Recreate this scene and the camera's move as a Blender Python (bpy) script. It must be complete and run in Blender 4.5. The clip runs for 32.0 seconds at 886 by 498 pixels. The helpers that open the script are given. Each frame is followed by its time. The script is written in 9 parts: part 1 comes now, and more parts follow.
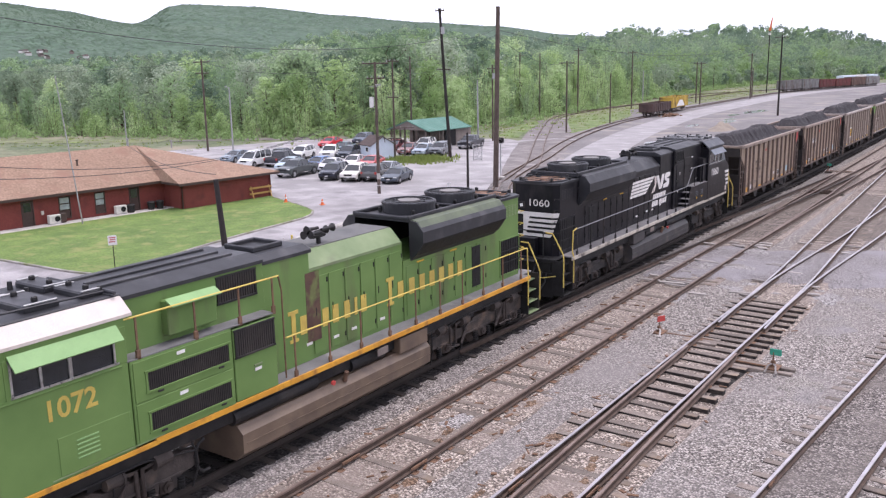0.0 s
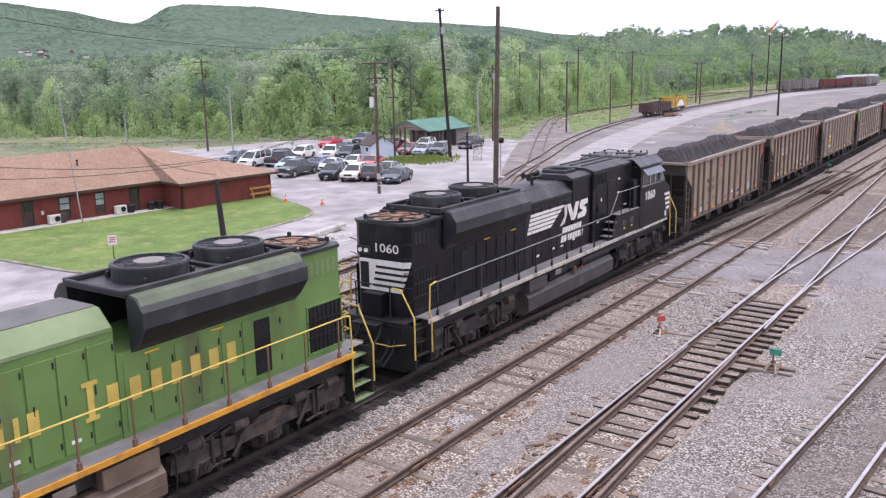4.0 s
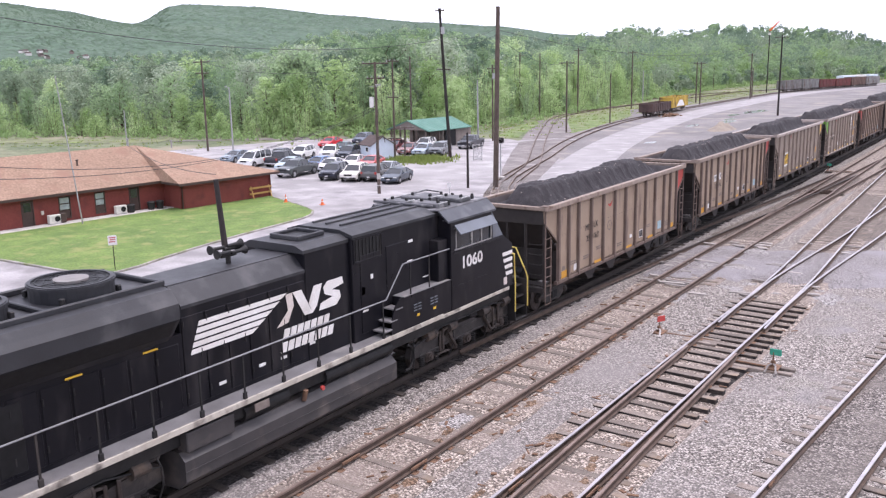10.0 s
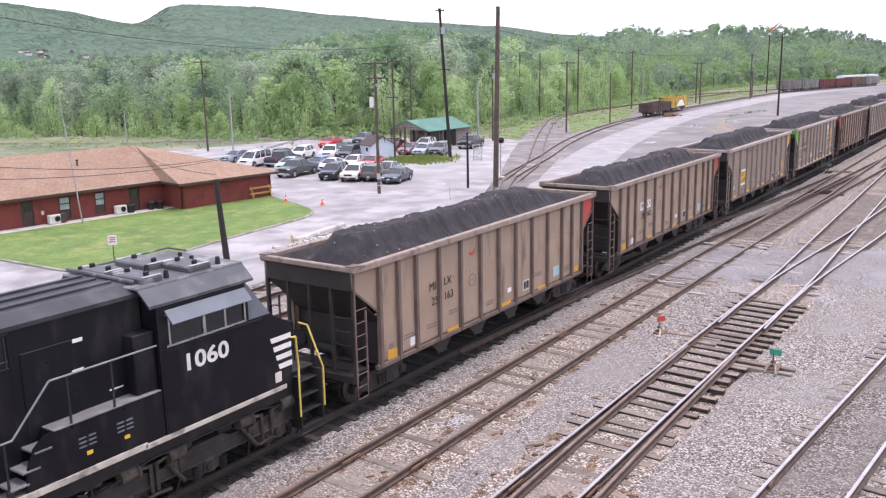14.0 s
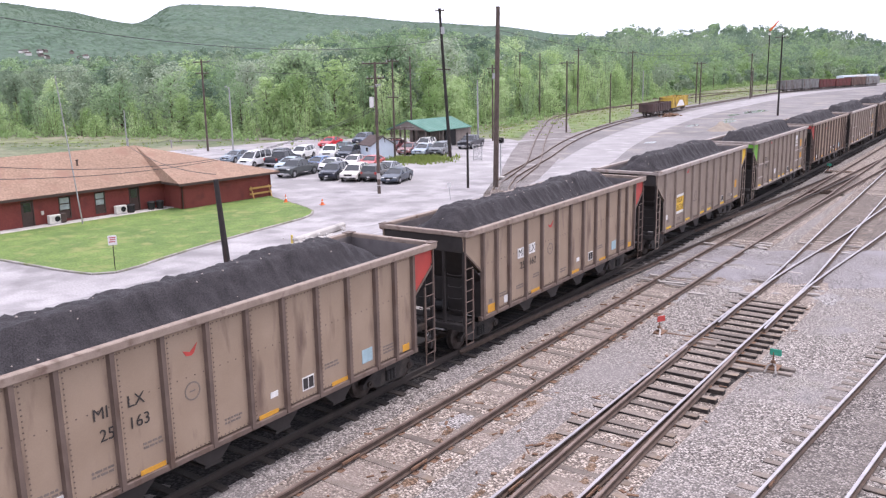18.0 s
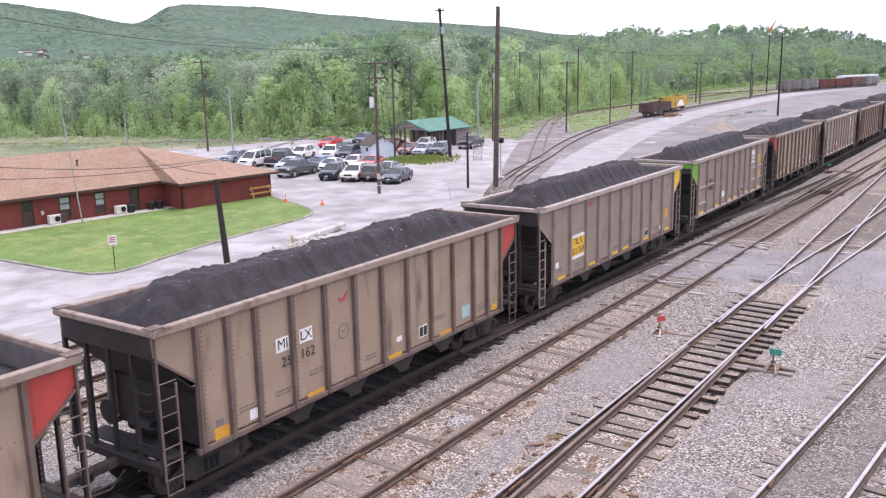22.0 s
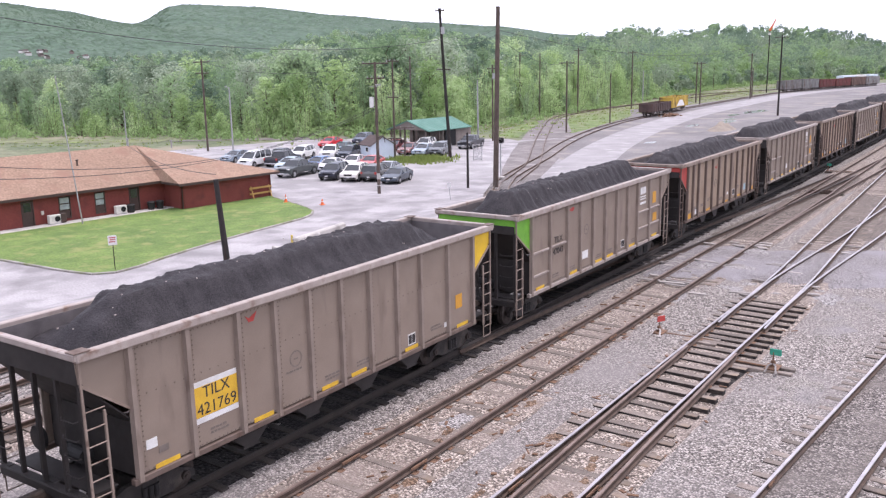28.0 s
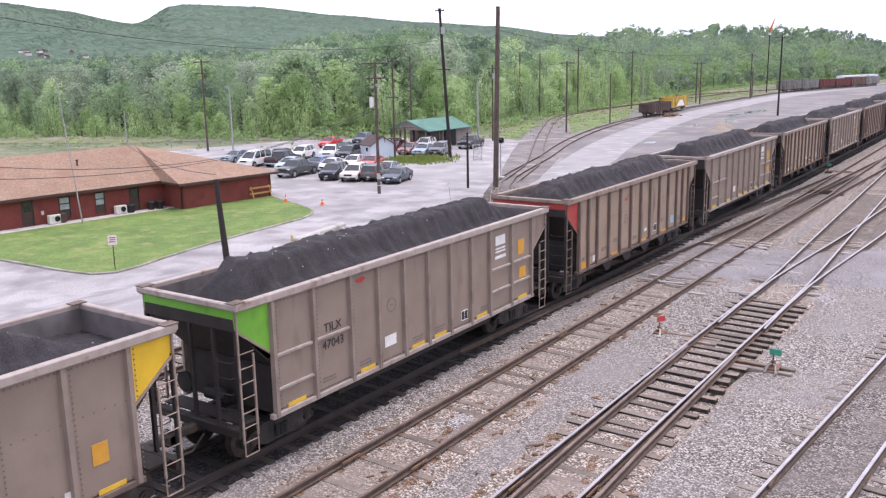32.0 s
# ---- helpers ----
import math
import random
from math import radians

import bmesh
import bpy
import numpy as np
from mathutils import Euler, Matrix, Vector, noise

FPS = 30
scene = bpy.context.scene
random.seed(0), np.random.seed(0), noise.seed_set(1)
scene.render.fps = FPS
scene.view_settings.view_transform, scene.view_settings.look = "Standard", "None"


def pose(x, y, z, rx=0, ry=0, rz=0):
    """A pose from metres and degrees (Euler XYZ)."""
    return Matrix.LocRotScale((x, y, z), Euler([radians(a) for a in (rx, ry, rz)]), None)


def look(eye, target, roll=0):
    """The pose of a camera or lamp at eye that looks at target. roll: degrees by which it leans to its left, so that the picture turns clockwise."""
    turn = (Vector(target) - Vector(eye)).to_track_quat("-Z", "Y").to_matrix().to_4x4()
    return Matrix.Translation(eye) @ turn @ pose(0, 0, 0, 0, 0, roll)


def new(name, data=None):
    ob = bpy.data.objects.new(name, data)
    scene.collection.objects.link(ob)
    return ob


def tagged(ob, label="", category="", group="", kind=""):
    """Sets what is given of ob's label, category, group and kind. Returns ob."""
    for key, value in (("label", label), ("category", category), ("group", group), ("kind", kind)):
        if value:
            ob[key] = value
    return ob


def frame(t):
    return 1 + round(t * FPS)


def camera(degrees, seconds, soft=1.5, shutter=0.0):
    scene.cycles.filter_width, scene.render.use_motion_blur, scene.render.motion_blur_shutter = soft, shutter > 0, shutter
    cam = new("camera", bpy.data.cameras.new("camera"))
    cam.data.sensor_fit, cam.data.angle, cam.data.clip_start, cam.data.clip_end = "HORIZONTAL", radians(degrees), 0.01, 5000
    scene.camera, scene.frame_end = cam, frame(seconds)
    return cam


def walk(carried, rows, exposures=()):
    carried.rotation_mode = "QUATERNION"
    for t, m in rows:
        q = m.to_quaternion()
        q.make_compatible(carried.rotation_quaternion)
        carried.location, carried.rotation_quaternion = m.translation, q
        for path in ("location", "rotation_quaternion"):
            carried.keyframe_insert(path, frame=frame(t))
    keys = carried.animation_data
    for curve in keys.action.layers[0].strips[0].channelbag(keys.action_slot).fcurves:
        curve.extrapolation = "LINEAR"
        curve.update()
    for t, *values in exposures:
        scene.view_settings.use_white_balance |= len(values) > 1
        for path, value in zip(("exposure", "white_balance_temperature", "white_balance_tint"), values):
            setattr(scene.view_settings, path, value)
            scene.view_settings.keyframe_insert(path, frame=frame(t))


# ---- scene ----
# The camera stands still, high beside the yard.
EYE_Z = 8.879
cam = camera(54.107, 32.0, soft=1.28)
still = look((0, 0, EYE_Z), (-27.569, 40.378, -1.578), -1.112)
walk(cam, [(0, still), (32.0, still)], exposures=[(0, -0.04, 6350, 20), (3.5, 0.0, 6350, 20), (6.0, 0.07, 6350, 20), (10.0, 0.2, 6350, 20), (14.0, 0.2, 6350, 20), (20.0, 0.18, 6350, 20), (25.0, 0.18, 6350, 20), (29.0, 0.12, 6350, 20), (32.0, 0.07, 6350, 20)])

# World axes: y along the main track, x to its side; rail heads at z = 0.
TRACK_X = -15.239
GAUGE = 1.52


def ground_z(x):
    """The yard lies level, then the land falls gently to the car park."""
    if x > -26:
        return -0.35
    if x < -41:
        return -2.8
    return -0.35 - 2.45 * (-26 - x) / 15


def train_at(t):
    """How far along the track the first hopper's near end stands at t seconds."""
    a = (t - 16) / 16
    return 10.694 - 42.9132 * a - 3.3711 * a * a - 0.0275 * a ** 3 + 0.0409 * a ** 4 + 0.0437 * a ** 5


# ---- light ----
world = bpy.data.worlds.new("world")
scene.world = world
world.use_nodes = True
wn, wl = world.node_tree.nodes, world.node_tree.links
sky = wn.new("ShaderNodeTexSky")
sky.sky_type, sky.sun_disc = "NISHITA", False
SUN_DIR = Vector((0.6, 0.7, 2.9)).normalized()
sky.sun_elevation = math.asin(SUN_DIR.z)
sky.sun_rotation = math.atan2(SUN_DIR.x, SUN_DIR.y)
sky.air_density, sky.dust_density, sky.ozone_density = 1.0, 6.0, 1.0
haze = wn.new("ShaderNodeMix")
haze.data_type = "RGBA"
haze.inputs["Factor"].default_value = 0.72
haze.inputs["B"].default_value = (9.0, 9.35, 10.5, 1)
wl.new(sky.outputs[0], haze.inputs["A"])
wl.new(haze.outputs["Result"], wn["Background"].inputs["Color"])
wn["Background"].inputs["Strength"].default_value = 0.185

sun = new("sun", bpy.data.lights.new("sun", "SUN"))
sun.data.energy, sun.data.angle, sun.data.color = 1.9, radians(11.0), (1.0, 0.97, 0.94)
sun.matrix_world = look(tuple(SUN_DIR * 200), (0, 0, 0))
# ---- materials ----
def mat(name, base, dark=None, scale=3.0, rough=0.7, metal=0.0, bump=0.0, bscale=30.0, grain=0.12, gscale=60.0,
        stain=None, sscale=0.8, samount=0.0, streak=1.0, vary=0.0, spec=0.5, coat=0.0, world=False):
    """A surface with soft patches, fine grain, stains and relief. streak < 1 draws the stains out vertically."""
    m = bpy.data.materials.new(name)
    m.use_nodes = True
    n, l = m.node_tree.nodes, m.node_tree.links
    b = n["Principled BSDF"]
    b.inputs["Roughness"].default_value, b.inputs["Metallic"].default_value = rough, metal
    b.inputs["Specular IOR Level"].default_value, b.inputs["Coat Weight"].default_value = spec, coat
    tc = n.new("ShaderNodeNewGeometry") if world else n.new("ShaderNodeTexCoord")
    co = tc.outputs["Position"] if world else tc.outputs["Object"]

    def tex(s, detail=5.0, stretch=1.0):
        mp = n.new("ShaderNodeMapping")
        mp.inputs["Scale"].default_value = (1, 1, stretch)
        l.new(co, mp.inputs["Vector"])
        t = n.new("ShaderNodeTexNoise")
        t.inputs["Scale"].default_value, t.inputs["Detail"].default_value = s, detail
        l.new(mp.outputs[0], t.inputs["Vector"])
        return t.outputs["Fac"]

    def ramp(src, a, b_):
        r = n.new("ShaderNodeMapRange")
        r.inputs["From Min"].default_value, r.inputs["From Max"].default_value = a, b_
        l.new(src, r.inputs["Value"])
        return r.outputs["Result"]

    def blend(fac, a, b_, kind="MIX"):
        x = n.new("ShaderNodeMix")
        x.data_type, x.blend_type = "RGBA", kind
        for key, v in (("Factor", fac), ("A", a), ("B", b_)):
            if isinstance(v, bpy.types.NodeSocket):
                l.new(v, x.inputs[key])
            else:
                x.inputs[key].default_value = v if key == "Factor" else (*v, 1)
        return x.outputs["Result"]

    dark = dark or tuple(c * 0.72 for c in base)
    col = blend(ramp(tex(scale), 0.3, 0.7), dark, base)
    if grain:
        g = ramp(tex(gscale, 2.0), 0.3, 0.7)
        gr = n.new("ShaderNodeMapRange")
        gr.inputs["To Min"].default_value, gr.inputs["To Max"].default_value = 1 - grain, 1 + grain
        l.new(g, gr.inputs["Value"])
        vm = n.new("ShaderNodeVectorMath")
        vm.operation = "SCALE"
        l.new(col, vm.inputs[0])
        l.new(gr.outputs[0], vm.inputs["Scale"])
        col = vm.outputs[0]
    if stain:
        col = blend(ramp(tex(sscale, 6.0, streak), 0.62 - 0.3 * samount, 0.78 - 0.2 * samount), col, stain)
    if vary:
        oi = n.new("ShaderNodeObjectInfo")
        hsv = n.new("ShaderNodeHueSaturation")
        mr = n.new("ShaderNodeMapRange")
        mr.inputs["To Min"].default_value, mr.inputs["To Max"].default_value = 1 - vary, 1 + vary
        l.new(oi.outputs["Random"], mr.inputs["Value"])
        l.new(mr.outputs[0], hsv.inputs["Value"])
        l.new(col, hsv.inputs["Color"])
        col = hsv.outputs[0]
    l.new(col, b.inputs["Base Color"])
    rr = n.new("ShaderNodeMapRange")
    rr.inputs["To Min"].default_value, rr.inputs["To Max"].default_value = max(0.03, rough - 0.1), min(1, rough + 0.1)
    l.new(tex(scale * 2.3), rr.inputs["Value"])
    l.new(rr.outputs[0], b.inputs["Roughness"])
    if bump:
        bp = n.new("ShaderNodeBump")
        bp.inputs["Strength"].default_value, bp.inputs["Distance"].default_value = min(1, bump), 0.02
        l.new(tex(bscale, 4.0), bp.inputs["Height"])
        l.new(bp.outputs[0], b.inputs["Normal"])
    return m


def stone_mat(name, tones, size, rough=0.9, bump=0.8, patch=None, pscale=0.25, depth=0.03):
    """Crushed stone: cells of several tones with gaps between them, and broad dirty patches."""
    m = bpy.data.materials.new(name)
    m.use_nodes = True
    n, l = m.node_tree.nodes, m.node_tree.links
    b = n["Principled BSDF"]
    b.inputs["Roughness"].default_value = rough
    b.inputs["Specular IOR Level"].default_value = 0.3
    geo = n.new("ShaderNodeNewGeometry")
    warp = n.new("ShaderNodeTexNoise")
    warp.inputs["Scale"].default_value = 9.0
    l.new(geo.outputs["Position"], warp.inputs["Vector"])
    add = n.new("ShaderNodeVectorMath")
    add.operation = "MULTIPLY_ADD"
    add.inputs[1].default_value = (0.025, 0.025, 0.025)
    l.new(warp.outputs["Color"], add.inputs[0])
    l.new(geo.outputs["Position"], add.inputs[2])
    v = n.new("ShaderNodeTexVoronoi")
    v.inputs["Scale"].default_value = 1 / size
    l.new(add.outputs[0], v.inputs["Vector"])
    cr = n.new("ShaderNodeValToRGB")
    sep = n.new("ShaderNodeSeparateColor")
    l.new(v.outputs["Color"], sep.inputs[0])
    l.new(sep.outputs[0], cr.inputs["Fac"])
    els = cr.color_ramp.elements
    while len(els) < len(tones):
        els.new(0.5)
    for i, (e, t) in enumerate(zip(els, tones)):
        e.position, e.color = i / (len(tones) - 1), (*t, 1)
    gap = n.new("ShaderNodeMapRange")
    gap.inputs["From Min"].default_value, gap.inputs["From Max"].default_value = 0.35, 0.75
    gap.inputs["To Min"].default_value, gap.inputs["To Max"].default_value = 1.0, 0.28
    l.new(v.outputs["Distance"], gap.inputs["Value"])
    sc = n.new("ShaderNodeVectorMath")
    sc.operation = "SCALE"
    l.new(cr.outputs[0], sc.inputs[0])
    l.new(gap.outputs[0], sc.inputs["Scale"])
    col = sc.outputs[0]
    if patch:
        t = n.new("ShaderNodeTexNoise")
        t.inputs["Scale"].default_value, t.inputs["Detail"].default_value = pscale, 6.0
        l.new(geo.outputs["Position"], t.inputs["Vector"])
        r = n.new("ShaderNodeMapRange")
        r.inputs["From Min"].default_value, r.inputs["From Max"].default_value = 0.45, 0.68
        r.inputs["To Max"].default_value = 0.75
        l.new(t.outputs["Fac"], r.inputs["Value"])
        x = n.new("ShaderNodeMix")
        x.data_type = "RGBA"
        l.new(r.outputs[0], x.inputs["Factor"])
        l.new(col, x.inputs["A"])
        x.inputs["B"].default_value = (*patch, 1)
        col = x.outputs["Result"]
    l.new(col, b.inputs["Base Color"])
    bp = n.new("ShaderNodeBump")
    bp.invert = True
    bp.inputs["Strength"].default_value, bp.inputs["Distance"].default_value = bump, depth
    l.new(v.outputs["Distance"], bp.inputs["Height"])
    l.new(bp.outputs[0], b.inputs["Normal"])
    return m


def leaf_mat(name, tones, vary=0.25):
    """Leaves: each clump its own tone, light passing through a little."""
    m = bpy.data.materials.new(name)
    m.use_nodes = True
    n, l = m.node_tree.nodes, m.node_tree.links
    b = n["Principled BSDF"]
    b.inputs["Roughness"].default_value, b.inputs["Specular IOR Level"].default_value = 0.7, 0.2
    geo, oi = n.new("ShaderNodeNewGeometry"), n.new("ShaderNodeObjectInfo")
    cr = n.new("ShaderNodeValToRGB")
    mx = n.new("ShaderNodeMath")
    mx.operation = "MULTIPLY_ADD"
    mx.inputs[1].default_value = 0.24
    half = n.new("ShaderNodeMath")
    half.operation = "MULTIPLY"
    half.inputs[1].default_value = 0.76
    l.new(oi.outputs["Random"], half.inputs[0])
    l.new(geo.outputs["Random Per Island"], mx.inputs[0])
    l.new(half.outputs[0], mx.inputs[2])
    l.new(mx.outputs[0], cr.inputs["Fac"])
    els = cr.color_ramp.elements
    while len(els) < len(tones):
        els.new(0.5)
    for i, (e, t) in enumerate(zip(els, tones)):
        e.position, e.color = i / (len(tones) - 1), (*t, 1)
    l.new(cr.outputs[0], b.inputs["Base Color"])
    tr = n.new("ShaderNodeBsdfTranslucent")
    l.new(cr.outputs[0], tr.inputs["Color"])
    ms = n.new("ShaderNodeMixShader")
    ms.inputs[0].default_value = 0.42
    l.new(b.outputs[0], ms.inputs[1])
    l.new(tr.outputs[0], ms.inputs[2])
    l.new(ms.outputs[0], n["Material Output"].inputs["Surface"])
    return m


M = {}
M["ballast"] = stone_mat("ballast", [(0.11, 0.095, 0.087), (0.225, 0.198, 0.182), (0.38, 0.34, 0.313), (0.57, 0.52, 0.48)], 0.05,
                         patch=(0.22, 0.2, 0.193), pscale=0.16)
M["bed"] = stone_mat("dirty_bed", [(0.145, 0.113, 0.0941), (0.277, 0.225, 0.191), (0.422, 0.355, 0.305), (0.66, 0.573, 0.498)], 0.055,
                     patch=(0.23, 0.19, 0.167), pscale=0.55)
M["brown_bed"] = stone_mat("rust_brown_bed", [(0.07, 0.056, 0.047), (0.15, 0.122, 0.103), (0.25, 0.208, 0.18), (0.42, 0.362, 0.32)], 0.06, patch=(0.15, 0.122, 0.105), pscale=0.4)
M["near_dirt"] = stone_mat("grimy_near_bed", [(0.07, 0.06, 0.055), (0.155, 0.135, 0.124), (0.27, 0.24, 0.22), (0.46, 0.41, 0.38)], 0.05,
                     patch=(0.17, 0.148, 0.136), pscale=0.6)
M["fine_grit"] = stone_mat("fine_grey_grit", [(0.145, 0.128, 0.116), (0.242, 0.218, 0.199), (0.338, 0.307, 0.282), (0.483, 0.443, 0.402)], 0.035, bump=0.4,
                     patch=(0.22, 0.205, 0.215), pscale=0.5, depth=0.012)
M["rust_dirt"] = stone_mat("rust_stained_stone", [(0.09, 0.055, 0.035), (0.17, 0.105, 0.066), (0.25, 0.16, 0.105), (0.36, 0.25, 0.18)], 0.05, patch=(0.18, 0.12, 0.08), pscale=1.5)
# Bed under the train: soot, darkened further to hold the train's shade.
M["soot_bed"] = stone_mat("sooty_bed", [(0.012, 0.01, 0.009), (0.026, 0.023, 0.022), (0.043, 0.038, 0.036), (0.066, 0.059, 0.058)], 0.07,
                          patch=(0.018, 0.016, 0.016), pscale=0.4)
M["crust"] = stone_mat("crossing_crust", [(0.185, 0.165, 0.162), (0.246, 0.224, 0.22), (0.291, 0.269, 0.27), (0.381, 0.353, 0.352)], 0.045, bump=0.3,
                       patch=(0.245, 0.232, 0.245), pscale=0.35, depth=0.01)
M["asphalt_dark"] = mat("parking_asphalt", (0.31, 0.295, 0.295), (0.22, 0.208, 0.208), 0.2, 0.9, bump=0.3, bscale=30, grain=0.12, gscale=16, stain=(0.38, 0.36, 0.36), sscale=0.3, samount=0.4, world=True)
M["pale_dust"] = stone_mat("pale_dusted_stone", [(0.216, 0.196, 0.19), (0.324, 0.301, 0.292), (0.418, 0.392, 0.381), (0.518, 0.49, 0.476)], 0.055)
# Tie sides and crib stone near-black: shade of the gaps put into colour.
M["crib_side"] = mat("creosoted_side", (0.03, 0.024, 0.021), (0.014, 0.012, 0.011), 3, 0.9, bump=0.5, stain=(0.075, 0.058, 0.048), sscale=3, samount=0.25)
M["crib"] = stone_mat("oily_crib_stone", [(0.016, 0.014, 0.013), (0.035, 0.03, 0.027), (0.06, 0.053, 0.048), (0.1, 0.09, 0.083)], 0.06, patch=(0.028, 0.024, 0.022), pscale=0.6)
M["asphalt"] = mat("worn_asphalt", (0.395, 0.374, 0.377), (0.26, 0.244, 0.246), 0.16, 0.9, bump=0.3, bscale=30, grain=0.16, gscale=9,
                   stain=(0.2, 0.188, 0.19), sscale=0.42, samount=0.62, world=True)
M["pale_road"] = mat("pale_road", (0.31, 0.292, 0.293), (0.235, 0.222, 0.222), 0.3, 0.9, bump=0.2, grain=0.08, gscale=14,
                     stain=(0.4, 0.38, 0.38), sscale=0.5, samount=0.2, world=True)
M["yard_dirt"] = mat("yard_dirt", (0.205, 0.189, 0.188), (0.135, 0.124, 0.123), 0.12, 0.95, bump=0.5, bscale=12, grain=0.25, gscale=6,
                     stain=(0.27, 0.24, 0.21), sscale=0.2, samount=0.3, world=True)
M["concrete"] = mat("concrete", (0.5, 0.47, 0.44), None, 1.5, 0.9, bump=0.3, stain=(0.3, 0.28, 0.26), samount=0.3)
M["kerb"] = mat("worn_kerb", (0.36, 0.335, 0.31), (0.2, 0.185, 0.165), 1.2, 0.95, bump=0.4, stain=(0.16, 0.17, 0.08), sscale=0.9, samount=0.35, world=True)
M["lawn"] = mat("mown_lawn", (0.14, 0.208, 0.046), (0.08, 0.137, 0.027), 0.5, 0.95, bump=0.8, bscale=14, grain=0.3, gscale=9,
                stain=(0.2, 0.215, 0.07), sscale=0.9, samount=0.3, world=True)
M["scrub"] = mat("scrub_ground", (0.145, 0.165, 0.085), (0.085, 0.11, 0.052), 0.16, 0.95, bump=0.8, bscale=3, grain=0.35, gscale=1.2,
                 stain=(0.25, 0.215, 0.155), sscale=0.08, samount=0.4, world=True)
M["rail_side"] = mat("rusty_rail", (0.11, 0.075, 0.056), (0.06, 0.042, 0.034), 4, 0.85, metal=0.2, bump=0.2)
M["rail_top"] = mat("polished_rail", (0.55, 0.52, 0.53), (0.42, 0.38, 0.38), 2, 0.32, metal=0.9, grain=0.05)
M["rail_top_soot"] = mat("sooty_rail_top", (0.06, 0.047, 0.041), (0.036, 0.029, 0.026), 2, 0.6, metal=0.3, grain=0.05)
M["rail_top_dull"] = mat("dull_rail_top", (0.26, 0.2, 0.17), (0.17, 0.12, 0.1), 2, 0.55, metal=0.6, grain=0.05)
M["chipped_white"] = mat("chipped_white_edge", (0.5, 0.46, 0.4), (0.36, 0.32, 0.27), 3, 0.6, stain=(0.1, 0.085, 0.075), sscale=2.6, samount=0.42)
M["cinder"] = stone_mat("cinder_bed", [(0.1, 0.085, 0.075), (0.17, 0.15, 0.14), (0.23, 0.21, 0.2), (0.3, 0.28, 0.27)], 0.1, bump=0.5, patch=(0.24, 0.22, 0.215), pscale=0.3)
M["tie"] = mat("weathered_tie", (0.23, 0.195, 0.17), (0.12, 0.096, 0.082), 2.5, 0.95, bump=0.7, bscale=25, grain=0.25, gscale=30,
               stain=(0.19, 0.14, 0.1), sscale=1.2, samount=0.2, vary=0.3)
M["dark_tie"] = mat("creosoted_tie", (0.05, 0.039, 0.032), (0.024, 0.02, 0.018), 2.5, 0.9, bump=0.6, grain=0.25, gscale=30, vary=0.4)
M["rust"] = mat("rusty_steel", (0.22, 0.125, 0.075), (0.12, 0.07, 0.048), 5, 0.85, metal=0.2, bump=0.3)
M["black_iron"] = mat("black_iron", (0.022, 0.021, 0.022), (0.012, 0.012, 0.012), 4, 0.6, metal=0.3, bump=0.2, stain=(0.06, 0.05, 0.045), samount=0.3)
M["gear_black"] = mat("oily_black_gear", (0.04, 0.034, 0.032), (0.018, 0.016, 0.0155), 4, 0.7, metal=0.2, bump=0.4, stain=(0.085, 0.068, 0.055), sscale=2, samount=0.3)
M["grey_rail"] = mat("dull_grey_pipe", (0.27, 0.27, 0.28), (0.17, 0.17, 0.176), 3, 0.45, metal=0.4)
M["running_gear"] = mat("grimy_running_gear", (0.078, 0.063, 0.055), (0.034, 0.028, 0.025), 4, 0.8, metal=0.2, bump=0.4, stain=(0.12, 0.085, 0.06), sscale=2, samount=0.3)
M["wheel"] = mat("wheel_steel", (0.09, 0.075, 0.068), (0.05, 0.04, 0.036), 6, 0.6, metal=0.7)
M["tread"] = mat("wheel_tread", (0.5, 0.49, 0.49), None, 8, 0.3, metal=1.0)
M["coal"] = mat("coal", (0.04, 0.0355, 0.039), (0.02, 0.0178, 0.02), 2.5, 0.75, bump=1.0, bscale=26, grain=0.55, gscale=40, stain=(0.06, 0.057, 0.06), sscale=30, samount=0.05, spec=0.25)
M["car_brown"] = mat("hopper_paint_brown", (0.31, 0.23, 0.168), (0.262, 0.19, 0.135), 1.2, 0.65, grain=0.05, bump=0.05,
                     stain=(0.13, 0.085, 0.065), sscale=2.2, samount=0.18, streak=0.25)
M["car_grey"] = mat("hopper_paint_grey", (0.248, 0.193, 0.154), (0.21, 0.16, 0.126), 1.2, 0.6, grain=0.05, bump=0.05,
                    stain=(0.17, 0.125, 0.1), sscale=2.2, samount=0.1, streak=0.25)
M["rib_grey"] = mat("hopper_rib_grey", (0.265, 0.21, 0.175), (0.2, 0.155, 0.127), 2, 0.65, grain=0.06, stain=(0.13, 0.09, 0.07), sscale=3, samount=0.2, streak=0.3)
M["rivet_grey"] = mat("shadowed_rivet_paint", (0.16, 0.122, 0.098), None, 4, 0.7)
M["car_rib"] = mat("hopper_rib_brown", (0.15, 0.105, 0.085), (0.1, 0.07, 0.057), 2, 0.7, grain=0.08, stain=(0.08, 0.045, 0.03), sscale=3, samount=0.25, streak=0.3)
M["chord"] = mat("scuffed_top_chord", (0.37, 0.315, 0.285), (0.27, 0.22, 0.195), 3, 0.55, grain=0.08, stain=(0.2, 0.13, 0.1), sscale=4, samount=0.15)
M["chord_brown"] = mat("scuffed_brown_rail", (0.29, 0.225, 0.185), (0.2, 0.15, 0.12), 3, 0.6, grain=0.08, stain=(0.13, 0.08, 0.06), sscale=4, samount=0.2)
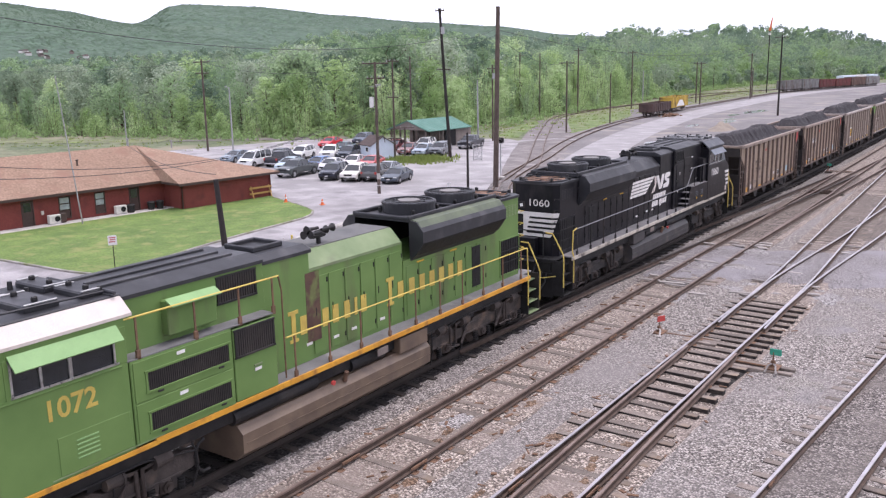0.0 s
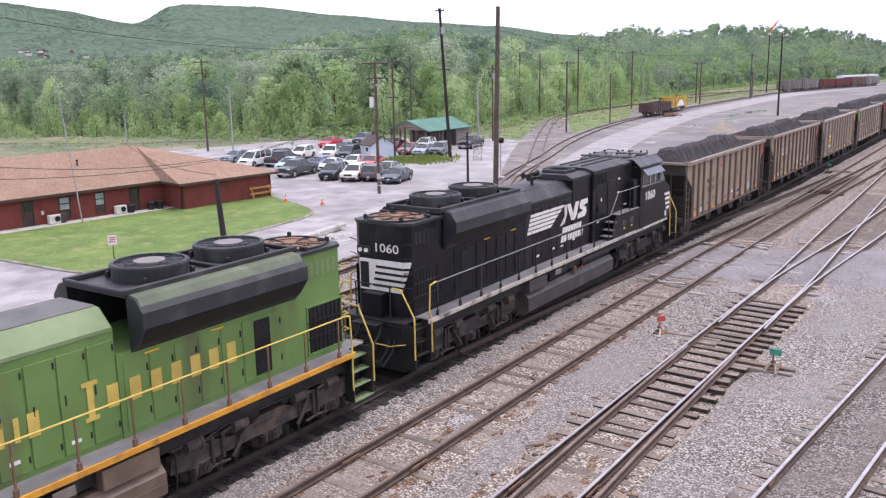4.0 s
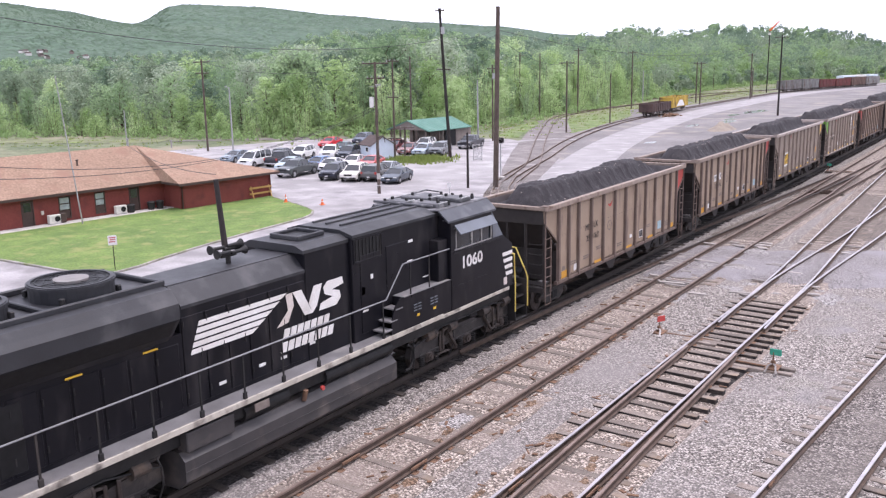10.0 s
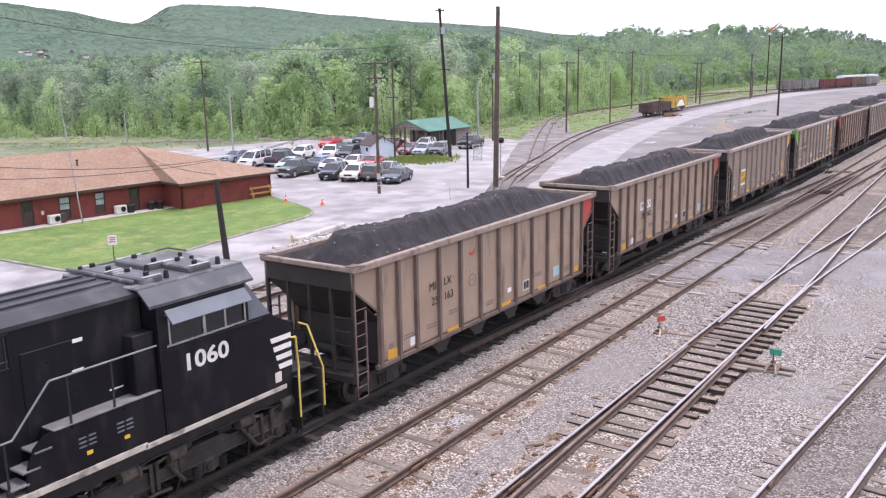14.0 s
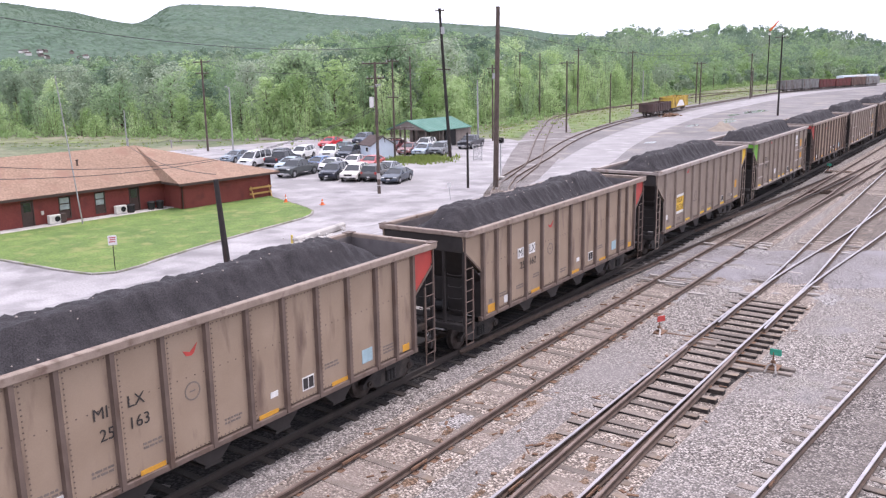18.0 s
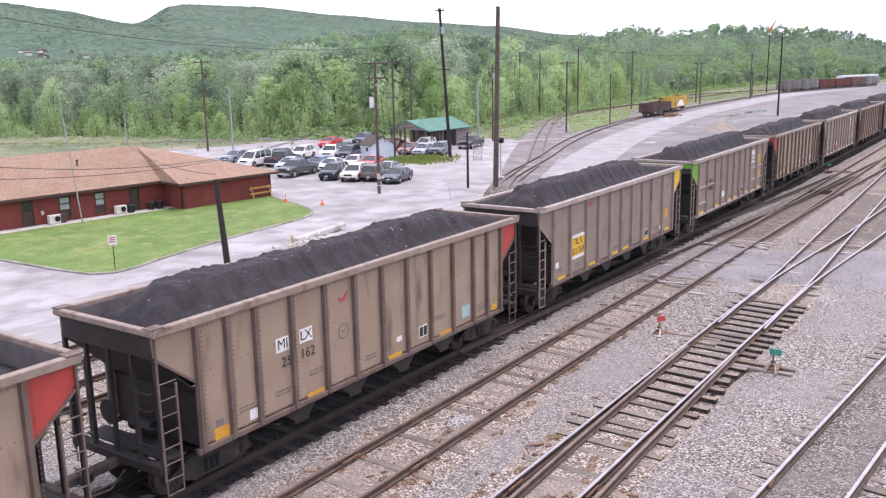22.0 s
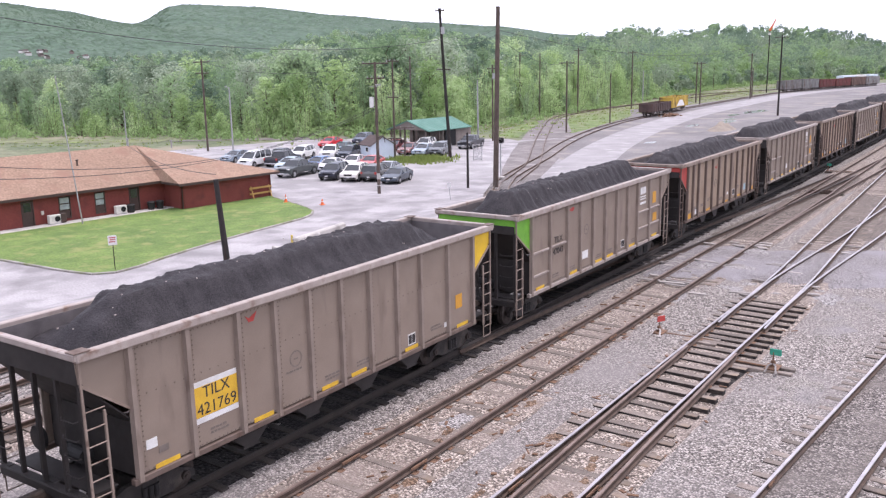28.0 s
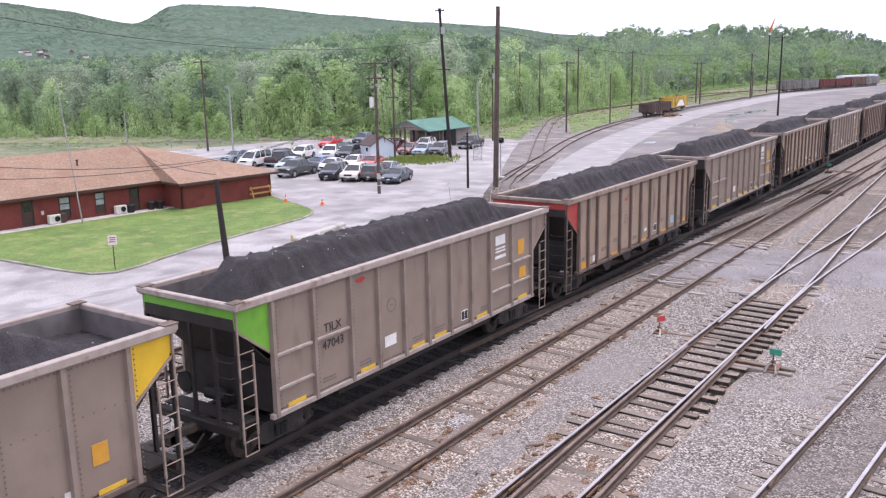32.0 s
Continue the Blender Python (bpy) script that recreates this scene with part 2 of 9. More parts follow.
# Near-black end steel: shade in the open ends and underside is painted in.
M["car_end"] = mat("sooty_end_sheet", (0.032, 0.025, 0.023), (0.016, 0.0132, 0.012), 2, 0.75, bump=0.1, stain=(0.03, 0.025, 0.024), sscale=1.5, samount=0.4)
M["inside"] = mat("scoured_inside", (0.21, 0.19, 0.19), (0.12, 0.108, 0.108), 2, 0.5, metal=0.3, grain=0.1)
M["flag_red"] = mat("flag_red", (0.44, 0.055, 0.042), (0.33, 0.042, 0.034), 2, 0.6, stain=(0.2, 0.06, 0.04), samount=0.15)
M["flag_yellow"] = mat("flag_yellow", (0.72, 0.46, 0.02), (0.6, 0.37, 0.02), 2, 0.6, stain=(0.3, 0.2, 0.04), samount=0.12)
M["flag_green"] = mat("flag_green", (0.16, 0.42, 0.035), (0.11, 0.3, 0.03), 2, 0.6, stain=(0.06, 0.12, 0.03), samount=0.2)
M["decal_yellow"] = mat("decal_yellow", (0.68, 0.42, 0.03), (0.55, 0.32, 0.03), 4, 0.7)
M["decal_orange"] = mat("decal_orange", (0.6, 0.3, 0.03), (0.5, 0.24, 0.03), 4, 0.7)
M["decal_white"] = mat("decal_white", (0.72, 0.71, 0.7), (0.55, 0.53, 0.51), 3, 0.6)
M["decal_grey"] = mat("faded_stencil", (0.19, 0.155, 0.135), None, 4, 0.75)
M["decal_dark"] = mat("dark_stencil", (0.035, 0.03, 0.03), None, 4, 0.75)
M["decal_red"] = mat("decal_red", (0.5, 0.06, 0.05), None, 4, 0.7)
M["decal_blue"] = mat("decal_pale_blue", (0.36, 0.5, 0.55), None, 4, 0.7)
M["green_paint"] = mat("bright_green_paint", (0.137, 0.226, 0.07), (0.108, 0.188, 0.056), 1.1, 0.5, grain=0.03, bump=0.03,
                       stain=(0.11, 0.135, 0.06), sscale=1.6, samount=0.24, streak=0.3, coat=0.0, spec=0.25)
M["green_dusty"] = mat("dusty_green_paint", (0.205, 0.262, 0.135), (0.13, 0.19, 0.085), 1.5, 0.65, grain=0.04, stain=(0.12, 0.12, 0.08), samount=0.25)
M["dusty_top"] = mat("dusty_hood_top", (0.15, 0.148, 0.14), (0.08, 0.08, 0.08), 1.2, 0.75, grain=0.08, stain=(0.08, 0.08, 0.075), sscale=1.2, samount=0.35)
M["dusty_flare"] = mat("dusty_flare_top", (0.125, 0.15, 0.095), (0.07, 0.085, 0.06), 1.4, 0.7, grain=0.05, stain=(0.2, 0.24, 0.14), sscale=1.0, samount=0.3)
M["burnt"] = mat("burnt_paint", (0.10, 0.055, 0.035), (0.06, 0.03, 0.025), 3, 0.75, stain=(0.13, 0.16, 0.05), sscale=2.5, samount=0.25)
M["yellow_paint"] = mat("yellow_paint", (0.62, 0.47, 0.1), (0.5, 0.37, 0.08), 3, 0.55, stain=(0.35, 0.22, 0.05), sscale=4, samount=0.15)
M["gold_sill"] = mat("gold_sill_paint", (0.66, 0.33, 0.03), (0.5, 0.22, 0.02), 2, 0.5, stain=(0.3, 0.13, 0.03), sscale=3, samount=0.3)
M["gold_letter"] = mat("gold_lettering", (0.56, 0.42, 0.09), (0.44, 0.32, 0.07), 3, 0.6)
M["black_paint"] = mat("black_paint", (0.0095, 0.0093, 0.0125), (0.0065, 0.0064, 0.009), 1.4, 0.32, grain=0.04, bump=0.03,
                       stain=(0.026, 0.024, 0.026), sscale=1.8, samount=0.3, streak=0.35, coat=0.0, spec=0.22)
M["black_roof"] = mat("dusty_black_roof", (0.025, 0.026, 0.031), (0.015, 0.015, 0.018), 1.2, 0.55, bump=0.1, stain=(0.06, 0.058, 0.06), sscale=1.2, samount=0.3)
M["white_paint"] = mat("white_paint", (0.72, 0.7, 0.68), (0.6, 0.57, 0.54), 2, 0.55, stain=(0.4, 0.36, 0.33), samount=0.1)
M["cream_paint"] = mat("sun_bleached_roof", (0.6, 0.53, 0.49), (0.5, 0.44, 0.4), 2, 0.55)
M["grille"] = mat("dark_grille", (0.018, 0.018, 0.02), (0.01, 0.01, 0.011), 5, 0.5, metal=0.5)
M["brown_screen"] = mat("dusty_brown_screen", (0.05, 0.042, 0.038), (0.03, 0.026, 0.024), 5, 0.7, metal=0.3)
M["walkway"] = mat("grey_walkway", (0.19, 0.185, 0.19), (0.12, 0.115, 0.118), 1.5, 0.7, bump=0.3, bscale=60, stain=(0.3, 0.28, 0.27), samount=0.2)
M["tank"] = mat("dusty_tank", (0.17, 0.122, 0.085), (0.105, 0.074, 0.053), 1.3, 0.5, bump=0.1, stain=(0.09, 0.065, 0.05), sscale=1.5, samount=0.35)
M["tank_black"] = mat("grimy_black_tank", (0.05, 0.045, 0.045), (0.028, 0.026, 0.027), 1.3, 0.6, bump=0.1, stain=(0.1, 0.085, 0.075), sscale=1.5, samount=0.3)
M["fan_rust"] = mat("rusty_fan_blades", (0.24, 0.13, 0.075), (0.15, 0.08, 0.05), 4, 0.75)
M["fan_hub"] = mat("fan_hub_pale", (0.2, 0.185, 0.175), None, 5, 0.6)
M["glass"] = mat("dark_window_glass", (0.02, 0.024, 0.028), (0.015, 0.018, 0.02), 3, 0.08, grain=0, spec=0.8)
M["pane_light"] = mat("bright_window_glass", (0.4, 0.44, 0.45), (0.26, 0.3, 0.31), 3, 0.1, grain=0, spec=0.8)
M["chrome"] = mat("worn_chrome", (0.6, 0.6, 0.6), None, 6, 0.3, metal=0.9)
M["lamp_glass"] = mat("lamp_lens", (0.8, 0.8, 0.76), None, 6, 0.2, grain=0)
M["slope_grey"] = mat("dark_slope_paint", (0.06, 0.064, 0.076), (0.04, 0.043, 0.052), 2, 0.5, stain=(0.12, 0.12, 0.125), sscale=1.5, samount=0.25)
# Roof grey with pale patches, lifted to hold the fittings' white highlights.
M["roof_grey"] = mat("faded_roof_paint", (0.1, 0.1, 0.108), (0.055, 0.055, 0.06), 1.6, 0.6, bump=0.1, stain=(0.26, 0.255, 0.26), sscale=2.5, samount=0.25)
M["grey_visor"] = mat("blue_grey_paint", (0.13, 0.145, 0.17), (0.1, 0.112, 0.13), 2, 0.45, stain=(0.2, 0.2, 0.2), samount=0.15)
M["green_visor"] = mat("pale_green_visor", (0.22, 0.38, 0.15), (0.18, 0.32, 0.12), 2, 0.55)
M["brick"] = mat("painted_brick", (0.2, 0.045, 0.035), (0.155, 0.034, 0.027), 0.6, 0.85, bump=0.3, bscale=20, grain=0.15, gscale=12, stain=(0.12, 0.03, 0.025), samount=0.2)
M["shingle"] = mat("brown_shingle", (0.285, 0.188, 0.133), (0.24, 0.155, 0.108), 0.6, 0.95, bump=0.6, bscale=14, grain=0.22, gscale=6, stain=(0.24, 0.14, 0.1), sscale=0.7, samount=0.25, vary=0.1)
M["brown_trim"] = mat("dark_brown_trim", (0.06, 0.035, 0.028), None, 3, 0.6)
M["pole"] = mat("weathered_pole", (0.115, 0.085, 0.07), (0.065, 0.048, 0.04), 2, 0.95, bump=0.6, grain=0.2, gscale=20, stain=(0.2, 0.17, 0.15), samount=0.2, streak=0.15)
M["dark_pole"] = mat("tarred_pole", (0.03, 0.024, 0.022), (0.018, 0.015, 0.014), 2, 0.9, bump=0.4, stain=(0.08, 0.03, 0.02), samount=0.2, streak=0.1)
M["galv"] = mat("galvanised_steel", (0.42, 0.42, 0.42), None, 5, 0.5, metal=0.5)
M["wire"] = mat("dark_cable", (0.04, 0.04, 0.045), None, 5, 0.7)
M["wood_new"] = mat("yellow_timber", (0.5, 0.3, 0.09), None, 3, 0.8, bump=0.3)
M["cone"] = mat("orange_plastic", (0.8, 0.16, 0.04), None, 3, 0.6)
M["ac_white"] = mat("cream_metal", (0.62, 0.6, 0.55), None, 3, 0.5)
M["green_roof"] = mat("green_metal_roof", (0.085, 0.215, 0.165), (0.07, 0.18, 0.14), 0.8, 0.55, stain=(0.13, 0.25, 0.2), samount=0.2)
M["shed_blue"] = mat("pale_blue_siding", (0.62, 0.69, 0.76), (0.54, 0.6, 0.67), 1.5, 0.7)
M["shed_roof"] = mat("dark_shed_roof", (0.09, 0.065, 0.06), None, 2, 0.9)
M["grey_board"] = mat("grey_boards", (0.25, 0.215, 0.19), (0.18, 0.15, 0.13), 2, 0.85, bump=0.2)
M["tyre"] = mat("rubber_tyre", (0.02, 0.02, 0.021), None, 5, 0.85)
M["hubcap"] = mat("wheel_alloy", (0.45, 0.45, 0.46), None, 5, 0.35, metal=0.8)
M["bark"] = mat("bark", (0.12, 0.09, 0.065), None, 4, 0.95, bump=0.6)
M["leaf_mid"] = leaf_mat("leaves_mid", [(0.173, 0.265, 0.151), (0.256, 0.367, 0.202), (0.344, 0.462, 0.261), (0.435, 0.545, 0.342)])
M["leaf_light"] = leaf_mat("leaves_light", [(0.225, 0.327, 0.141), (0.316, 0.445, 0.191), (0.42, 0.549, 0.265), (0.526, 0.636, 0.378)])
M["leaf_grey"] = leaf_mat("leaves_silver", [(0.178, 0.245, 0.162), (0.262, 0.331, 0.227), (0.358, 0.43, 0.312), (0.454, 0.515, 0.404)])
# Far leaves lean to blue-grey: distance haze is mixed into their tones.
M["leaf_far"] = leaf_mat("leaves_far", [(0.0911, 0.15, 0.111), (0.138, 0.206, 0.15), (0.182, 0.259, 0.182), (0.228, 0.305, 0.229)])
M["weed"] = leaf_mat("weeds", [(0.12, 0.168, 0.0473), (0.204, 0.268, 0.0715), (0.311, 0.346, 0.119), (0.43, 0.379, 0.202)])
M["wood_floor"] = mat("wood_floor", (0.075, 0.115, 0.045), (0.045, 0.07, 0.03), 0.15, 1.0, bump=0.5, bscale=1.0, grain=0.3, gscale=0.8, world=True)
M["water"] = mat("puddle_water", (0.12, 0.12, 0.13), None, 0.5, 0.06, grain=0, spec=0.6)
M["sand"] = mat("tan_dirt", (0.28, 0.235, 0.19), (0.2, 0.17, 0.14), 0.8, 0.95, bump=0.6, grain=0.2, gscale=8)
M["dry_grass"] = mat("dry_grass", (0.2, 0.185, 0.115), (0.11, 0.135, 0.058), 0.3, 0.95, bump=0.8, bscale=3, grain=0.3, gscale=2.0, stain=(0.17, 0.22, 0.07), sscale=0.3, samount=0.4, world=True)
M["bare_soil"] = mat("bare_soil", (0.2, 0.175, 0.165), (0.12, 0.105, 0.1), 0.3, 0.95, bump=0.6, bscale=4, grain=0.25, gscale=3, stain=(0.17, 0.22, 0.07), sscale=0.3, samount=0.25, world=True)
M["fork_dirt"] = mat("cinder_dirt", (0.2, 0.178, 0.17), (0.12, 0.105, 0.1), 0.35, 0.95, bump=0.6, bscale=9, grain=0.3, gscale=5, stain=(0.27, 0.245, 0.235), sscale=0.4, samount=0.35, world=True)
M["weedy_verge"] = mat("weedy_verge", (0.145, 0.2, 0.058), (0.09, 0.135, 0.04), 0.3, 0.95, bump=0.8, bscale=4, grain=0.3, gscale=3, stain=(0.24, 0.21, 0.15), sscale=0.35, samount=0.35, world=True)
# Ridge greens carry the haze of distance in their base colour.
M["hill_leaf"] = leaf_mat("hill_crowns", [(0.074, 0.122, 0.078), (0.083, 0.135, 0.084), (0.092, 0.147, 0.09), (0.101, 0.158, 0.096)])
M["hill"] = mat("wooded_hill", (0.074, 0.121, 0.077), (0.064, 0.106, 0.072), 0.03, 1.0, bump=0.0, bscale=0.06, grain=0.3, gscale=0.09,
                stain=(0.086, 0.13, 0.084), sscale=0.006, samount=0.2, world=True)


def paint(name, c, rough=0.3):
    return mat(name, c, tuple(v * 0.9 for v in c), 2, rough, grain=0.02, coat=0.4)


# ---- mesh building ----
class Build:
    """Collects simple solids into one mesh."""

    def __init__(self):
        self.v, self.f = [], []

    def add(self, verts, faces):
        k = len(self.v)
        self.v += [tuple(p) for p in verts]
        self.f += [tuple(i + k for i in f) for f in faces]
        return self

    def box(self, c, s, ch=0.0, m=None):
        """A box with its edges taken off by ch."""
        hx, hy, hz = s[0] / 2, s[1] / 2, s[2] / 2
        if ch <= 0:
            pts = [(x * hx, y * hy, z * hz) for x in (-1, 1) for y in (-1, 1) for z in (-1, 1)]
            faces = [(0, 1, 3, 2), (4, 6, 7, 5), (0, 4, 5, 1), (2, 3, 7, 6), (0, 2, 6, 4), (1, 5, 7, 3)]
        else:
            ch = min(ch, hx * 0.9, hy * 0.9, hz * 0.9)
            pts, ix = [], {}
            for x in (-1, 1):
                for y in (-1, 1):
                    for z in (-1, 1):
                        for a in range(3):
                            d = [ch, ch, ch]
                            d[a] = 0
                            ix[x, y, z, a] = len(pts)
                            pts.append((x * (hx - d[0]), y * (hy - d[1]), z * (hz - d[2])))
            faces = []
            for s1 in (-1, 1):
                faces.append([ix[s1, y, z, 0] for y, z in ((-1, -1), (1, -1), (1, 1), (-1, 1))][::s1])
                faces.append([ix[x, s1, z, 1] for x, z in ((-1, -1), (-1, 1), (1, 1), (1, -1))][::s1])
                faces.append([ix[x, y, s1, 2] for x, y in ((-1, -1), (1, -1), (1, 1), (-1, 1))][::s1])
                for s2 in (-1, 1):
                    faces.append([ix[s1, s2, -1, 0], ix[s1, s2, -1, 1], ix[s1, s2, 1, 1], ix[s1, s2, 1, 0]][::s1 * s2])
                    faces.append([ix[s1, -1, s2, 0], ix[s1, 1, s2, 0], ix[s1, 1, s2, 2], ix[s1, -1, s2, 2]][::s1 * s2])
                    faces.append([ix[-1, s1, s2, 1], ix[-1, s1, s2, 2], ix[1, s1, s2, 2], ix[1, s1, s2, 1]][::s1 * s2])
                    for s3 in (-1, 1):
                        faces.append([ix[s1, s2, s3, 0], ix[s1, s2, s3, 1], ix[s1, s2, s3, 2]][::s1 * s2 * s3])
        if m is not None:
            pts = [m @ Vector(p) for p in pts]
        return self.add([(p[0] + c[0], p[1] + c[1], p[2] + c[2]) for p in pts], faces)

    def cyl(self, a, b, r, r2=None, n=10, caps=True):
        """A round bar from a to b."""
        a, b = Vector(a), Vector(b)
        r2 = r if r2 is None else r2
        z = (b - a).normalized()
        x = z.orthogonal().normalized()
        y = z.cross(x)
        ring = lambda o, q: [o + (x * math.cos(t) + y * math.sin(t)) * q for t in [2 * math.pi * i / n for i in range(n)]]
        faces = [(i, (i + 1) % n, (i + 1) % n + n, i + n) for i in range(n)]
        if caps:
            faces += [tuple(range(n))[::-1], tuple(range(n, 2 * n))]
        return self.add(ring(a, r) + ring(b, r2), faces)

    def pipe(self, pts, r, n=8):
        for a, b in zip(pts, pts[1:]):
            self.cyl(a, b, r, n=n)
        return self

    def prism(self, poly, x0, x1, axis=0):
        """A flat outline (two coordinates) drawn out along one axis from x0 to x1."""
        n = len(poly)
        area = sum(poly[i][0] * poly[(i + 1) % n][1] - poly[(i + 1) % n][0] * poly[i][1] for i in range(n))
        if area < 0:
            poly = poly[::-1]

        def put(p, q):
            return {0: (q, p[0], p[1]), 1: (p[0], q, p[1]), 2: (p[0], p[1], q)}[axis]
        v = [put(p, x0) for p in poly] + [put(p, x1) for p in poly]
        f = [tuple(range(n))[::-1], tuple(range(n, 2 * n))] + [(i, (i + 1) % n, (i + 1) % n + n, i + n) for i in range(n)]
        flip = (axis == 1) != (x1 < x0)
        return self.add(v, [t[::-1] for t in f] if flip else f)

    def ring(self, c, r0, r1, h, n=24):
        """An upright tube wall about c."""
        v, f = [], []
        for i in range(n):
            t = 2 * math.pi * i / n
            for r, z in ((r1, 0), (r1, h), (r0, h), (r0, 0)):
                v.append((c[0] + r * math.cos(t), c[1] + r * math.sin(t), c[2] + z))
        for i in range(n):
            j = (i + 1) % n
            for k in range(4):
                f.append((i * 4 + k, j * 4 + k, j * 4 + (k + 1) % 4, i * 4 + (k + 1) % 4))
        return self.add(v, f)

    def mesh(self, name, material, smooth=False):
        me = bpy.data.meshes.new(name)
        me.from_pydata(self.v, [], self.f)
        me.materials.append(material)
        if smooth:
            me.polygons.foreach_set("use_smooth", [True] * len(me.polygons))
        me.update()
        return me


def thing(name, label, category, group="", m=None, kind=""):
    ob = tagged(new(name), label, category, group, kind)
    ob.matrix_basis = m or Matrix()
    return ob


def part(name, b, material, parent, label="", smooth=False, m=None):
    """One mesh under a thing or a part."""
    ob = new(name, b if isinstance(b, bpy.types.Mesh) else b.mesh(name, material, smooth))
    ob.parent = parent
    if m is not None:
        ob.matrix_basis = m
    if label:
        tagged(ob, label)
    return ob


def solid(name, b, material, label, category, group="", m=None, kind="", smooth=False):
    """A thing that is one mesh."""
    ob = tagged(new(name, b if isinstance(b, bpy.types.Mesh) else b.mesh(name, material, smooth)), label, category, group, kind)
    ob.matrix_basis = m or Matrix()
    return ob


def lettering(name, text, size, material, parent, m, label="", shear=0.0, bold=0.0):
    """Raised letters as a thin mesh."""
    cu = bpy.data.curves.new("text", "FONT")
    cu.body, cu.size, cu.shear = text, size, shear
    cu.align_x, cu.align_y, cu.extrude, cu.resolution_u = "CENTER", "CENTER", 0.002, 3
    cu.offset = size * bold
    tmp = new("text", cu)
    me = bpy.data.meshes.new_from_object(tmp.evaluated_get(bpy.context.evaluated_depsgraph_get()))
    bpy.data.objects.remove(tmp)
    bpy.data.curves.remove(cu)
    me.name = name
    me.materials.clear()
    me.materials.append(material)
    return part(name, me, material, parent, label, m=m)


# Turns letters upright on the side of a thing that faces +x.
SIDE = Matrix(((0, 0, 1, 0), (1, 0, 0, 0), (0, 1, 0, 0), (0, 0, 0, 1)))
# ---- ground ----
def sheet(name, outline, lift, material, label="", step=6.0):
    """A flat piece of ground with the given outline, following the fall of the land."""
    bm = bmesh.new()
    vs = [bm.verts.new((x, y, 0)) for x, y in outline]
    face = bm.faces.new(vs)
    if face.normal.z < 0 or sum(vs[i].co.x * vs[(i + 1) % len(vs)].co.y - vs[(i + 1) % len(vs)].co.x * vs[i].co.y for i in range(len(vs))) < 0:
        face.normal_flip()
    bmesh.ops.triangulate(bm, faces=bm.faces[:])
    for x in (-26.0, -33.5, -41.0):
        bmesh.ops.bisect_plane(bm, geom=bm.verts[:] + bm.edges[:] + bm.faces[:], plane_co=(x, 0, 0), plane_no=(1, 0, 0))
    for v in bm.verts:
        v.co.z = ground_z(v.co.x) + lift
    me = bpy.data.meshes.new(name)
    bm.to_mesh(me)
    bm.free()
    me.materials.append(material)
    return tagged(new(name, me), label, kind="structure")


def ribbon(name, line, width, lift, material, label=""):
    """A road along a line of points."""
    pts = smooth_line(line, 4.0)
    b = Build()
    for i, (x, y) in enumerate(pts):
        dx, dy = direction(pts, i)
        for s in (-1, 1):
            px, py = x + s * dy * width(i / (len(pts) - 1)) / 2, y - s * dx * width(i / (len(pts) - 1)) / 2
            b.v.append((px, py, ground_z(px) + lift))
    b.f = [(2 * i, 2 * i + 1, 2 * i + 3, 2 * i + 2) for i in range(len(pts) - 1)]
    return tagged(new(name, b.mesh(name, material)), label, kind="structure")


def smooth_line(pts, step):
    """Points every step metres along a curve through pts."""
    out, n = [], len(pts)
    for i in range(n - 1):
        p0, p1, p2, p3 = pts[max(0, i - 1)], pts[i], pts[i + 1], pts[min(n - 1, i + 2)]
        k = max(1, int(math.dist(p1, p2) / step))
        for j in range(k):
            t = j / k
            out.append(tuple(0.5 * (2 * b + (c - a) * t + (2 * a - 5 * b + 4 * c - d) * t * t + (3 * b - a - 3 * c + d) * t ** 3)
                             for a, b, c, d in zip(p0, p1, p2, p3)))
    return out + [tuple(pts[-1])]


def direction(pts, i):
    a, b = pts[max(0, i - 1)], pts[min(len(pts) - 1, i + 1)]
    d = math.dist(a, b)
    return (b[0] - a[0]) / d, (b[1] - a[1]) / d


def land():
    """One sheet of ground out to the horizon."""
    xs = [-3000, -1500, -800, -400, -250, -180, -140, -120, -105, -90, -75, -60, -50, -41, -38.5, -36, -33.5, -31, -28.5, -26, -20, -10, 0, 15, 40, 100, 300, 900, 3000]
    ys = [-1500, -500, -150, -60, -20, 0, 20, 40, 60, 80, 110, 150, 200, 260, 340, 450, 600, 900, 1500, 3500]
    b = Build()
    b.v = [(x, y, ground_z(x) - 0.02) for x in xs for y in ys]
    k = len(ys)
    b.f = [(i * k + j, (i + 1) * k + j, (i + 1) * k + j + 1, i * k + j + 1) for i in range(len(xs) - 1) for j in range(k - 1)]
    tagged(new("ground", b.mesh("ground", M["scrub"])), "scrubby grass land round the yard", kind="structure")


land()
sheet("yard_bed", [(-29, -60), (14, -60), (14, 420), (-24, 420), (-29, 250), (-29, 60)], 0.0, M["ballast"], "crushed grey stone ballast of the rail yard")


def switch_pit(x, y):
    """1 where the stone lies low between the open ties of the switch, 0 elsewhere."""
    e = min(x + 8.62, (-6.05 - x) * 0.6, (y - 20.5) / 4.0, (33.9 - y) / 0.5)
    return max(0.0, min(1.0, e / 0.35))


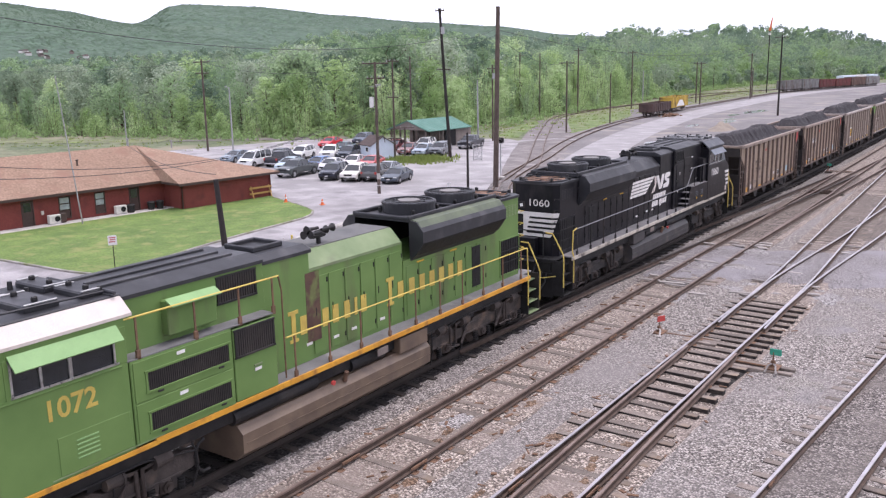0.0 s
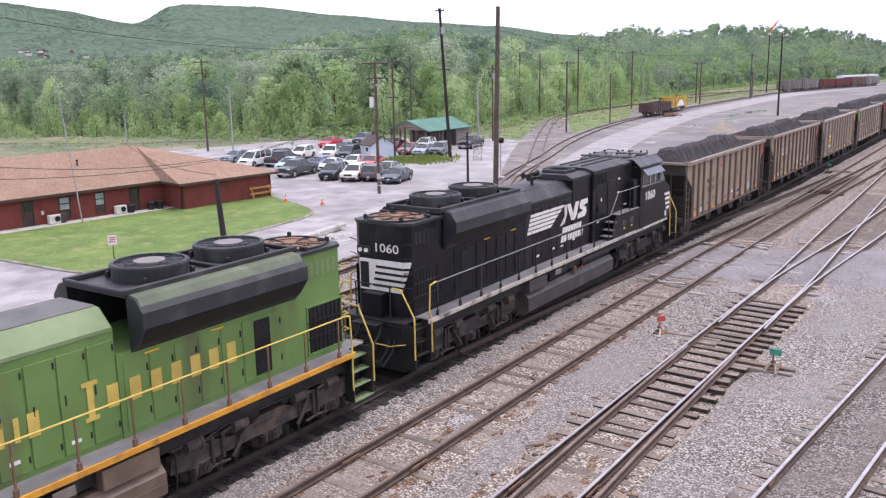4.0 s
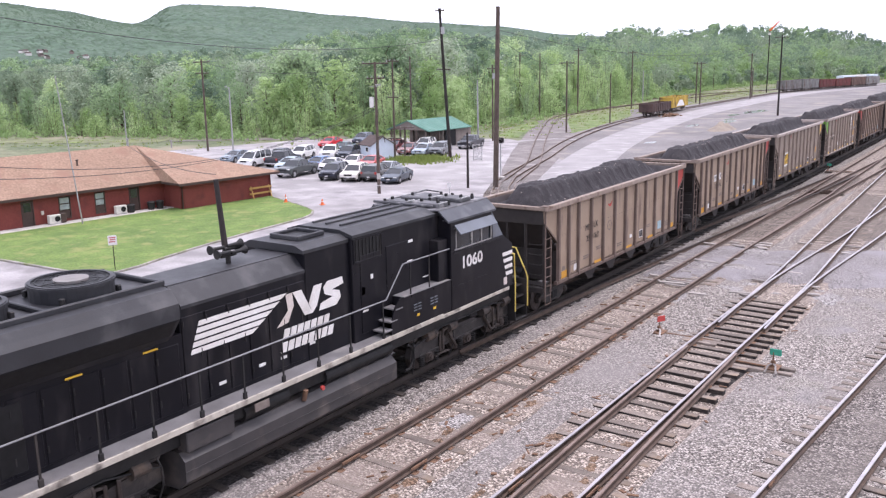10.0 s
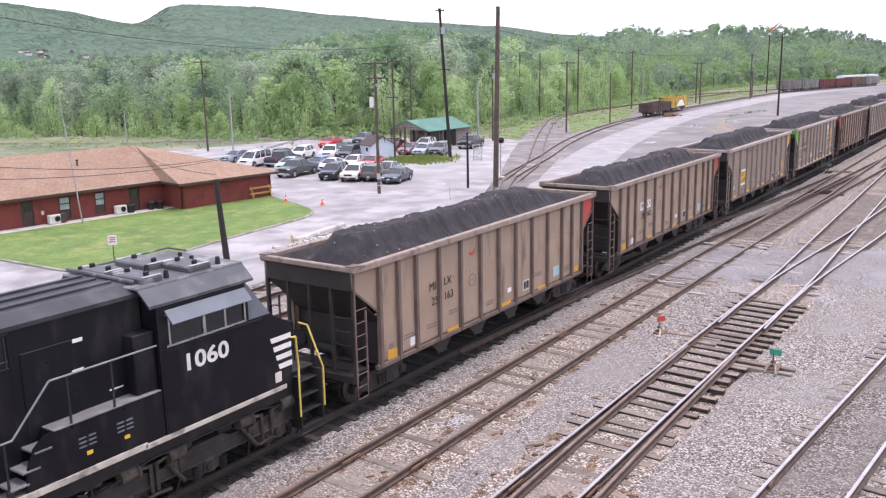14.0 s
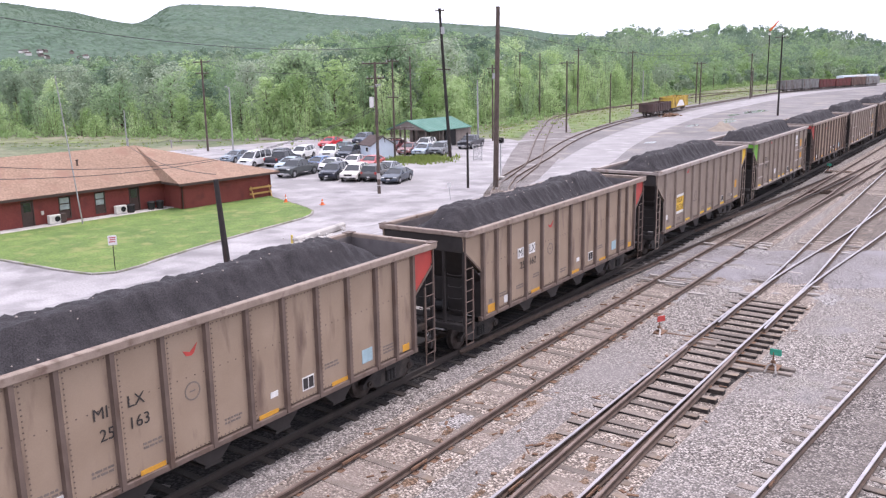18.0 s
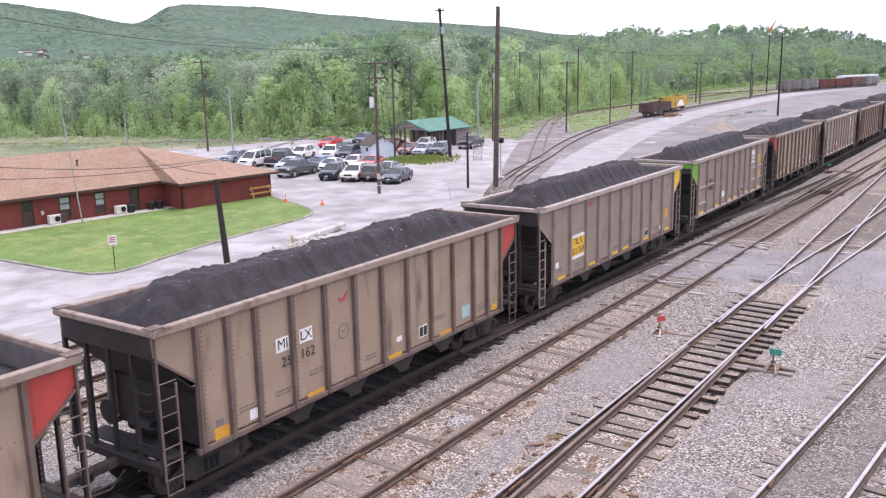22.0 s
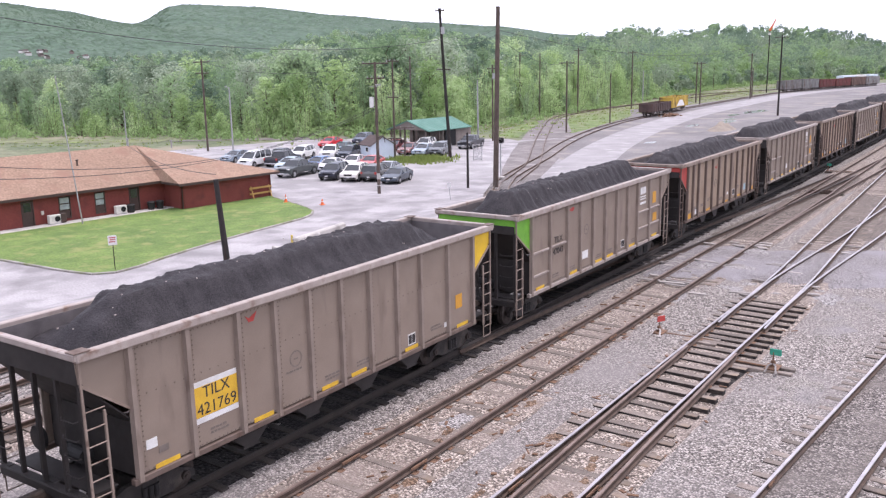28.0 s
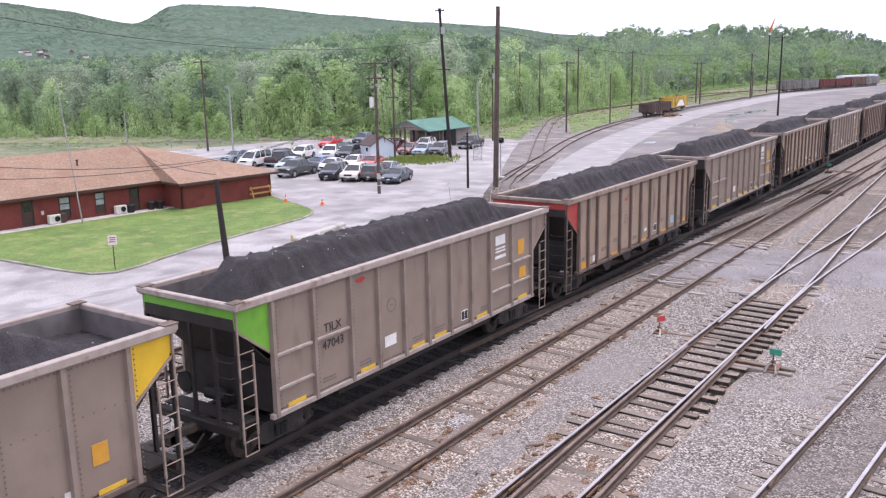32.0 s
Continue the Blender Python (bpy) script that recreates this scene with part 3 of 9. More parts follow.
def ballast_relief():
    """Uneven crushed stone banked up between the tracks near the crossing."""
    xs = [-18.5 + 0.25 * i for i in range(87)]
    ys = [4 + 0.3 * j for j in range(215)]
    b = Build()
    for x in xs:
        for y in ys:
            rim = min(1.0, (x + 18.5) / 0.8, (3.0 - x) / 0.8, (y - 4) / 1.0, (68.2 - y) / 6)
            bank = max(0.0, min(1.0, (1.1 - abs(x + 9.75)) / 0.35, (y - 19) / 3, (35 - y) / 1.5))
            z = -0.245 - 0.14 * switch_pit(x, y) + 0.085 * bank + 0.035 * noise.noise((x * 0.9, y * 0.5, 3)) + 0.022 * noise.noise((x * 3, y * 2.6, 7)) - 0.13 * (1 - max(0.0, rim))
            b.v.append((x, y, z))
    k = len(ys)
    b.f = [(i * k + j, (i + 1) * k + j, (i + 1) * k + j + 1, i * k + j + 1) for i in range(len(xs) - 1) for j in range(k - 1)]
    tagged(new("ballast", b.mesh("ballast", M["ballast"], True)), "uneven pale grey crushed stone between the tracks", kind="structure")


ballast_relief()


def crossing():
    """A worn crust of asphalt and dirt, lying low between the rails where vehicles cross."""
    b = Build()
    nx, ny = 84, 90
    for i in range(nx + 1):
        x = -14.1 + 19.5 * i / nx
        for j in range(ny + 1):
            y = 30 + 22 * j / ny
            mid = 39.3 + 0.28 * (x + 10.5)
            half = 4.3 + 1.2 * noise.noise((x * 0.45, y * 0.3, 2)) + 0.6 * noise.noise((x * 1.7, y * 1.2, 4))
            e = min(half - abs(y - mid), (x + 14.0) * 1.5) / 1.5
            for tx in (X2 + 0.15, -7.7):
                if abs(abs(x - tx) - 0.72) < 0.12:
                    e = min(e, 0.62)
            e = max(0.0, min(1.0, e))
            b.v.append((x, y, -0.36 + 0.24 * e * e * (3 - 2 * e) + 0.02 * noise.noise((x * 1.3, y * 1.1, 9))))
    k = ny + 1
    b.f = [(i * k + j, (i + 1) * k + j, (i + 1) * k + j + 1, i * k + j + 1) for i in range(nx) for j in range(ny)]
    tagged(new("crossing", b.mesh("crossing", M["crust"], True)), "worn grey asphalt and dirt crossing over the tracks", kind="structure")


X2 = -11.77
crossing()
sheet("car_park", [(-29, -40), (-29, 56), (-33, 80), (-45, 92), (-60, 112), (-68, 118), (-86, 112), (-98, 104), (-104, 84), (-108, 40), (-100, -40)], 0.012, M["asphalt"],
      "worn pale grey asphalt car park")
sheet("yard_dirt", [(-29, 56), (-29, 420), (-60, 420), (-76, 330), (-79, 230), (-81, 176), (-75, 140), (-67, 121), (-45, 92), (-33, 80)], 0.006, M["yard_dirt"], "bare grey dirt and cinders beside the tracks")
sheet("parking", [(-75, 64), (-58, 60.5), (-47, 66), (-47, 78), (-57, 98), (-70, 104), (-90, 100), (-94, 80)], 0.017, M["asphalt_dark"], "darker worn asphalt under the parked cars")
ribbon("road", [(-31, -40), (-31.5, 10), (-31.5, 34), (-32, 52), (-35, 70), (-41.5, 88), (-49.5, 116), (-56.5, 151), (-62, 200), (-64.5, 290), (-58, 340), (-48, 420)],
       lambda s: 5.5 + 2.5 * s, 0.022, M["pale_road"], "pale worn service road")


def lawn():
    edge = [(-70, 27.6), (-53.4, 28.5), (-46.6, 28.8), (-44.2, 29.4), (-43.8, 31.1), (-44.7, 34.7), (-45.7, 40.3), (-46.4, 46.5),
            (-46.9, 49.8), (-48.5, 52.2), (-51.4, 53.7), (-54.7, 55.1), (-57.6, 56.4)]
    pts = smooth_line(edge, 0.8)
    sheet("lawn", pts + [(-60, 56), (-66, 34)], 0.09, M["lawn"], "mown green lawn in front of the brick building")
    k = thing("kerb", "low worn concrete kerb round the lawn", "kerb", kind="structure")
    for i in range(0, len(pts) - 2, 2):
        a, b = Vector((*pts[i], 0)), Vector((*pts[min(i + 2, len(pts) - 1)], 0))
        d = b - a
        bb = Build().box((0, 0, 0), (d.length - 0.03, 0.16, 0.22), 0.03)
        c = (a + b) / 2
        part("kerb_stone", bb, M["kerb"], k, m=Matrix.Translation((c.x, c.y, -2.8 + 0.02)) @ Matrix.Rotation(math.atan2(d.y, d.x), 4, "Z"))


lawn()


# ---- tracks ----
def rail_profile(head_only=False):
    return [(-0.036, -0.035), (0.036, -0.035), (0.036, 0.0), (-0.036, 0.0)] if head_only else \
        [(-0.07, -0.17), (0.07, -0.17), (0.07, -0.155), (0.012, -0.135), (0.012, -0.05), (0.034, -0.034), (-0.034, -0.034), (-0.012, -0.05), (-0.012, -0.135), (-0.07, -0.155)]


def sweep(line, poly, lift, side=0.0):
    b = Build()
    n = len(poly)
    for i, (x, y) in enumerate(line):
        dx, dy = direction(line, i)
        px, py = x + dy * side, y - dx * side
        for q, z in poly:
            b.v.append((px + dy * q, py - dx * q, lift + z))
    for i in range(len(line) - 1):
        for j in range(n):
            k = (j + 1) % n
            b.f.append((i * n + j, i * n + k, (i + 1) * n + k, (i + 1) * n + j))
    b.f += [tuple(range(n)), tuple(range((len(line) - 1) * n, len(line) * n))[::-1]]
    return b


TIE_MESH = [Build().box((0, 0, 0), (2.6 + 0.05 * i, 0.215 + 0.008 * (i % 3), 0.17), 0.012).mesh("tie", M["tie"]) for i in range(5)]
# All but the top faces get the colour that holds the gap shade.
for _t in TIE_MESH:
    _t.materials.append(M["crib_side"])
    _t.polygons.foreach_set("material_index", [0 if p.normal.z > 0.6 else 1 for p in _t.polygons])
TIE_PLATE = Build().box((0, 0, 0), (0.34, 0.19, 0.022), 0.004).box((0.12, 0.05, 0.02), (0.03, 0.03, 0.03)).box((-0.12, -0.05, 0.02), (0.03, 0.03, 0.03)).mesh("tie_plate", M["rust"])
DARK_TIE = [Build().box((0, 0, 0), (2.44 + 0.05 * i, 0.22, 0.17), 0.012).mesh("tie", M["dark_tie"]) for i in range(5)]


def track(name, line, label, top="rail_top_dull", level=0.0, near=(10, 60), spacing=0.54, ties=TIE_MESH, sides=(-1, 1), bed=None, bed_shape=((1.75, -0.55), (1.45, -0.215)), sunk=0.0, step=3.0, follow=False, clear=None, plates=None, side="rail_side"):
    """Two rails on ties along a line; ties in the stretch near are pieces of their own, the rest are joined."""
    rnd = random.Random(name)
    pts = smooth_line(line, step)
    ob = thing(name, label, "railway track", kind="structure")
    z = (lambda x: ground_z(x) + level) if follow else (lambda x: level)
    for s in sides:
        if follow:
            for poly, mt, nm in ((rail_profile(), "rail_side", "rail"), (rail_profile(True), top, "rail_head")):
                b = sweep(pts, poly, 0, s * GAUGE / 2)
                b.v = [(x, y, zz + z(x)) for x, y, zz in b.v]
                part(nm, b, M[mt], ob)
        else:
            r = part("rail", sweep(pts, rail_profile(), level, s * GAUGE / 2), M[side], ob)
            part("rail_head", sweep(pts, rail_profile(True), level, s * GAUGE / 2), M[top], r)
    far, dense = Build(), smooth_line(pts, 0.25)
    walked, last, k = 0.0, dense[0], 0
    for i, p in enumerate(dense):
        walked += math.dist(p, last)
        last = p
        if walked < spacing:
            continue
        walked = rnd.uniform(-0.04, 0.04)
        dx, dy = direction(dense, i)
        deep = sunk + (0.085 if clear and clear[1] < p[1] < clear[1] + 9 else 0.04 if clear and not clear[0] < p[1] + rnd.uniform(-1.5, 1.5) < clear[1] else 0.0)
        turn = math.atan2(-dx, dy) + rnd.uniform(-0.03, 0.03)
        m = Matrix.Translation((p[0] + rnd.uniform(-0.06, 0.06), p[1], z(p[0]) - 0.255 - deep + rnd.uniform(-0.02, 0.014))) @ Matrix.Rotation(turn, 4, "Z")
        if near[0] <= p[1] <= near[1]:
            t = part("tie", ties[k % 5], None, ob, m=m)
            if plates and plates[0] < p[1] < plates[1]:
                for s in (-1, 1):
                    part("tie_plate", TIE_PLATE, None, t, m=pose(s * GAUGE / 2, 0, 0.09))
            k += 1
        else:
            far.box(m.translation, (2.65, 0.22, 0.17), m=m.to_3x3())
    if far.v:
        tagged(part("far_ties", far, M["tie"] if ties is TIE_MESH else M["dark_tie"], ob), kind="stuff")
    if bed:
        b = sweep(pts, [(-bed_shape[0][0], bed_shape[0][1]), bed_shape[0], bed_shape[1], (-bed_shape[1][0], bed_shape[1][1])], 0)
        b.v = [(x, y, zz + z(x) - 0.19 * switch_pit(x, y)) for x, y, zz in b.v]
        tagged(part("track_bed", b, M[bed], ob), "dirty stone between the ties")
    return ob


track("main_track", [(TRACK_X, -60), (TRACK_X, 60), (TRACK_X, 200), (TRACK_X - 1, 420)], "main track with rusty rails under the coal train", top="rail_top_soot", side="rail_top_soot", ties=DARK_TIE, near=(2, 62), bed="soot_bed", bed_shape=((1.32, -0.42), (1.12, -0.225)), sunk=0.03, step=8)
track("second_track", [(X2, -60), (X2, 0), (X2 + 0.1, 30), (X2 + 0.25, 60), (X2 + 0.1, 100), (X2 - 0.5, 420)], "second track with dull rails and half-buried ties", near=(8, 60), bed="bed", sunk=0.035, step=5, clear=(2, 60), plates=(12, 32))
sheet("brown_bed", [(-13.6, 45.0), (-12.6, 44.2), (-11.5, 45.3), (-10.4, 44.8), (-10.3, 56), (-10.5, 72), (-12.6, 72), (-13.0, 58)], 0.142, M["brown_bed"], "rust-brown dirty stone round the crossover")
sheet("frog_bed", [(-8.9, 47.5), (-8.0, 46.4), (-6.0, 47.2), (-5.6, 54), (-5.4, 62), (-9.0, 63), (-9.2, 55)], 0.142, M["brown_bed"], "rust-brown dirty stone round the frog")
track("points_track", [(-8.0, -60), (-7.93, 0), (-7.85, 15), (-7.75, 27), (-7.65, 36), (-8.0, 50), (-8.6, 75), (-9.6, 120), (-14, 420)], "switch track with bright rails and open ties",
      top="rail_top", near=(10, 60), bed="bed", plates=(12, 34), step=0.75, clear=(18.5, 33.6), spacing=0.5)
# Dark stone sheet; the depth between the ties is painted into it.
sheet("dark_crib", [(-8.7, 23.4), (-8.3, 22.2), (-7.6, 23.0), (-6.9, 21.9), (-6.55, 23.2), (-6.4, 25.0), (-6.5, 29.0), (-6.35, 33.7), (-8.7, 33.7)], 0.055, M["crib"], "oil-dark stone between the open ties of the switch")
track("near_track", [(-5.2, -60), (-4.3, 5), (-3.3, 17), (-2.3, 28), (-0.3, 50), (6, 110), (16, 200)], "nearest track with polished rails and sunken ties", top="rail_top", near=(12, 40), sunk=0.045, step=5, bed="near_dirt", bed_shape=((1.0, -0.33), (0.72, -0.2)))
track("back_track", [(-25.2, -60), (-25.15, 13), (-25.5, 18), (-26.3, 32), (-29, 50), (-34.5, 60), (-42, 73), (-47, 87), (-58.5, 110.5), (-69, 132.5), (-82.5, 163), (-87, 185), (-88, 215), (-86, 300)],
      "siding curving off behind the train to the woods", near=(70, 110), follow=True, level=0.22, sunk=0.05, bed="cinder", step=5)
track("third_track", [(-21.7, -60), (-21.75, 12), (-21.6, 24), (-21.9, 60), (-22.3, 120), (-24, 420)], "track behind the train", near=(4, 26), bed="bed", step=6)
track("far_siding", [(-30.5, 52), (-40, 68), (-44.3, 77), (-50, 96), (-56, 114), (-62, 137), (-66, 160), (-67.5, 180), (-70, 215), (-71.5, 300), (-64, 350), (-50, 390), (-38, 430)],
      "long rusty siding with parked cars", near=(70, 110), follow=True, level=0.22, sunk=0.05, bed="cinder", step=5)


track("outer_siding", [(-95.7, 200.6), (-98.5, 220.5), (-97.6, 233.9), (-95.8, 260.3), (-93.3, 286.8), (-84.2, 317.9), (-78.7, 335.1)], "far rusty siding before the wood", near=(0, 0), follow=True, level=0.2, sunk=0.05, bed="cinder", step=6)


# The turnouts: a second pair of rails leaves the points track on both sides of the switch, and a crossover joins the main track.
def turnout_rails(name, line, label, top):
    ob = thing(name, label, "railway track", kind="structure")
    pts = smooth_line(line, 2.5)
    for s in (-1, 1):
        r = part("rail", sweep(pts, rail_profile(), 0.004, s * GAUGE / 2), M["rail_side"], ob)
        part("rail_head", sweep(pts, rail_profile(True), 0.004, s * GAUGE / 2), M[top], r)


turnout_rails("near_turnout", [(-6.6, -20), (-7.2, 5), (-7.53, 14.9), (-7.62, 20), (-7.68, 26)], "rusty turnout rails beside the bright ones", "rail_top_dull")
turnout_rails("far_turnout", [(-7.6, 29), (-7.53, 36), (-6.65, 48), (-6.2, 57), (-4.8, 80), (-3.0, 110), (2, 200)], "bright turnout rails crossing at the frog", "rail_top")
turnout_rails("crossover", [(TRACK_X + 0.05, 22), (-14.95, 28), (-14.5, 35), (-14.1, 40), (-13.4, 49), (-12.6, 58), (X2 + 0.1, 72)], "crossover rails between the main and the second track", "rail_top_soot")
turnout_rails("far_crossover", [(X2 + 0.2, 44), (-11.2, 60), (-10.4, 80), (-9.6, 100), (-9.4, 130)], "far crossover rails", "rail_top_dull")
# ---- coal hoppers ----
CAR_PITCH = 15.88
HALF = 7.18        # half length of the top frame
TOP = 3.97


def wheel_mesh(s):
    b, x = Build(), s * GAUGE / 2
    b.cyl((x - 0.10 * s, 0, 0), (x - 0.06 * s, 0, 0), 0.46, n=28)
    b.cyl((x - 0.06 * s, 0, 0), (x + 0.06 * s, 0, 0), 0.43, n=28, caps=False)
    b.cyl((x + 0.06 * s, 0, 0), (x + 0.085 * s, 0, 0), 0.43, 0.34, n=28)
    b.cyl((x + 0.085 * s, 0, 0), (x + 0.14 * s, 0, 0), 0.14, n=14)
    return b.mesh("wheel", M["wheel"])


WHEELSET = Build().cyl((-0.95, 0, 0), (0.95, 0, 0), 0.085, n=10).mesh("axle", M["wheel"])
WHEELS = [wheel_mesh(s) for s in (-1, 1)]
ROLLING = []       # (wheelset, radius) of all that turn


def wheelset(parent, v, z=0.46, rolls=True):
    w = part("axle", WHEELSET, None, parent, m=pose(0, v, z))
    for me in WHEELS:
        part("wheel", me, None, w)
    if rolls:
        ROLLING.append((w, v, z))
    return w


def freight_truck(car, v):
    """A two-axle truck: side frames with sprung windows, bolster and bearing caps."""
    t = Build()
    t.box((0, v, 0.62), (2.2, 0.42, 0.3), 0.03)
    truck = part("truck", t, M["gear_black"], car, "grimy cast steel truck")
    for s in (-1, 1):
        x = s * 1.0
        f = Build()
        out = [(-1.15, 0.5), (-0.95, 0.62), (-0.55, 0.78), (0.55, 0.78), (0.95, 0.62), (1.15, 0.5), (1.15, 0.36), (0.8, 0.36), (0.5, 0.24), (-0.5, 0.24), (-0.8, 0.36), (-1.15, 0.36)]
        f.prism([(v + a, z) for a, z in out], x - 0.07, x + 0.07)
        part("side_frame", f, M["gear_black"], truck)
        for k in (-0.14, 0, 0.14):
            part("coil_spring", Build().cyl((x + s * 0.09, v + k, 0.34), (x + s * 0.09, v + k, 0.62), 0.065, n=10), M["black_iron"], truck)
        for k in (-0.89, 0.89):
            c = Build().cyl((x - s * 0.05, v + k, 0.46), (x + s * 0.13, v + k, 0.46), 0.12, 0.1, n=14)
            c.cyl((x + s * 0.13, v + k, 0.46), (x + s * 0.16, v + k, 0.46), 0.05, n=8)
            part("bearing_cap", c, M["wheel"], truck, "round bearing end cap")
    for k in (-0.89, 0.89):
        wheelset(car, v + k)


def coal_heap(car, seed):
    """The load: a long heap with uneven crest, falling off to the ends."""
    rnd = random.Random(seed)
    nx, ny = 34, 190
    b = Build()
    off = rnd.uniform(0, 100)
    peak, fore, aft = rnd.uniform(0.36, 0.5), rnd.uniform(0.8, 1.5), rnd.uniform(1.3, 2.2)
    for j in range(ny + 1):
        v = -HALF + 0.15 + (2 * HALF - 0.3) * j / ny
        e = min((v + HALF) / fore, (HALF - v) / aft, 3.2)
        for i in range(nx + 1):
            x = -1.42 + 2.84 * i / nx
            edge = 1 - abs(x) / 1.42
            crest = min(1.0, edge * 0.78) if edge < 0.45 else min(1.0, 0.351 + (edge - 0.45) * 2.4)
            crest = crest if edge < 0.7 else 0.951 + 0.16 * (edge - 0.7)
            flute = math.exp(-((edge - 0.55) / 0.16) ** 2)
            run = max(0.0, min(1.0, (e - 0.55) / 0.9))
            z = TOP - 0.62 + (0.4 + peak) * crest * run ** 0.9 + 0.24 * min(1, e)
            z += 0.13 * noise.noise((x * 1.3 + off, v * 0.55, 0)) * run + 0.06 * noise.noise((x * 4 + off, v * 3, 5)) + 0.034 * noise.noise((x * 11, v * 9 + off, 9))
            z += (0.03 * math.sin(v * 8 + 4 * noise.noise((v * 0.8, off, 2))) + 0.11 * noise.noise((x * 1.2, v * 8 + off, 4))) * flute * run
            b.v.append((x, v, min(z, TOP + 0.8)))
    k = nx + 1
    b.f = [(j * k + i, j * k + i + 1, (j + 1) * k + i + 1, (j + 1) * k + i) for j in range(ny) for i in range(nx)]
    heap = part("coal_load", b, M["coal"], car, "heaped black coal", smooth=True)
    # Tiny pale lumps stand in for the glints on the coal.
    lumps = Build()
    for _ in range(70):
        j, i = rnd.randrange(4, ny - 4), rnd.randrange(2, nx - 2)
        p = b.v[j * k + i]
        r = rnd.uniform(0.01, 0.024)
        q = Matrix.Rotation(rnd.uniform(0, 3), 3, (rnd.random(), rnd.random(), rnd.random() + 0.1))
        lumps.box((p[0], p[1], p[2] + r * 0.3), (r * 2, r * 1.5, r * 1.2), r * 0.4, m=q)
    tagged(part("coal_rubble", lumps, M["chord"], heap), kind="stuff")


RIBS_BROWN = (0, 1.1, 2.22, 3.35, 4.47, 5.28, 6.1)
RIBS_GREY = (0, 1.13, 2.26, 3.36, 4.72, 6.06)


def hopper(seed, style, paint_mat, near_flag=None, far_flag=None, label="", marks=None):
    """style A: four pockets below; B: a plain tub with stiffened end panels."""
    car = thing("hopper_car", label, "hopper car", "coal hoppers of the train")
    ribs = RIBS_BROWN if paint_mat == "car_brown" else RIBS_GREY
    first = ribs[-1]
    sill = 1.06
    P = M[paint_mat]
    rail_mat = M["chord"] if paint_mat == "car_grey" else M["chord_brown"]
    rung_mat = M["chord_brown"] if paint_mat == "car_grey" else M["car_rib"]
    for s in (-1, 1):
        w = Build()
        w.box((s * 1.49, 0, (TOP - 0.1 + sill + 0.1) / 2), (0.03, 2 * first, TOP - 0.2 - sill), 0)
        side = part("side_sheet", w, P, car)
        # riveted seams
        rv = Build()
        rr = random.Random(seed + s)
        allribs = sorted([-q for q in ribs[1:]] + list(ribs))
        for q in allribs:
            for k in range(26):
                z = sill + 0.12 + k * 0.105
                rv.box((s * 1.508, q + 0.165, z), (0.012, 0.028, 0.028))
        for a, c in zip(allribs, allribs[1:]):
            n = max(2, int((c - a) / 0.11))
            for k in range(1, n):
                rv.box((s * 1.508, a + (c - a) * k / n, TOP - 0.26), (0.012, 0.026, 0.026))
                rv.box((s * 1.508, a + (c - a) * k / n, sill + 0.13), (0.012, 0.026, 0.026))
                if style == "A" and k % 2:
                    rv.box((s * 1.508, a + (c - a) * k / n, 2.75), (0.012, 0.024, 0.024))
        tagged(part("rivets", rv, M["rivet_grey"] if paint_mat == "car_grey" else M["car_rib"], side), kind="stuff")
        for q in allribs:
            r = Build()
            r.prism([(q - 0.075, s * 1.49), (q + 0.075, s * 1.49), (q + 0.05, s * 1.6), (q - 0.05, s * 1.6)], sill - 0.02, TOP - 0.16, 2)
            r.v = [(y, x, z) for x, y, z in r.v]
            r.f = [f[::-1] for f in r.f]
            part("side_rib", r, M["rib_grey"] if paint_mat == "car_grey" else M["car_rib"], side)
        ch = Build().box((s * 1.54, 0, TOP - 0.09), (0.17, 2 * HALF, 0.18), 0.02)
        part("top_chord", ch, rail_mat, car, "scuffed top rail")
        ss = Build().box((s * 1.5, 0, sill), (0.14, 2 * first + 0.3, 0.13), 0.015)
        part("side_sill", ss, M["car_rib"] if style == "A" else M["chord"], car)
        for e, flag in ((-1, near_flag), (1, far_flag)):
            fl = Build().prism([(e * first, TOP - 0.17), (e * (HALF - 0.03), TOP - 0.17), (e * (HALF - 0.06), TOP - 0.62), (e * first, 2.55 if style == "A" else 2.5)], s * 1.475, s * 1.5)
            part("corner_gusset", fl, M[flag] if flag else P, car, {"flag_red": "red painted end panel", "flag_yellow": "yellow painted end panel", "flag_green": "green painted end panel"}.get(flag, ""))
            ed = Build()
            a, c = Vector((s * 1.5, e * (HALF - 0.06), TOP - 0.62)), Vector((s * 1.5, e * first, 2.53))
            ed.box((a + c) / 2, (0.07, (a - c).length, 0.05), 0, Matrix.Rotation(math.atan2((a - c).z, (a - c).y), 3, "X"))
            part("gusset_edge", ed, rung_mat, car)
            # ladder at the corner
            ld = Build()
            for q in (HALF - 0.08, HALF - 0.5):
                ld.box((s * 1.53, e * q, (TOP + 0.75) / 2 if q > 6.9 else 1.8), (0.05, 0.05, TOP - 0.75 if q > 6.9 else 1.9), 0.006)
            for k in range(8):
                z = 0.78 + k * 0.34
                if z < 3.1:
                    ld.cyl((s * 1.545, e * (HALF - 0.5), z), (s * 1.545, e * (HALF - 0.08), z), 0.014, n=6)
            ld.pipe([(s * 1.53, e * (HALF - 0.5), 0.85), (s * 1.53, e * (HALF - 0.5), 0.45), (s * 1.53, e * (HALF - 0.1), 0.45), (s * 1.53, e * (HALF - 0.1), 0.85)], 0.016, 6)
            part("ladder", ld, rung_mat, car, "corner ladder with step")
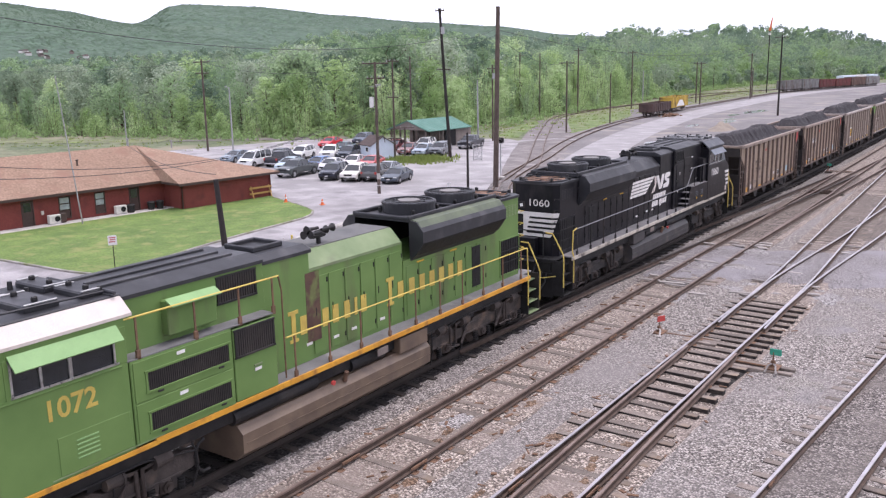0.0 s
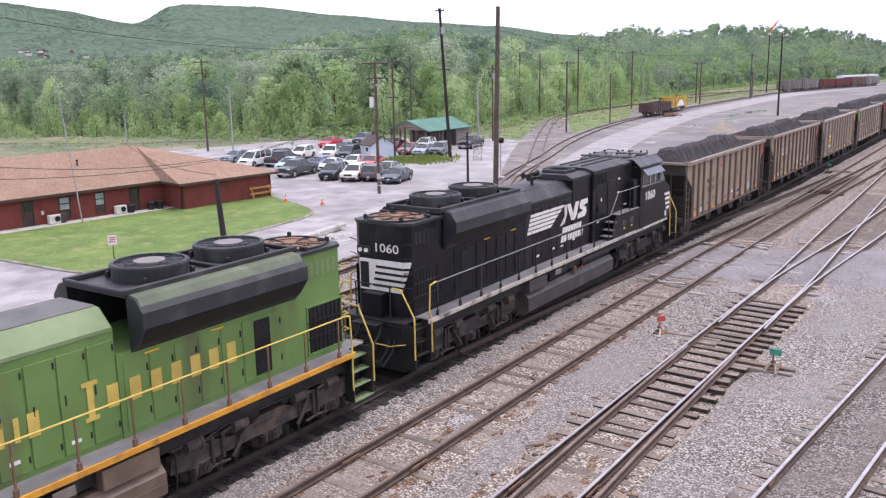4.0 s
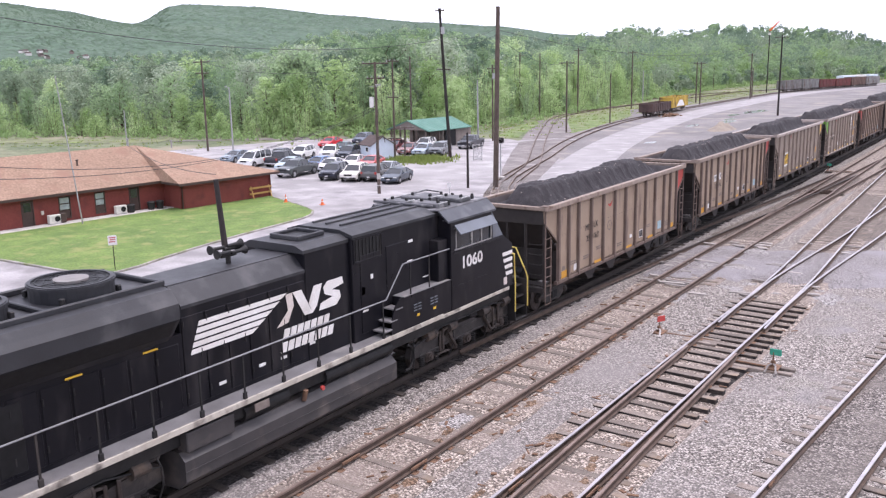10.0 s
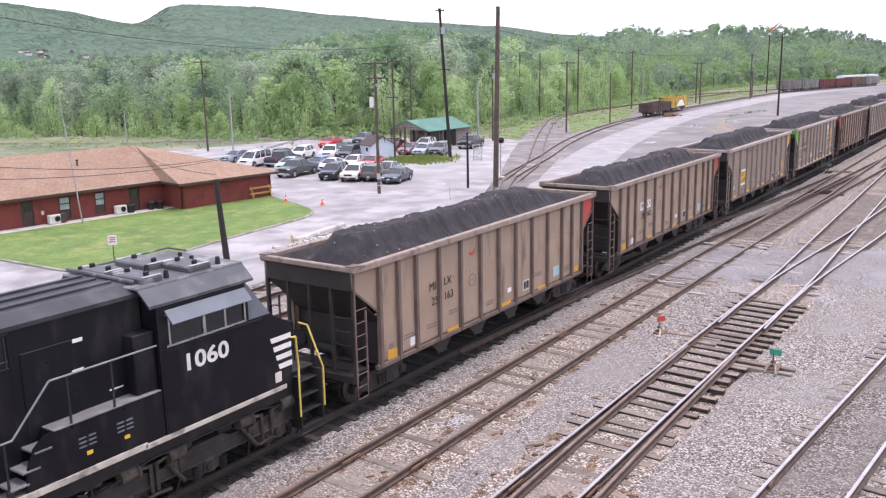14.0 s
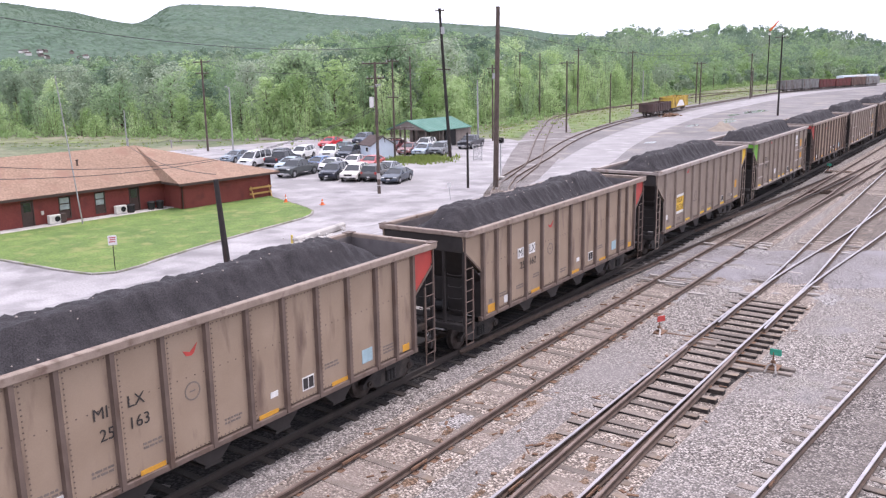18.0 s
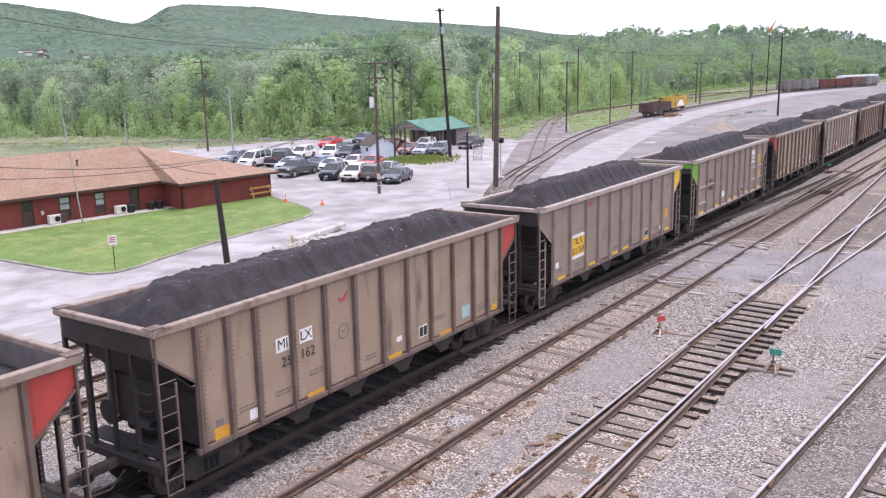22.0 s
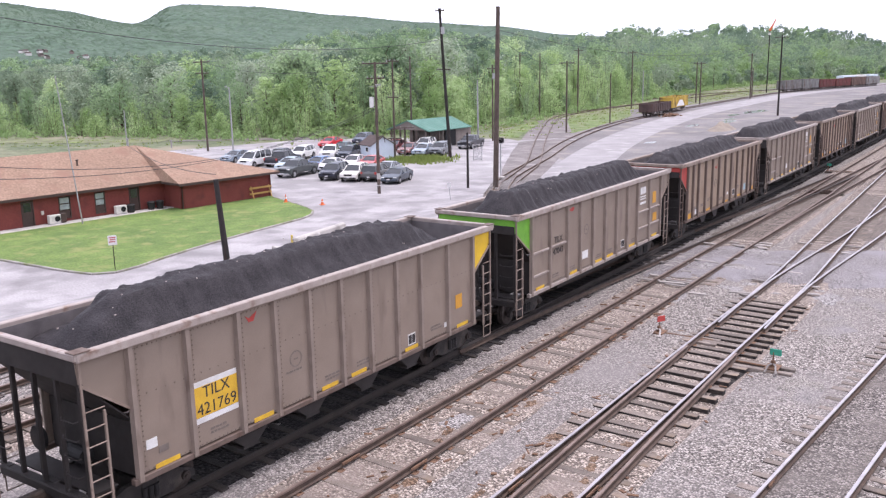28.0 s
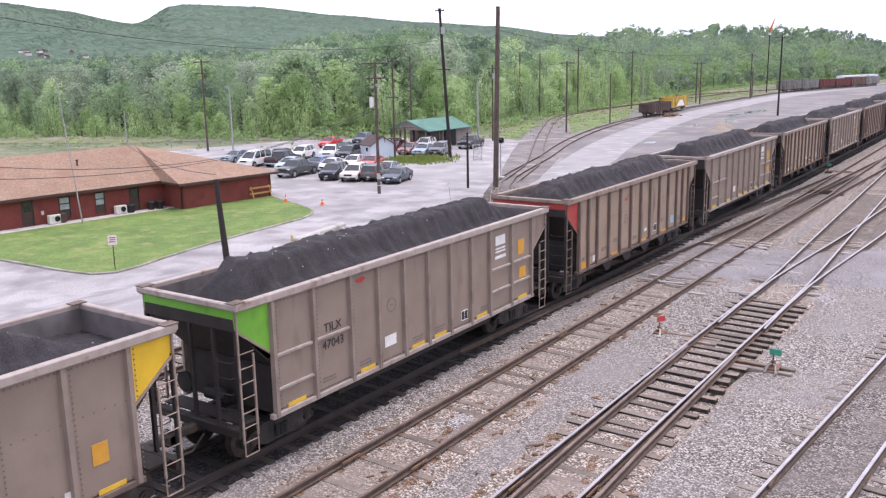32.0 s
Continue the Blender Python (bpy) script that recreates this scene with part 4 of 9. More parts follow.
    for s in (-1, 1):
        inner = Build().prism([(-HALF + 0.06, TOP - 0.1), (HALF - 0.06, TOP - 0.1), (HALF - 0.06, TOP - 0.58), (first, TOP - 1.1), (-first, TOP - 1.1), (-HALF + 0.06, TOP - 0.58)], s * 1.445, s * 1.465)
        part("side_lining", inner, M["inside"], car, "scoured grey inside of the wall")
    for e, flag in ((-1, near_flag), (1, far_flag)):
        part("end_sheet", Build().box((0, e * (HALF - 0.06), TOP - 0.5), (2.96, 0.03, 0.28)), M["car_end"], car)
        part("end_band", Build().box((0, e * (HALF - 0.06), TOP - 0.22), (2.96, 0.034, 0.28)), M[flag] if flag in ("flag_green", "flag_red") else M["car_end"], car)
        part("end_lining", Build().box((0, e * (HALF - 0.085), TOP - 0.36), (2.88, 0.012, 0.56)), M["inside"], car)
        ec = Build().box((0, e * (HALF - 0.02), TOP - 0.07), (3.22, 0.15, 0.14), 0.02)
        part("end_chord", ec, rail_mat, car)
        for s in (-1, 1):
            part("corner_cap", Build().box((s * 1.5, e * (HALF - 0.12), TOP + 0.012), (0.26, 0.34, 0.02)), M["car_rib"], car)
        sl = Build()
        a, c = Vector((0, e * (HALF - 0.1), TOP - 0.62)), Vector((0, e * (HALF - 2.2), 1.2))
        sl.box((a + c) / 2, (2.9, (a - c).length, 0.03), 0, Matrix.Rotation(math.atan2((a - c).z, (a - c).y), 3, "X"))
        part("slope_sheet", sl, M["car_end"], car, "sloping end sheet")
        # Added plate: closes the open end against bright ground beyond, keeping it dark.
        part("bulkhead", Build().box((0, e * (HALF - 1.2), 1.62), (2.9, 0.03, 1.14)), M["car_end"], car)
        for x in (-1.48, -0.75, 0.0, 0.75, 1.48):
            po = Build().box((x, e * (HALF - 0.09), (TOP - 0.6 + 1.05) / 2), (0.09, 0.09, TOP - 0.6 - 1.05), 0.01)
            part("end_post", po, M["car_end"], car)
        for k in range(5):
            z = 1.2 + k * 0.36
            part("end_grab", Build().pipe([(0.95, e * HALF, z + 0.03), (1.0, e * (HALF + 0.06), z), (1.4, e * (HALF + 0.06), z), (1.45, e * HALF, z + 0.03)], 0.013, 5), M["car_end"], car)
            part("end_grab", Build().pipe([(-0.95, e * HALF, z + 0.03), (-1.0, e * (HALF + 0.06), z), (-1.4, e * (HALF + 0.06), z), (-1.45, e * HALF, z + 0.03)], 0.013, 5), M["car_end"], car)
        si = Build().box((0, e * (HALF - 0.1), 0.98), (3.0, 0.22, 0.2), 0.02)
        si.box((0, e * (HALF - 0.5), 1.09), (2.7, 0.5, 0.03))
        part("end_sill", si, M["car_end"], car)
        br = Build().cyl((-0.45, e * (HALF - 0.85), 1.35), (0.25, e * (HALF - 0.85), 1.35), 0.17, n=14)
        br.cyl((-0.9, e * (HALF - 0.6), 1.6), (-0.9, e * (HALF - 0.52), 1.6), 0.26, n=18)
        part("brake_gear", br, M["black_iron"], car)
        cp = Build().box((0, e * (HALF + 0.3), 0.86), (0.2, 1.0, 0.2), 0.03).box((0.03, e * (HALF + 0.78), 0.86), (0.32, 0.3, 0.3), 0.06)
        cp.pipe([(0.3, e * HALF, 0.75), (0.35, e * (HALF + 0.4), 0.5), (0.2, e * (HALF + 0.75), 0.45)], 0.03, 6)
        part("coupler", cp, M["running_gear"], car)
        freight_truck(car, e * 5.55)
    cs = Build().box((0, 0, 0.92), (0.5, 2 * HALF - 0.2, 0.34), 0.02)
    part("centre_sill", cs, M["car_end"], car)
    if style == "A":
        # Added filler that stops far-side light from showing under the car.
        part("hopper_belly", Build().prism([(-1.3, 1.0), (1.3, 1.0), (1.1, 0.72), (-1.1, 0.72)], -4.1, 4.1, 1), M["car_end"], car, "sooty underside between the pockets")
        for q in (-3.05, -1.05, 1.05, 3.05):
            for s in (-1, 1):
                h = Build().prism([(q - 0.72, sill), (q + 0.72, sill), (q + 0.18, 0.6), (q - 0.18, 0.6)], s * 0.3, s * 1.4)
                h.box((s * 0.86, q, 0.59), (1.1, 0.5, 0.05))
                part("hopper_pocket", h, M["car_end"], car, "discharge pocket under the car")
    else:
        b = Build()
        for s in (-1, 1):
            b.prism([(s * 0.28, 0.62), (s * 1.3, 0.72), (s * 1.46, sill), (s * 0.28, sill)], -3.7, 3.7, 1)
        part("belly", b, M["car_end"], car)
    if style == "B":
        for s in (-1, 1):
            for e, rows in ((-1, (2.47, 1.66)), (1, (2.47, 1.76))):
                for z in rows:
                    for a, c in ((ribs[-1], ribs[-2]), (ribs[-2], ribs[-3])):
                        if e < 0 and z == rows[1] and a != ribs[-1]:
                            continue
                        st = Build().box((s * 1.53, e * (a + c) / 2, z), (0.07, a - c - 0.15, 0.07), 0.01)
                        part("stiffener", st, M["chord"], car)
    coal_heap(car, seed)
    X = 1.512

    def patch(name, v, z, w, h, mt, lab=""):
        return part(name, Build().box((X, v, z), (0.008, w, h)), M[mt], car, lab)
    for v in ((-2.62, 0.53, 2.99) if paint_mat == "car_brown" else (-5.38, -2.73, -0.49, 0.62, 2.91, 5.5)):
        patch("reflector_stripe", v, sill + 0.12, 0.6, 0.1, "decal_yellow" if paint_mat == "car_grey" else "decal_orange", "yellow reflective strip")
    return car, patch


def small_print(car, v, z, lines, w=0.5):
    """Rows of print too small to read."""
    b = Build()
    r = random.Random(v * 7 + z)
    for i in range(lines):
        x = v - w / 2
        while x < v + w / 2 - 0.05:
            k = r.uniform(0.04, 0.14)
            b.box((1.511, x + k / 2, z - i * 0.085), (0.006, k, 0.045))
            x += k + 0.03
    part("small_print", b, M["decal_grey"], car)


def faint_ring(car, v, z):
    """A round stencil, worn thin."""
    b = Build()
    for k in range(24):
        a, c = k * math.pi / 12, (k + 1) * math.pi / 12
        b.prism([(v + r * math.cos(q), z + r * math.sin(q)) for r, q in ((0.17, a), (0.2, a), (0.2, c), (0.17, c))], 1.508, 1.513)
    part("round_stencil", b.box((1.511, v, z), (0.005, 0.14, 0.03)), M["decal_grey"], car, "worn round stencil")


CARS = []


def train_cars():
    red = "tan-brown ribbed steel coal hopper, heaped with coal"
    grey = "grey ribbed steel coal hopper, heaped with coal"
    plan = [("A", "car_brown", None, "flag_red", red + ", red far corner"), ("A", "car_brown", None, "flag_red", red + ", numbered white patches"),
            ("A", "car_grey", None, "flag_yellow", grey + ", yellow number panel"), ("B", "car_grey", "flag_green", None, grey + ", green end panels"),
            ("A", "car_brown", "flag_red", None, red + ", red near end"), ("B", "car_grey", None, None, grey + ", stiffened end panels"),
            ("A", "car_brown", None, None, red), ("B", "car_grey", None, None, grey), ("A", "car_brown", None, "flag_red", red), ("A", "car_grey", None, None, grey)]
    for i, (style, pm, nf, ff, lab) in enumerate(plan):
        car, patch = hopper(i + 3, style, pm, nf, ff, lab)
        if pm == "car_brown":
            patch("white_tag", -4.65, 1.35, 0.24, 0.24, "decal_white", "small white tag")
            patch("white_tag", 0.73, 1.59, 0.24, 0.14, "decal_white", "small white tag")
            q = patch("routing_panel", 1.85, 1.51, 0.4, 0.34, "decal_white", "white framed panel with dark squares")
            for dv, w in ((-0.095, 0.16), (0.095, 0.16)):
                part("panel_square", Build().box((1.518, 1.85 + dv, 1.51), (0.006, w, 0.27)), M["decal_dark"], q)
            b = Build().prism([(-1.7, 3.32), (-1.52, 3.26), (-1.32, 3.42), (-1.42, 3.22), (-1.5, 3.18), (-1.62, 3.2)], 1.508, 1.516)
            part("red_emblem", b, M["decal_red"], car, "small red emblem")
            patch("placard", 4.08, 1.53, 0.42, 0.36, "decal_blue", "faded pale blue placard")
            patch("yellow_patch", -5.57, 1.26, 0.42, 0.26, "decal_orange", "orange painted patch")
            patch("yellow_patch", 5.75, 1.26, 0.3, 0.2, "decal_orange", "orange painted patch")
            patch("grey_tag", -5.62, 1.5, 0.2, 0.14, "decal_grey")
            faint_ring(car, -1.53, 2.43)
            for v, z, n in ((-4.8, 1.6, 2), (-2.55, 1.75, 2), (-3.7, 1.6, 2), (-0.5, 1.5, 2), (2.7, 1.75, 2), (5.0, 1.55, 3)):
                small_print(car, v, z, n)
            if i == 1:
                patch("white_patch", -3.66, 2.68, 0.42, 0.34, "decal_white", "white patch behind the mark")
                patch("white_patch", -2.88, 2.7, 0.44, 0.34, "decal_white", "white patch behind the mark")
            if i < 2:
                for text, v, z in (("MI", -3.65, 2.68), ("LX", -2.88, 2.7), ("25", -3.55, 2.24), ("162" if i else "163", -2.84, 2.26)):
                    lettering("car_mark", text, 0.34, M["decal_dark"], car, pose(1.519, v, z) @ SIDE, "stencilled mark")
        if i == 2:
            for z in (2.51, 1.72):
                patch("white_band", -4.03, z, 1.16, 0.12, "decal_white", "torn white band")
            patch("number_panel", -4.03, 2.12, 1.16, 0.66, "decal_yellow", "yellow number panel")
            for k, tx in enumerate(("TILX", "421769")):
                lettering("car_mark", tx, 0.36, M["decal_dark"], car, pose(1.519, -4.03, 2.3 - k * 0.36) @ SIDE, "black stencilled mark")
            b = Build().prism([(-3.1, 3.62), (-2.98, 3.54), (-2.76, 3.66), (-2.86, 3.46), (-3.0, 3.46)], 1.508, 1.516)
            part("red_emblem", b, M["decal_red"], car, "small red emblem")
            faint_ring(car, -1.62, 2.22)
            patch("orange_patch", 5.32, 1.94, 0.34, 0.42, "decal_orange", "orange painted patch")
            patch("white_tag", -5.72, 1.7, 0.26, 0.2, "decal_white", "small white tag")
            patch("grey_tag", -5.45, 1.5, 0.24, 0.14, "decal_grey")
            patch("white_tag", 4.6, 1.4, 0.14, 0.14, "decal_white", "small white tag")
            for v, z, n in ((-4.0, 1.45, 2), (-1.7, 1.95, 1), (-0.4, 1.45, 2), (0.8, 1.45, 2), (4.1, 1.5, 2)):
                small_print(car, v, z, n)
        if pm == "car_grey":
            q = patch("routing_panel", 2.92 if i == 2 else 1.9, 1.43, 0.34, 0.32, "decal_white")
            for dv in (-0.08, 0.08):
                part("panel_square", Build().box((1.518, (2.92 if i == 2 else 1.9) + dv, 1.43), (0.006, 0.135, 0.25)), M["decal_dark"], q)
        if style == "B":
            if i == 3:
                for text, z in (("TILX", 2.66), ("47043", 2.24)):
                    lettering("car_mark", text, 0.32, M["decal_dark"], car, pose(1.519, -4.03, z) @ SIDE, "stencilled mark")
            for zz, hh, w in ((3.36, 0.3, 0.6), (3.1, 0.05, 0.62), (3.0, 0.05, 0.62), (2.82, 0.1, 0.66)):
                patch("white_bar", 4.06, zz, w, hh, "decal_white", "white bar of an emblem")
            patch("orange_patch", 5.4, 2.9, 0.4, 0.5, "decal_orange", "orange painted patch")
            patch("orange_patch", 5.5, 2.02, 0.45, 0.36, "decal_orange", "orange painted patch")
            patch("pale_emblem", -1.75, 1.66, 0.5, 0.3, "decal_white", "worn pale emblem")
            faint_ring(car, -1.66, 2.62)
            b = Build().prism([(-3.1, 3.6), (-2.85, 3.66), (-2.7, 3.6), (-2.85, 3.5), (-3.05, 3.52)], 1.508, 1.516)
            part("red_emblem", b, M["decal_red"], car, "small red emblem")
            for v in (-4.2, -2.8, -0.5, 0.6, 2.0, 3.1):
                small_print(car, v, 1.42, 2)
        CARS.append((car, HALF + CAR_PITCH * i))


train_cars()
# ---- locomotives ----
LOCO_HALF = 10.6
DECK = 1.75


def loco_truck(loco, v, mt="running_gear"):
    """Three axles in a deep cast frame with axle boxes, springs, brake cylinders, links and pipes."""
    t = Build().box((0, v, 0.85), (2.0, 4.6, 0.3), 0.04)
    for k in (-2.05, 0, 2.05):
        t.box((0, v + k + 0.45, 0.62), (1.3, 0.7, 0.55), 0.08)
    truck = part("truck", t, M[mt], loco, "heavy three-axle truck caked with grime")
    for s in (-1, 1):
        x = s * 1.1
        out = [(-2.95, 0.66), (-2.9, 0.98), (-2.55, 1.08), (-1.7, 1.0), (-1.3, 0.9), (-0.75, 0.9), (-0.4, 1.06), (0.4, 1.06), (0.75, 0.9), (1.3, 0.9), (1.7, 1.0), (2.55, 1.08), (2.9, 0.98), (2.95, 0.66),
               (2.5, 0.6), (2.35, 0.36), (2.25, 0.36), (2.2, 0.62), (1.9, 0.62), (1.85, 0.36), (1.75, 0.36), (1.6, 0.6), (0.35, 0.6), (0.3, 0.36), (0.2, 0.36), (0.15, 0.62), (-0.15, 0.62), (-0.2, 0.36), (-0.3, 0.36), (-0.35, 0.6),
               (-1.6, 0.6), (-1.75, 0.36), (-1.85, 0.36), (-1.9, 0.62), (-2.2, 0.62), (-2.25, 0.36), (-2.35, 0.36), (-2.5, 0.6)]
        part("side_frame", Build().prism([(v + a, z) for a, z in out], x - 0.09, x + 0.09), M[mt], truck)
        part("frame_flange", Build().box((x + s * 0.09, v, 0.64), (0.06, 5.0, 0.05), 0.015).box((x + s * 0.09, v, 0.93), (0.06, 2.3, 0.05), 0.015), M[mt], truck)
        for k in (-2.05, 0, 2.05):
            j = Build().box((x + s * 0.04, v + k, 0.5), (0.2, 0.3, 0.34), 0.05).cyl((x, v + k, 0.5), (x + s * 0.2, v + k, 0.5), 0.14, 0.12, n=14).cyl((x + s * 0.2, v + k, 0.5), (x + s * 0.23, v + k, 0.5), 0.06, n=10)
            part("axle_box", j, M["wheel"], truck, "axle box with round cover")
        for k in (-2.42, -1.68, -0.37, 0.37, 1.68, 2.42):
            sp = Build()
            for z in range(5):
                sp.cyl((x + s * 0.1, v + k, 0.3 + z * 0.06), (x + s * 0.1, v + k, 0.33 + z * 0.06), 0.085, n=10)
            part("coil_spring", sp, M["black_iron"], truck)
        for k, e in ((-2.0, 1), (-0.85, -1), (1.05, 1), (2.35, -1)):
            c = Build().cyl((x + s * 0.1, v + k - e * 0.2, 1.12), (x + s * 0.1, v + k + e * 0.16, 1.12), 0.14, n=14).cyl((x + s * 0.1, v + k + e * 0.16, 1.12), (x + s * 0.1, v + k + e * 0.22, 1.12), 0.16, n=14)
            c.cyl((x + s * 0.1, v + k + e * 0.2, 1.12), (x + s * 0.1, v + k + e * 0.5, 1.08), 0.04, n=6)
            part("brake_cylinder", c, M["running_gear"], truck, "grimy brake cylinder")
            part("brake_lever", Build().box((x + s * 0.14, v + k + e * 0.5, 0.82), (0.05, 0.09, 0.62), 0.02).cyl((x + s * 0.14, v + k + e * 0.5, 0.46), (x + s * 0.14, v + k + e * 0.95, 0.42), 0.035, n=6), M["wheel"], truck)
        for k in (-1.02, 1.02):
            part("damper", Build().cyl((x + s * 0.17, v + k + 0.3, 0.46), (x + s * 0.17, v + k, 0.85), 0.05, n=8).cyl((x + s * 0.17, v + k, 0.85), (x + s * 0.17, v + k - 0.12, 1.02), 0.035, n=8), M["wheel"], truck)
            part("side_bearing", Build().box((x - s * 0.1, v + k * 0.55, 1.12), (0.3, 0.42, 0.16), 0.03), M["black_iron"], truck)
        p = Build().pipe([(x + s * 0.15, v - 2.8, 1.0), (x + s * 0.18, v - 1.5, 1.26), (x + s * 0.18, v + 1.5, 1.26), (x + s * 0.15, v + 2.8, 1.0)], 0.022, 6)
        part("brake_pipe", p, M["black_iron"], truck)
        for k, e in ((-2.75, -1), (2.75, 1), (-0.9, 1), (1.2, -1)):
            h = Build().pipe([(x + s * 0.05, v + k, 1.3), (x + s * 0.15, v + k + e * 0.08, 1.0), (x + s * 0.16, v + k + e * 0.1, 0.6), (x + s * 0.02, v + k + e * 0.02, 0.16)], 0.022, 6)
            part("sand_pipe", h, M["black_iron"], truck)
        lp = Build().pipe([(x + s * 0.1, v - 3.1 + 0.28 * math.sin(q * 0.7), 1.15 - 0.45 * (1 - math.cos(q * 0.7)) / 1.2) for q in range(6)], 0.035, 6)
        part("air_hose", lp, M["black_iron"], truck, "looped rubber hose")
        for k in (-2.72, 2.72):
            part("sand_box", Build().box((x - s * 0.05, v + k, 1.25), (0.3, 0.36, 0.3), 0.05), M[mt], truck)
    for k in (-2.05, 0, 2.05):
        wheelset(loco, v + k, 0.5)


def fan(loco, v, z, raised, rim_mat):
    b = Build()
    if raised:
        b.ring((0, v, z), 0.72, 0.79, 0.33, 28)
        b.ring((0, v, z + 0.25), 0.76, 0.82, 0.06, 28)
    else:
        b.ring((0, v, z), 0.84, 0.92, 0.05, 28)
    f = part("radiator_fan", b, rim_mat, loco, "round roof fan")
    h = z + (0.31 if raised else 0.03)
    for i in range(8 if raised else 5):
        if raised:
            a = math.pi * i / 4
            m = Matrix.Rotation(a, 3, "Z") @ Matrix.Rotation(0.35, 3, "X")
            blade = Build().box(Matrix.Rotation(a, 3, "Z") @ Vector((0.45, 0, 0)) + Vector((0, v, h - 0.16)), (0.6, 0.26, 0.012), 0, m)
        else:
            arc = [math.radians(72 * i + 8 * j) for j in range(8)]
            blade = Build().prism([(r * math.cos(q), v + r * math.sin(q)) for r, qs in ((0.16, arc[::-1]), (0.82, arc)) for q in qs], h - 0.02, h - 0.005, 2)
        part("fan_blade", blade, M["fan_rust"], f, "rusty fan blade")
    g = Build()
    for r in (0.3, 0.5, 0.66) if raised else (0.55,):
        g.ring((0, v, h), r - 0.008, r + 0.008, 0.012, 24)
    for i in range(8):
        a = math.pi * i / 4
        g.cyl((0, v, h + 0.006), (0.76 * math.cos(a), v + 0.76 * math.sin(a), h + 0.006), 0.008, n=5)
    part("fan_guard", g, M["grille"], f)
    part("fan_hub", Build().cyl((0, v, h - 0.1), (0, v, h + 0.03), 0.33 if raised else 0.16, n=20), M["fan_hub"] if raised else M["fan_rust"], f)
    if raised:
        part("fan_screen", Build().cyl((0, v, h - 0.03), (0, v, h - 0.015), 0.73, n=28), M["grille"], f, "dark mesh over the fan")
    for i in range(4):
        a = math.pi * (i / 2 + 0.25)
        r = 0.86 if raised else 0.92
        part("fan_lug", Build().box((r * math.cos(a), v + r * math.sin(a), z + 0.08), (0.1, 0.1, 0.14), 0.02), M["black_iron"], f)


def louvre(loco, name, x, v, z, w, h, n, mt, back="grille"):
    """A framed opening with upright or level slats on the side at x."""
    s = 1 if x > 0 else -1
    fr = Build().box((x, v, z + h / 2), (0.03, w + 0.08, 0.05), 0.005).box((x, v, z - h / 2), (0.03, w + 0.08, 0.05), 0.005)
    fr.box((x, v - w / 2, z), (0.03, 0.05, h), 0.005).box((x, v + w / 2, z), (0.03, 0.05, h), 0.005)
    p = part(name, fr, M[mt], loco)
    part("screen", Build().box((x - s * 0.01, v, z), (0.015, w, h)), M[back], p, "dark mesh screen")
    if n > 10:
        fine = Build()
        for i in range(n):
            fine.box((x + s * 0.002, v - w / 2 + w * (i + 0.5) / n, z), (0.014, 0.012, h))
        tagged(part("slats", fine, M["black_iron"], p), kind="stuff")
        return p
    for i in range(n):
        part("slat", Build().box((x + s * 0.004, v - w / 2 + w * (i + 0.5) / n, z), (0.02, 0.018, h)), M["black_iron"], p)
    return p


def handrail(loco, pts, posts, base, mt, post_mt, x):
    """A rail on stanchions along the walkway edge at x."""
    r = part("handrail", Build().pipe([(x, v, z) for v, z in pts], 0.02, 8), M[mt], loco, "handrail along the walkway")
    for v in posts:
        top = 2.78
        for (a, za), (b, zb) in zip(pts, pts[1:]):
            if min(a, b) <= v <= max(a, b) and a != b:
                top = za + (zb - za) * (v - a) / (b - a)
        s = Build().box((x, v, (base + top) / 2), (0.03, 0.045, top - base), 0.005).box((x, v, base + 0.06), (0.06, 0.1, 0.2), 0.01)
        part("stanchion", s, M[post_mt], r)


def steps(loco, s, e, rail_mt, tread_mt, side_mt):
    """The stairwell at a corner."""
    v0 = e * (LOCO_HALF - 0.42)
    st = Build()
    for k in (-0.38, 0.38):
        st.box((s * 1.24, v0 + k, 1.05), (0.5, 0.03, 1.3), 0.005)
    st.box((s * 1.02, v0, 1.05), (0.03, 0.76, 1.3))
    w = part("stairwell", st, M[side_mt], loco, "corner steps")
    for i in range(4):
        part("step", Build().box((s * (1.36 - 0.06 * i), v0, 0.42 + i * 0.36), (0.3, 0.76, 0.04), 0.006), M[tread_mt], w)
    for k, far in ((-0.42, False), (0.42, True)):
        vv = v0 + k * 1.0
        pts = [(s * 1.5, vv, 0.75), (s * 1.5, vv, 1.75), (s * 1.46, vv - e * (0.05 if (k * e > 0) else -0.05), 1.95), (s * (1.46 if k * e < 0 else 1.05), vv, 2.72)]
        if k * e < 0:
            pts.append((s * 1.46, vv - e * 0.3, 2.78))
        else:
            pts.append((s * 0.75, vv, 2.74))
        part("grab_rail", Build().pipe(pts, 0.024, 8), M[rail_mt], w, "bent yellow grab rail")


